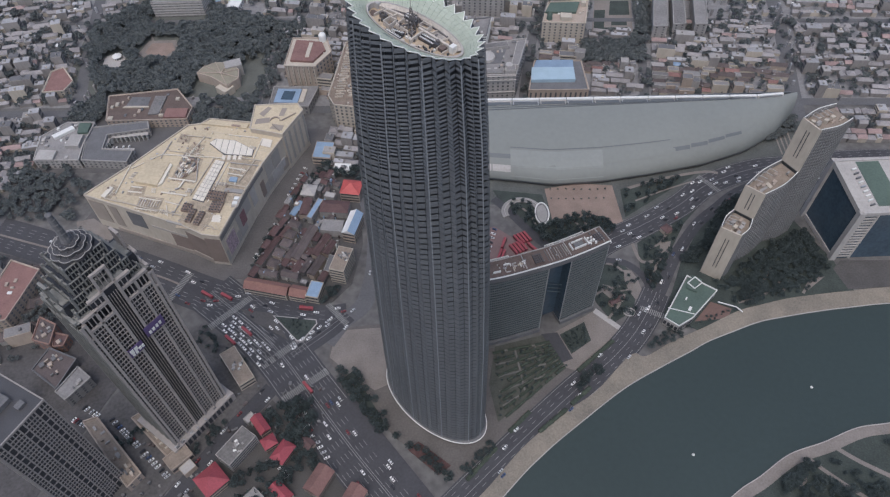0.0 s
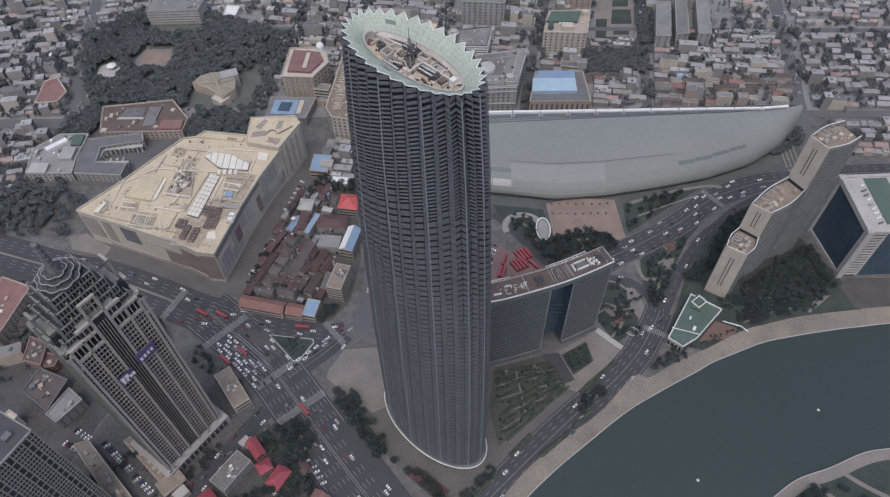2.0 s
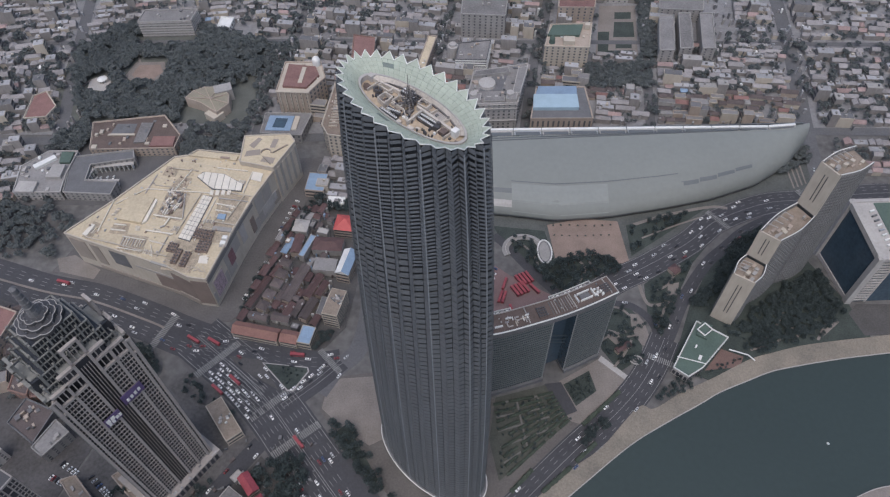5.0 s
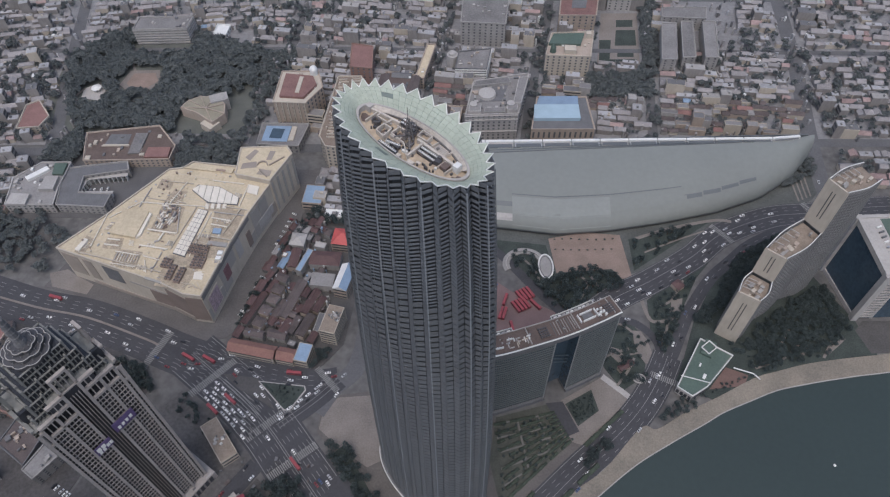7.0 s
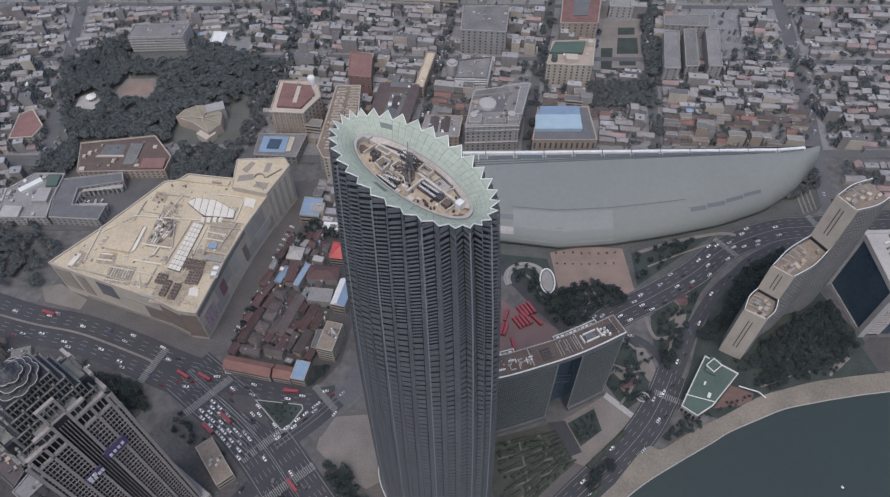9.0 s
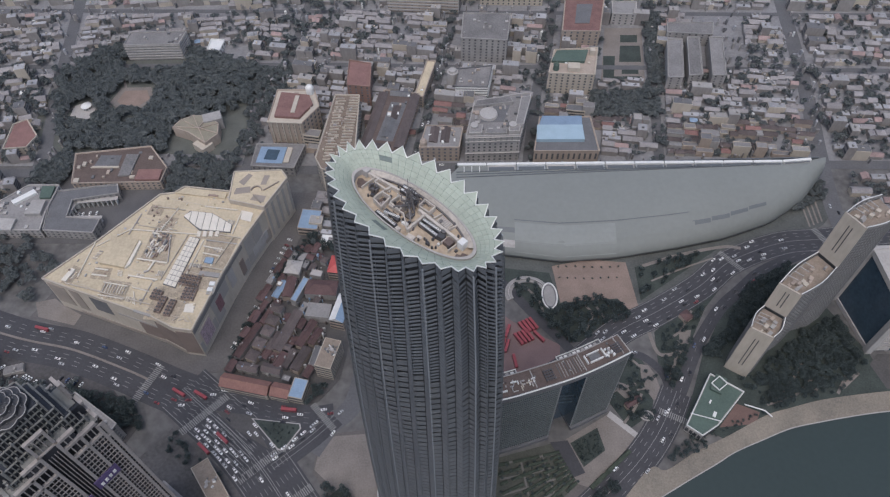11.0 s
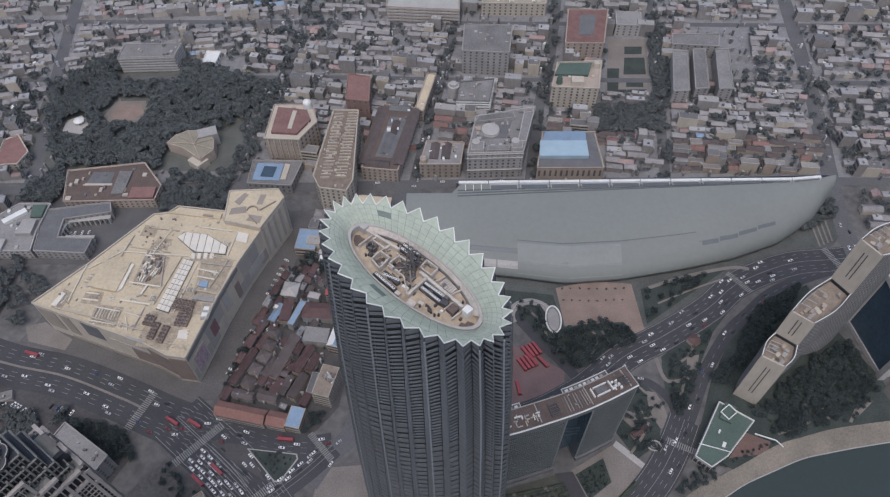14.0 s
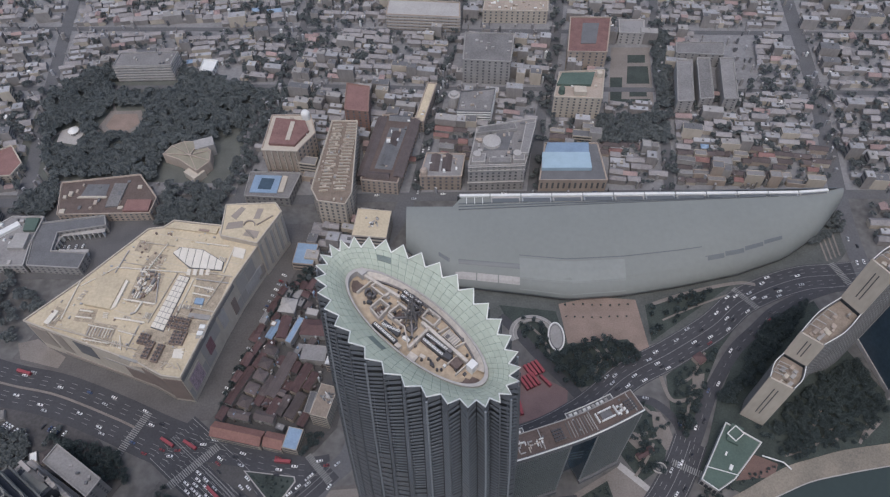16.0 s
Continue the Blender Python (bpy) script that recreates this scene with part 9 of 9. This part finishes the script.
# ---- the crowd of smaller houses ----
reserved = [offset(q, 2) for q in (wedge_p, grand, pool, big, theatre, beige, redb, greyb, barb, white2, wroof, brick, court, front_b, fp, whiteb, strip_b, pinkb, rightb, cblock, hallb, bcomp, redh, longred, *west_polys, greyslab, tanblock, *flats)]
reserved += [[(-422, 690), (-396, 605), (-374, 575), (-205, 570), (-200, 705), (-262, 724), (-365, 740)], [(160, 676), (212, 676), (222, 772), (176, 772)], [(144, 620), (218, 620), (222, 660), (144, 660)], [(-399, 530), (-366, 528), (-356, 545), (-373, 578)]]
random.seed(90)
WORDS = {TILEROOF: "dark tiled", REDROOF: "dull red", GREYROOF: "grey flat", BLUEROOF: "blue sheet", CREAMROOF: "sandy flat", WHITE: "white flat", DARKGREY: "dark flat", MIDGREY: "pale grey flat"}


def clear_of_roads(x, y, r):
    for ln, w, rd, z in road_lines.values():
        for p in ln[::2]:
            if (p[0] - x) ** 2 + (p[1] - y) ** 2 < (w / 2 + r + 1.5) ** 2:
                return False
        for p, q in zip(ln, ln[1:]):
            if abs(p[0] - q[0]) + abs(p[1] - q[1]) < 8:
                continue
            P, Q = Vector(p), Vector(q)
            t = max(0, min(1, (Vector((x, y)) - P).dot(Q - P) / (Q - P).length_squared))
            if (P.lerp(Q, t) - Vector((x, y))).length < w / 2 + r + 1:
                return False
    return True


count = 0
woods = Geo()


def fill(x0, x1, y0, y1, tall, turn, dens, step=8.6, near=0):
    """Rows of terraced houses along the lanes, with yards of trees and taller blocks among them."""
    global count
    y = y0
    while y < y1:
        x = x0 + 0.16 * (y - 556) * (y > 556)
        depth = random.uniform(5.5, step - 1.2)
        lift = random.uniform(-0.8, 0.8)
        while x < x1 + 0.16 * max(0, y - 556):
            w, d = random.choice((random.uniform(5, 9), random.uniform(8, 19))), depth * random.uniform(0.85, 1.1)
            cx, cy = x + w / 2, y + lift + (x - x0) * math.tan(radians(turn)) * 0.25
            x += w + random.choice((0.2, 0.5, 2.0))
            if any(inside((cx, cy), q) for q in reserved) or not clear_of_roads(cx, cy, max(d / 2, 3)):
                continue
            if random.random() > dens:
                wood([(cx - w / 2, cy - d / 2), (cx + w / 2, cy - d / 2), (cx + w / 2, cy + d / 2), (cx - w / 2, cy + d / 2)], random.choice((1, 2, 2, 3)), 0.7, 1.25, SMALLCROWNS)
                continue
            r = random.random()
            if r < tall:
                w, d, h, m_, fl = w + 3, d + 2, random.uniform(9, 17), random.choice([GREYROOF, GREYROOF, DARKGREY, MIDGREY]), random.choice((3, 4))
                kind, lab = "flat", "mid-rise old town block with %s roof"
            else:
                h, fl = random.uniform(3.5, 6.5), 0
                m_ = random.choice([TILEROOF] * 13 + [REDROOF] * 2 + [GREYROOF] * 5 + [BLUEROOF, WHITE] * (random.random() < 0.12))
                kind = "flat" if m_ in (GREYROOF, WHITE, DARKGREY, MIDGREY) else random.choice(("gable", "gable", "hip"))
                lab = "low old town house with %s roof"
            house(cx, cy, w, d, h, turn + random.uniform(-2.5, 2.5), random.choice([TAN, MIDGREY, MIDGREY, TAN, CREAM]), m_, lab % WORDS[m_], kind, floors=fl, group=TOWN, joined=not (cy < near and count < 170))
            count += cy < near
        y += step


fill(-122, -58, 462, 540, 0.12, -9, 0.75, 9)
fill(-205, -40, 562, 700, 0.16, -9, 0.8, near=610)
fill(-28, 66, 596, 700, 0.25, -9, 0.82, near=640)
fill(-190, 4, 710, 800, 0.14, -8, 0.72)
fill(10, 230, 706, 800, 0.25, -8, 0.75, 9)
fill(86, 200, 610, 700, 0.12, -8, 0.75, near=640)
fill(210, 345, 562, 700, 0.08, -7, 0.74, near=612)
fill(146, 198, 562, 618, 0.06, -8, 0.85)
fill(-248, -188, 712, 800, 0.1, -8, 0.7)
fill(300, 560, 700, 800, 0.15, -6, 0.62, 9.5)
fill(372, 560, 500, 695, 0.12, -4, 0.62, 9.5)
fill(-230, 520, 812, 880, 0.2, -6, 0.65, 9.5)
fill(-600, -240, 730, 880, 0.08, 10, 0.68, 9.5)
fill(-580, -410, 440, 730, 0.06, 12, 0.66, 9.5)
fill(-560, -345, 240, 360, 0.1, 18, 0.55, 10)
fill(-350, -290, 292, 330, 0.12, 20, 0.35, 10, near=400)
fill(-470, -410, 400, 560, 0.1, 8, 0.5, 9.5)
tagged(part("town_trees", woods, HAZELEAF), "trees in the yards of the old town, paled for haze", "trees", kind="stuff")
# small tanks, huts and stair heads on and between the far houses
for _ in range(1700):
    x, y = random.uniform(-560, 420), random.uniform(556, 880)
    if any(inside((x, y), q) for q in reserved):
        continue
    far_town.box((x, y, 0), (random.uniform(0.8, 3.5), random.uniform(0.8, 2.6), random.uniform(3, 9)), random.uniform(0, 90), random.choice((0, 1, 1, 3, 3, 5, 5, 9, 9, 8 if random.random() < 0.25 else 5)), z0=0)
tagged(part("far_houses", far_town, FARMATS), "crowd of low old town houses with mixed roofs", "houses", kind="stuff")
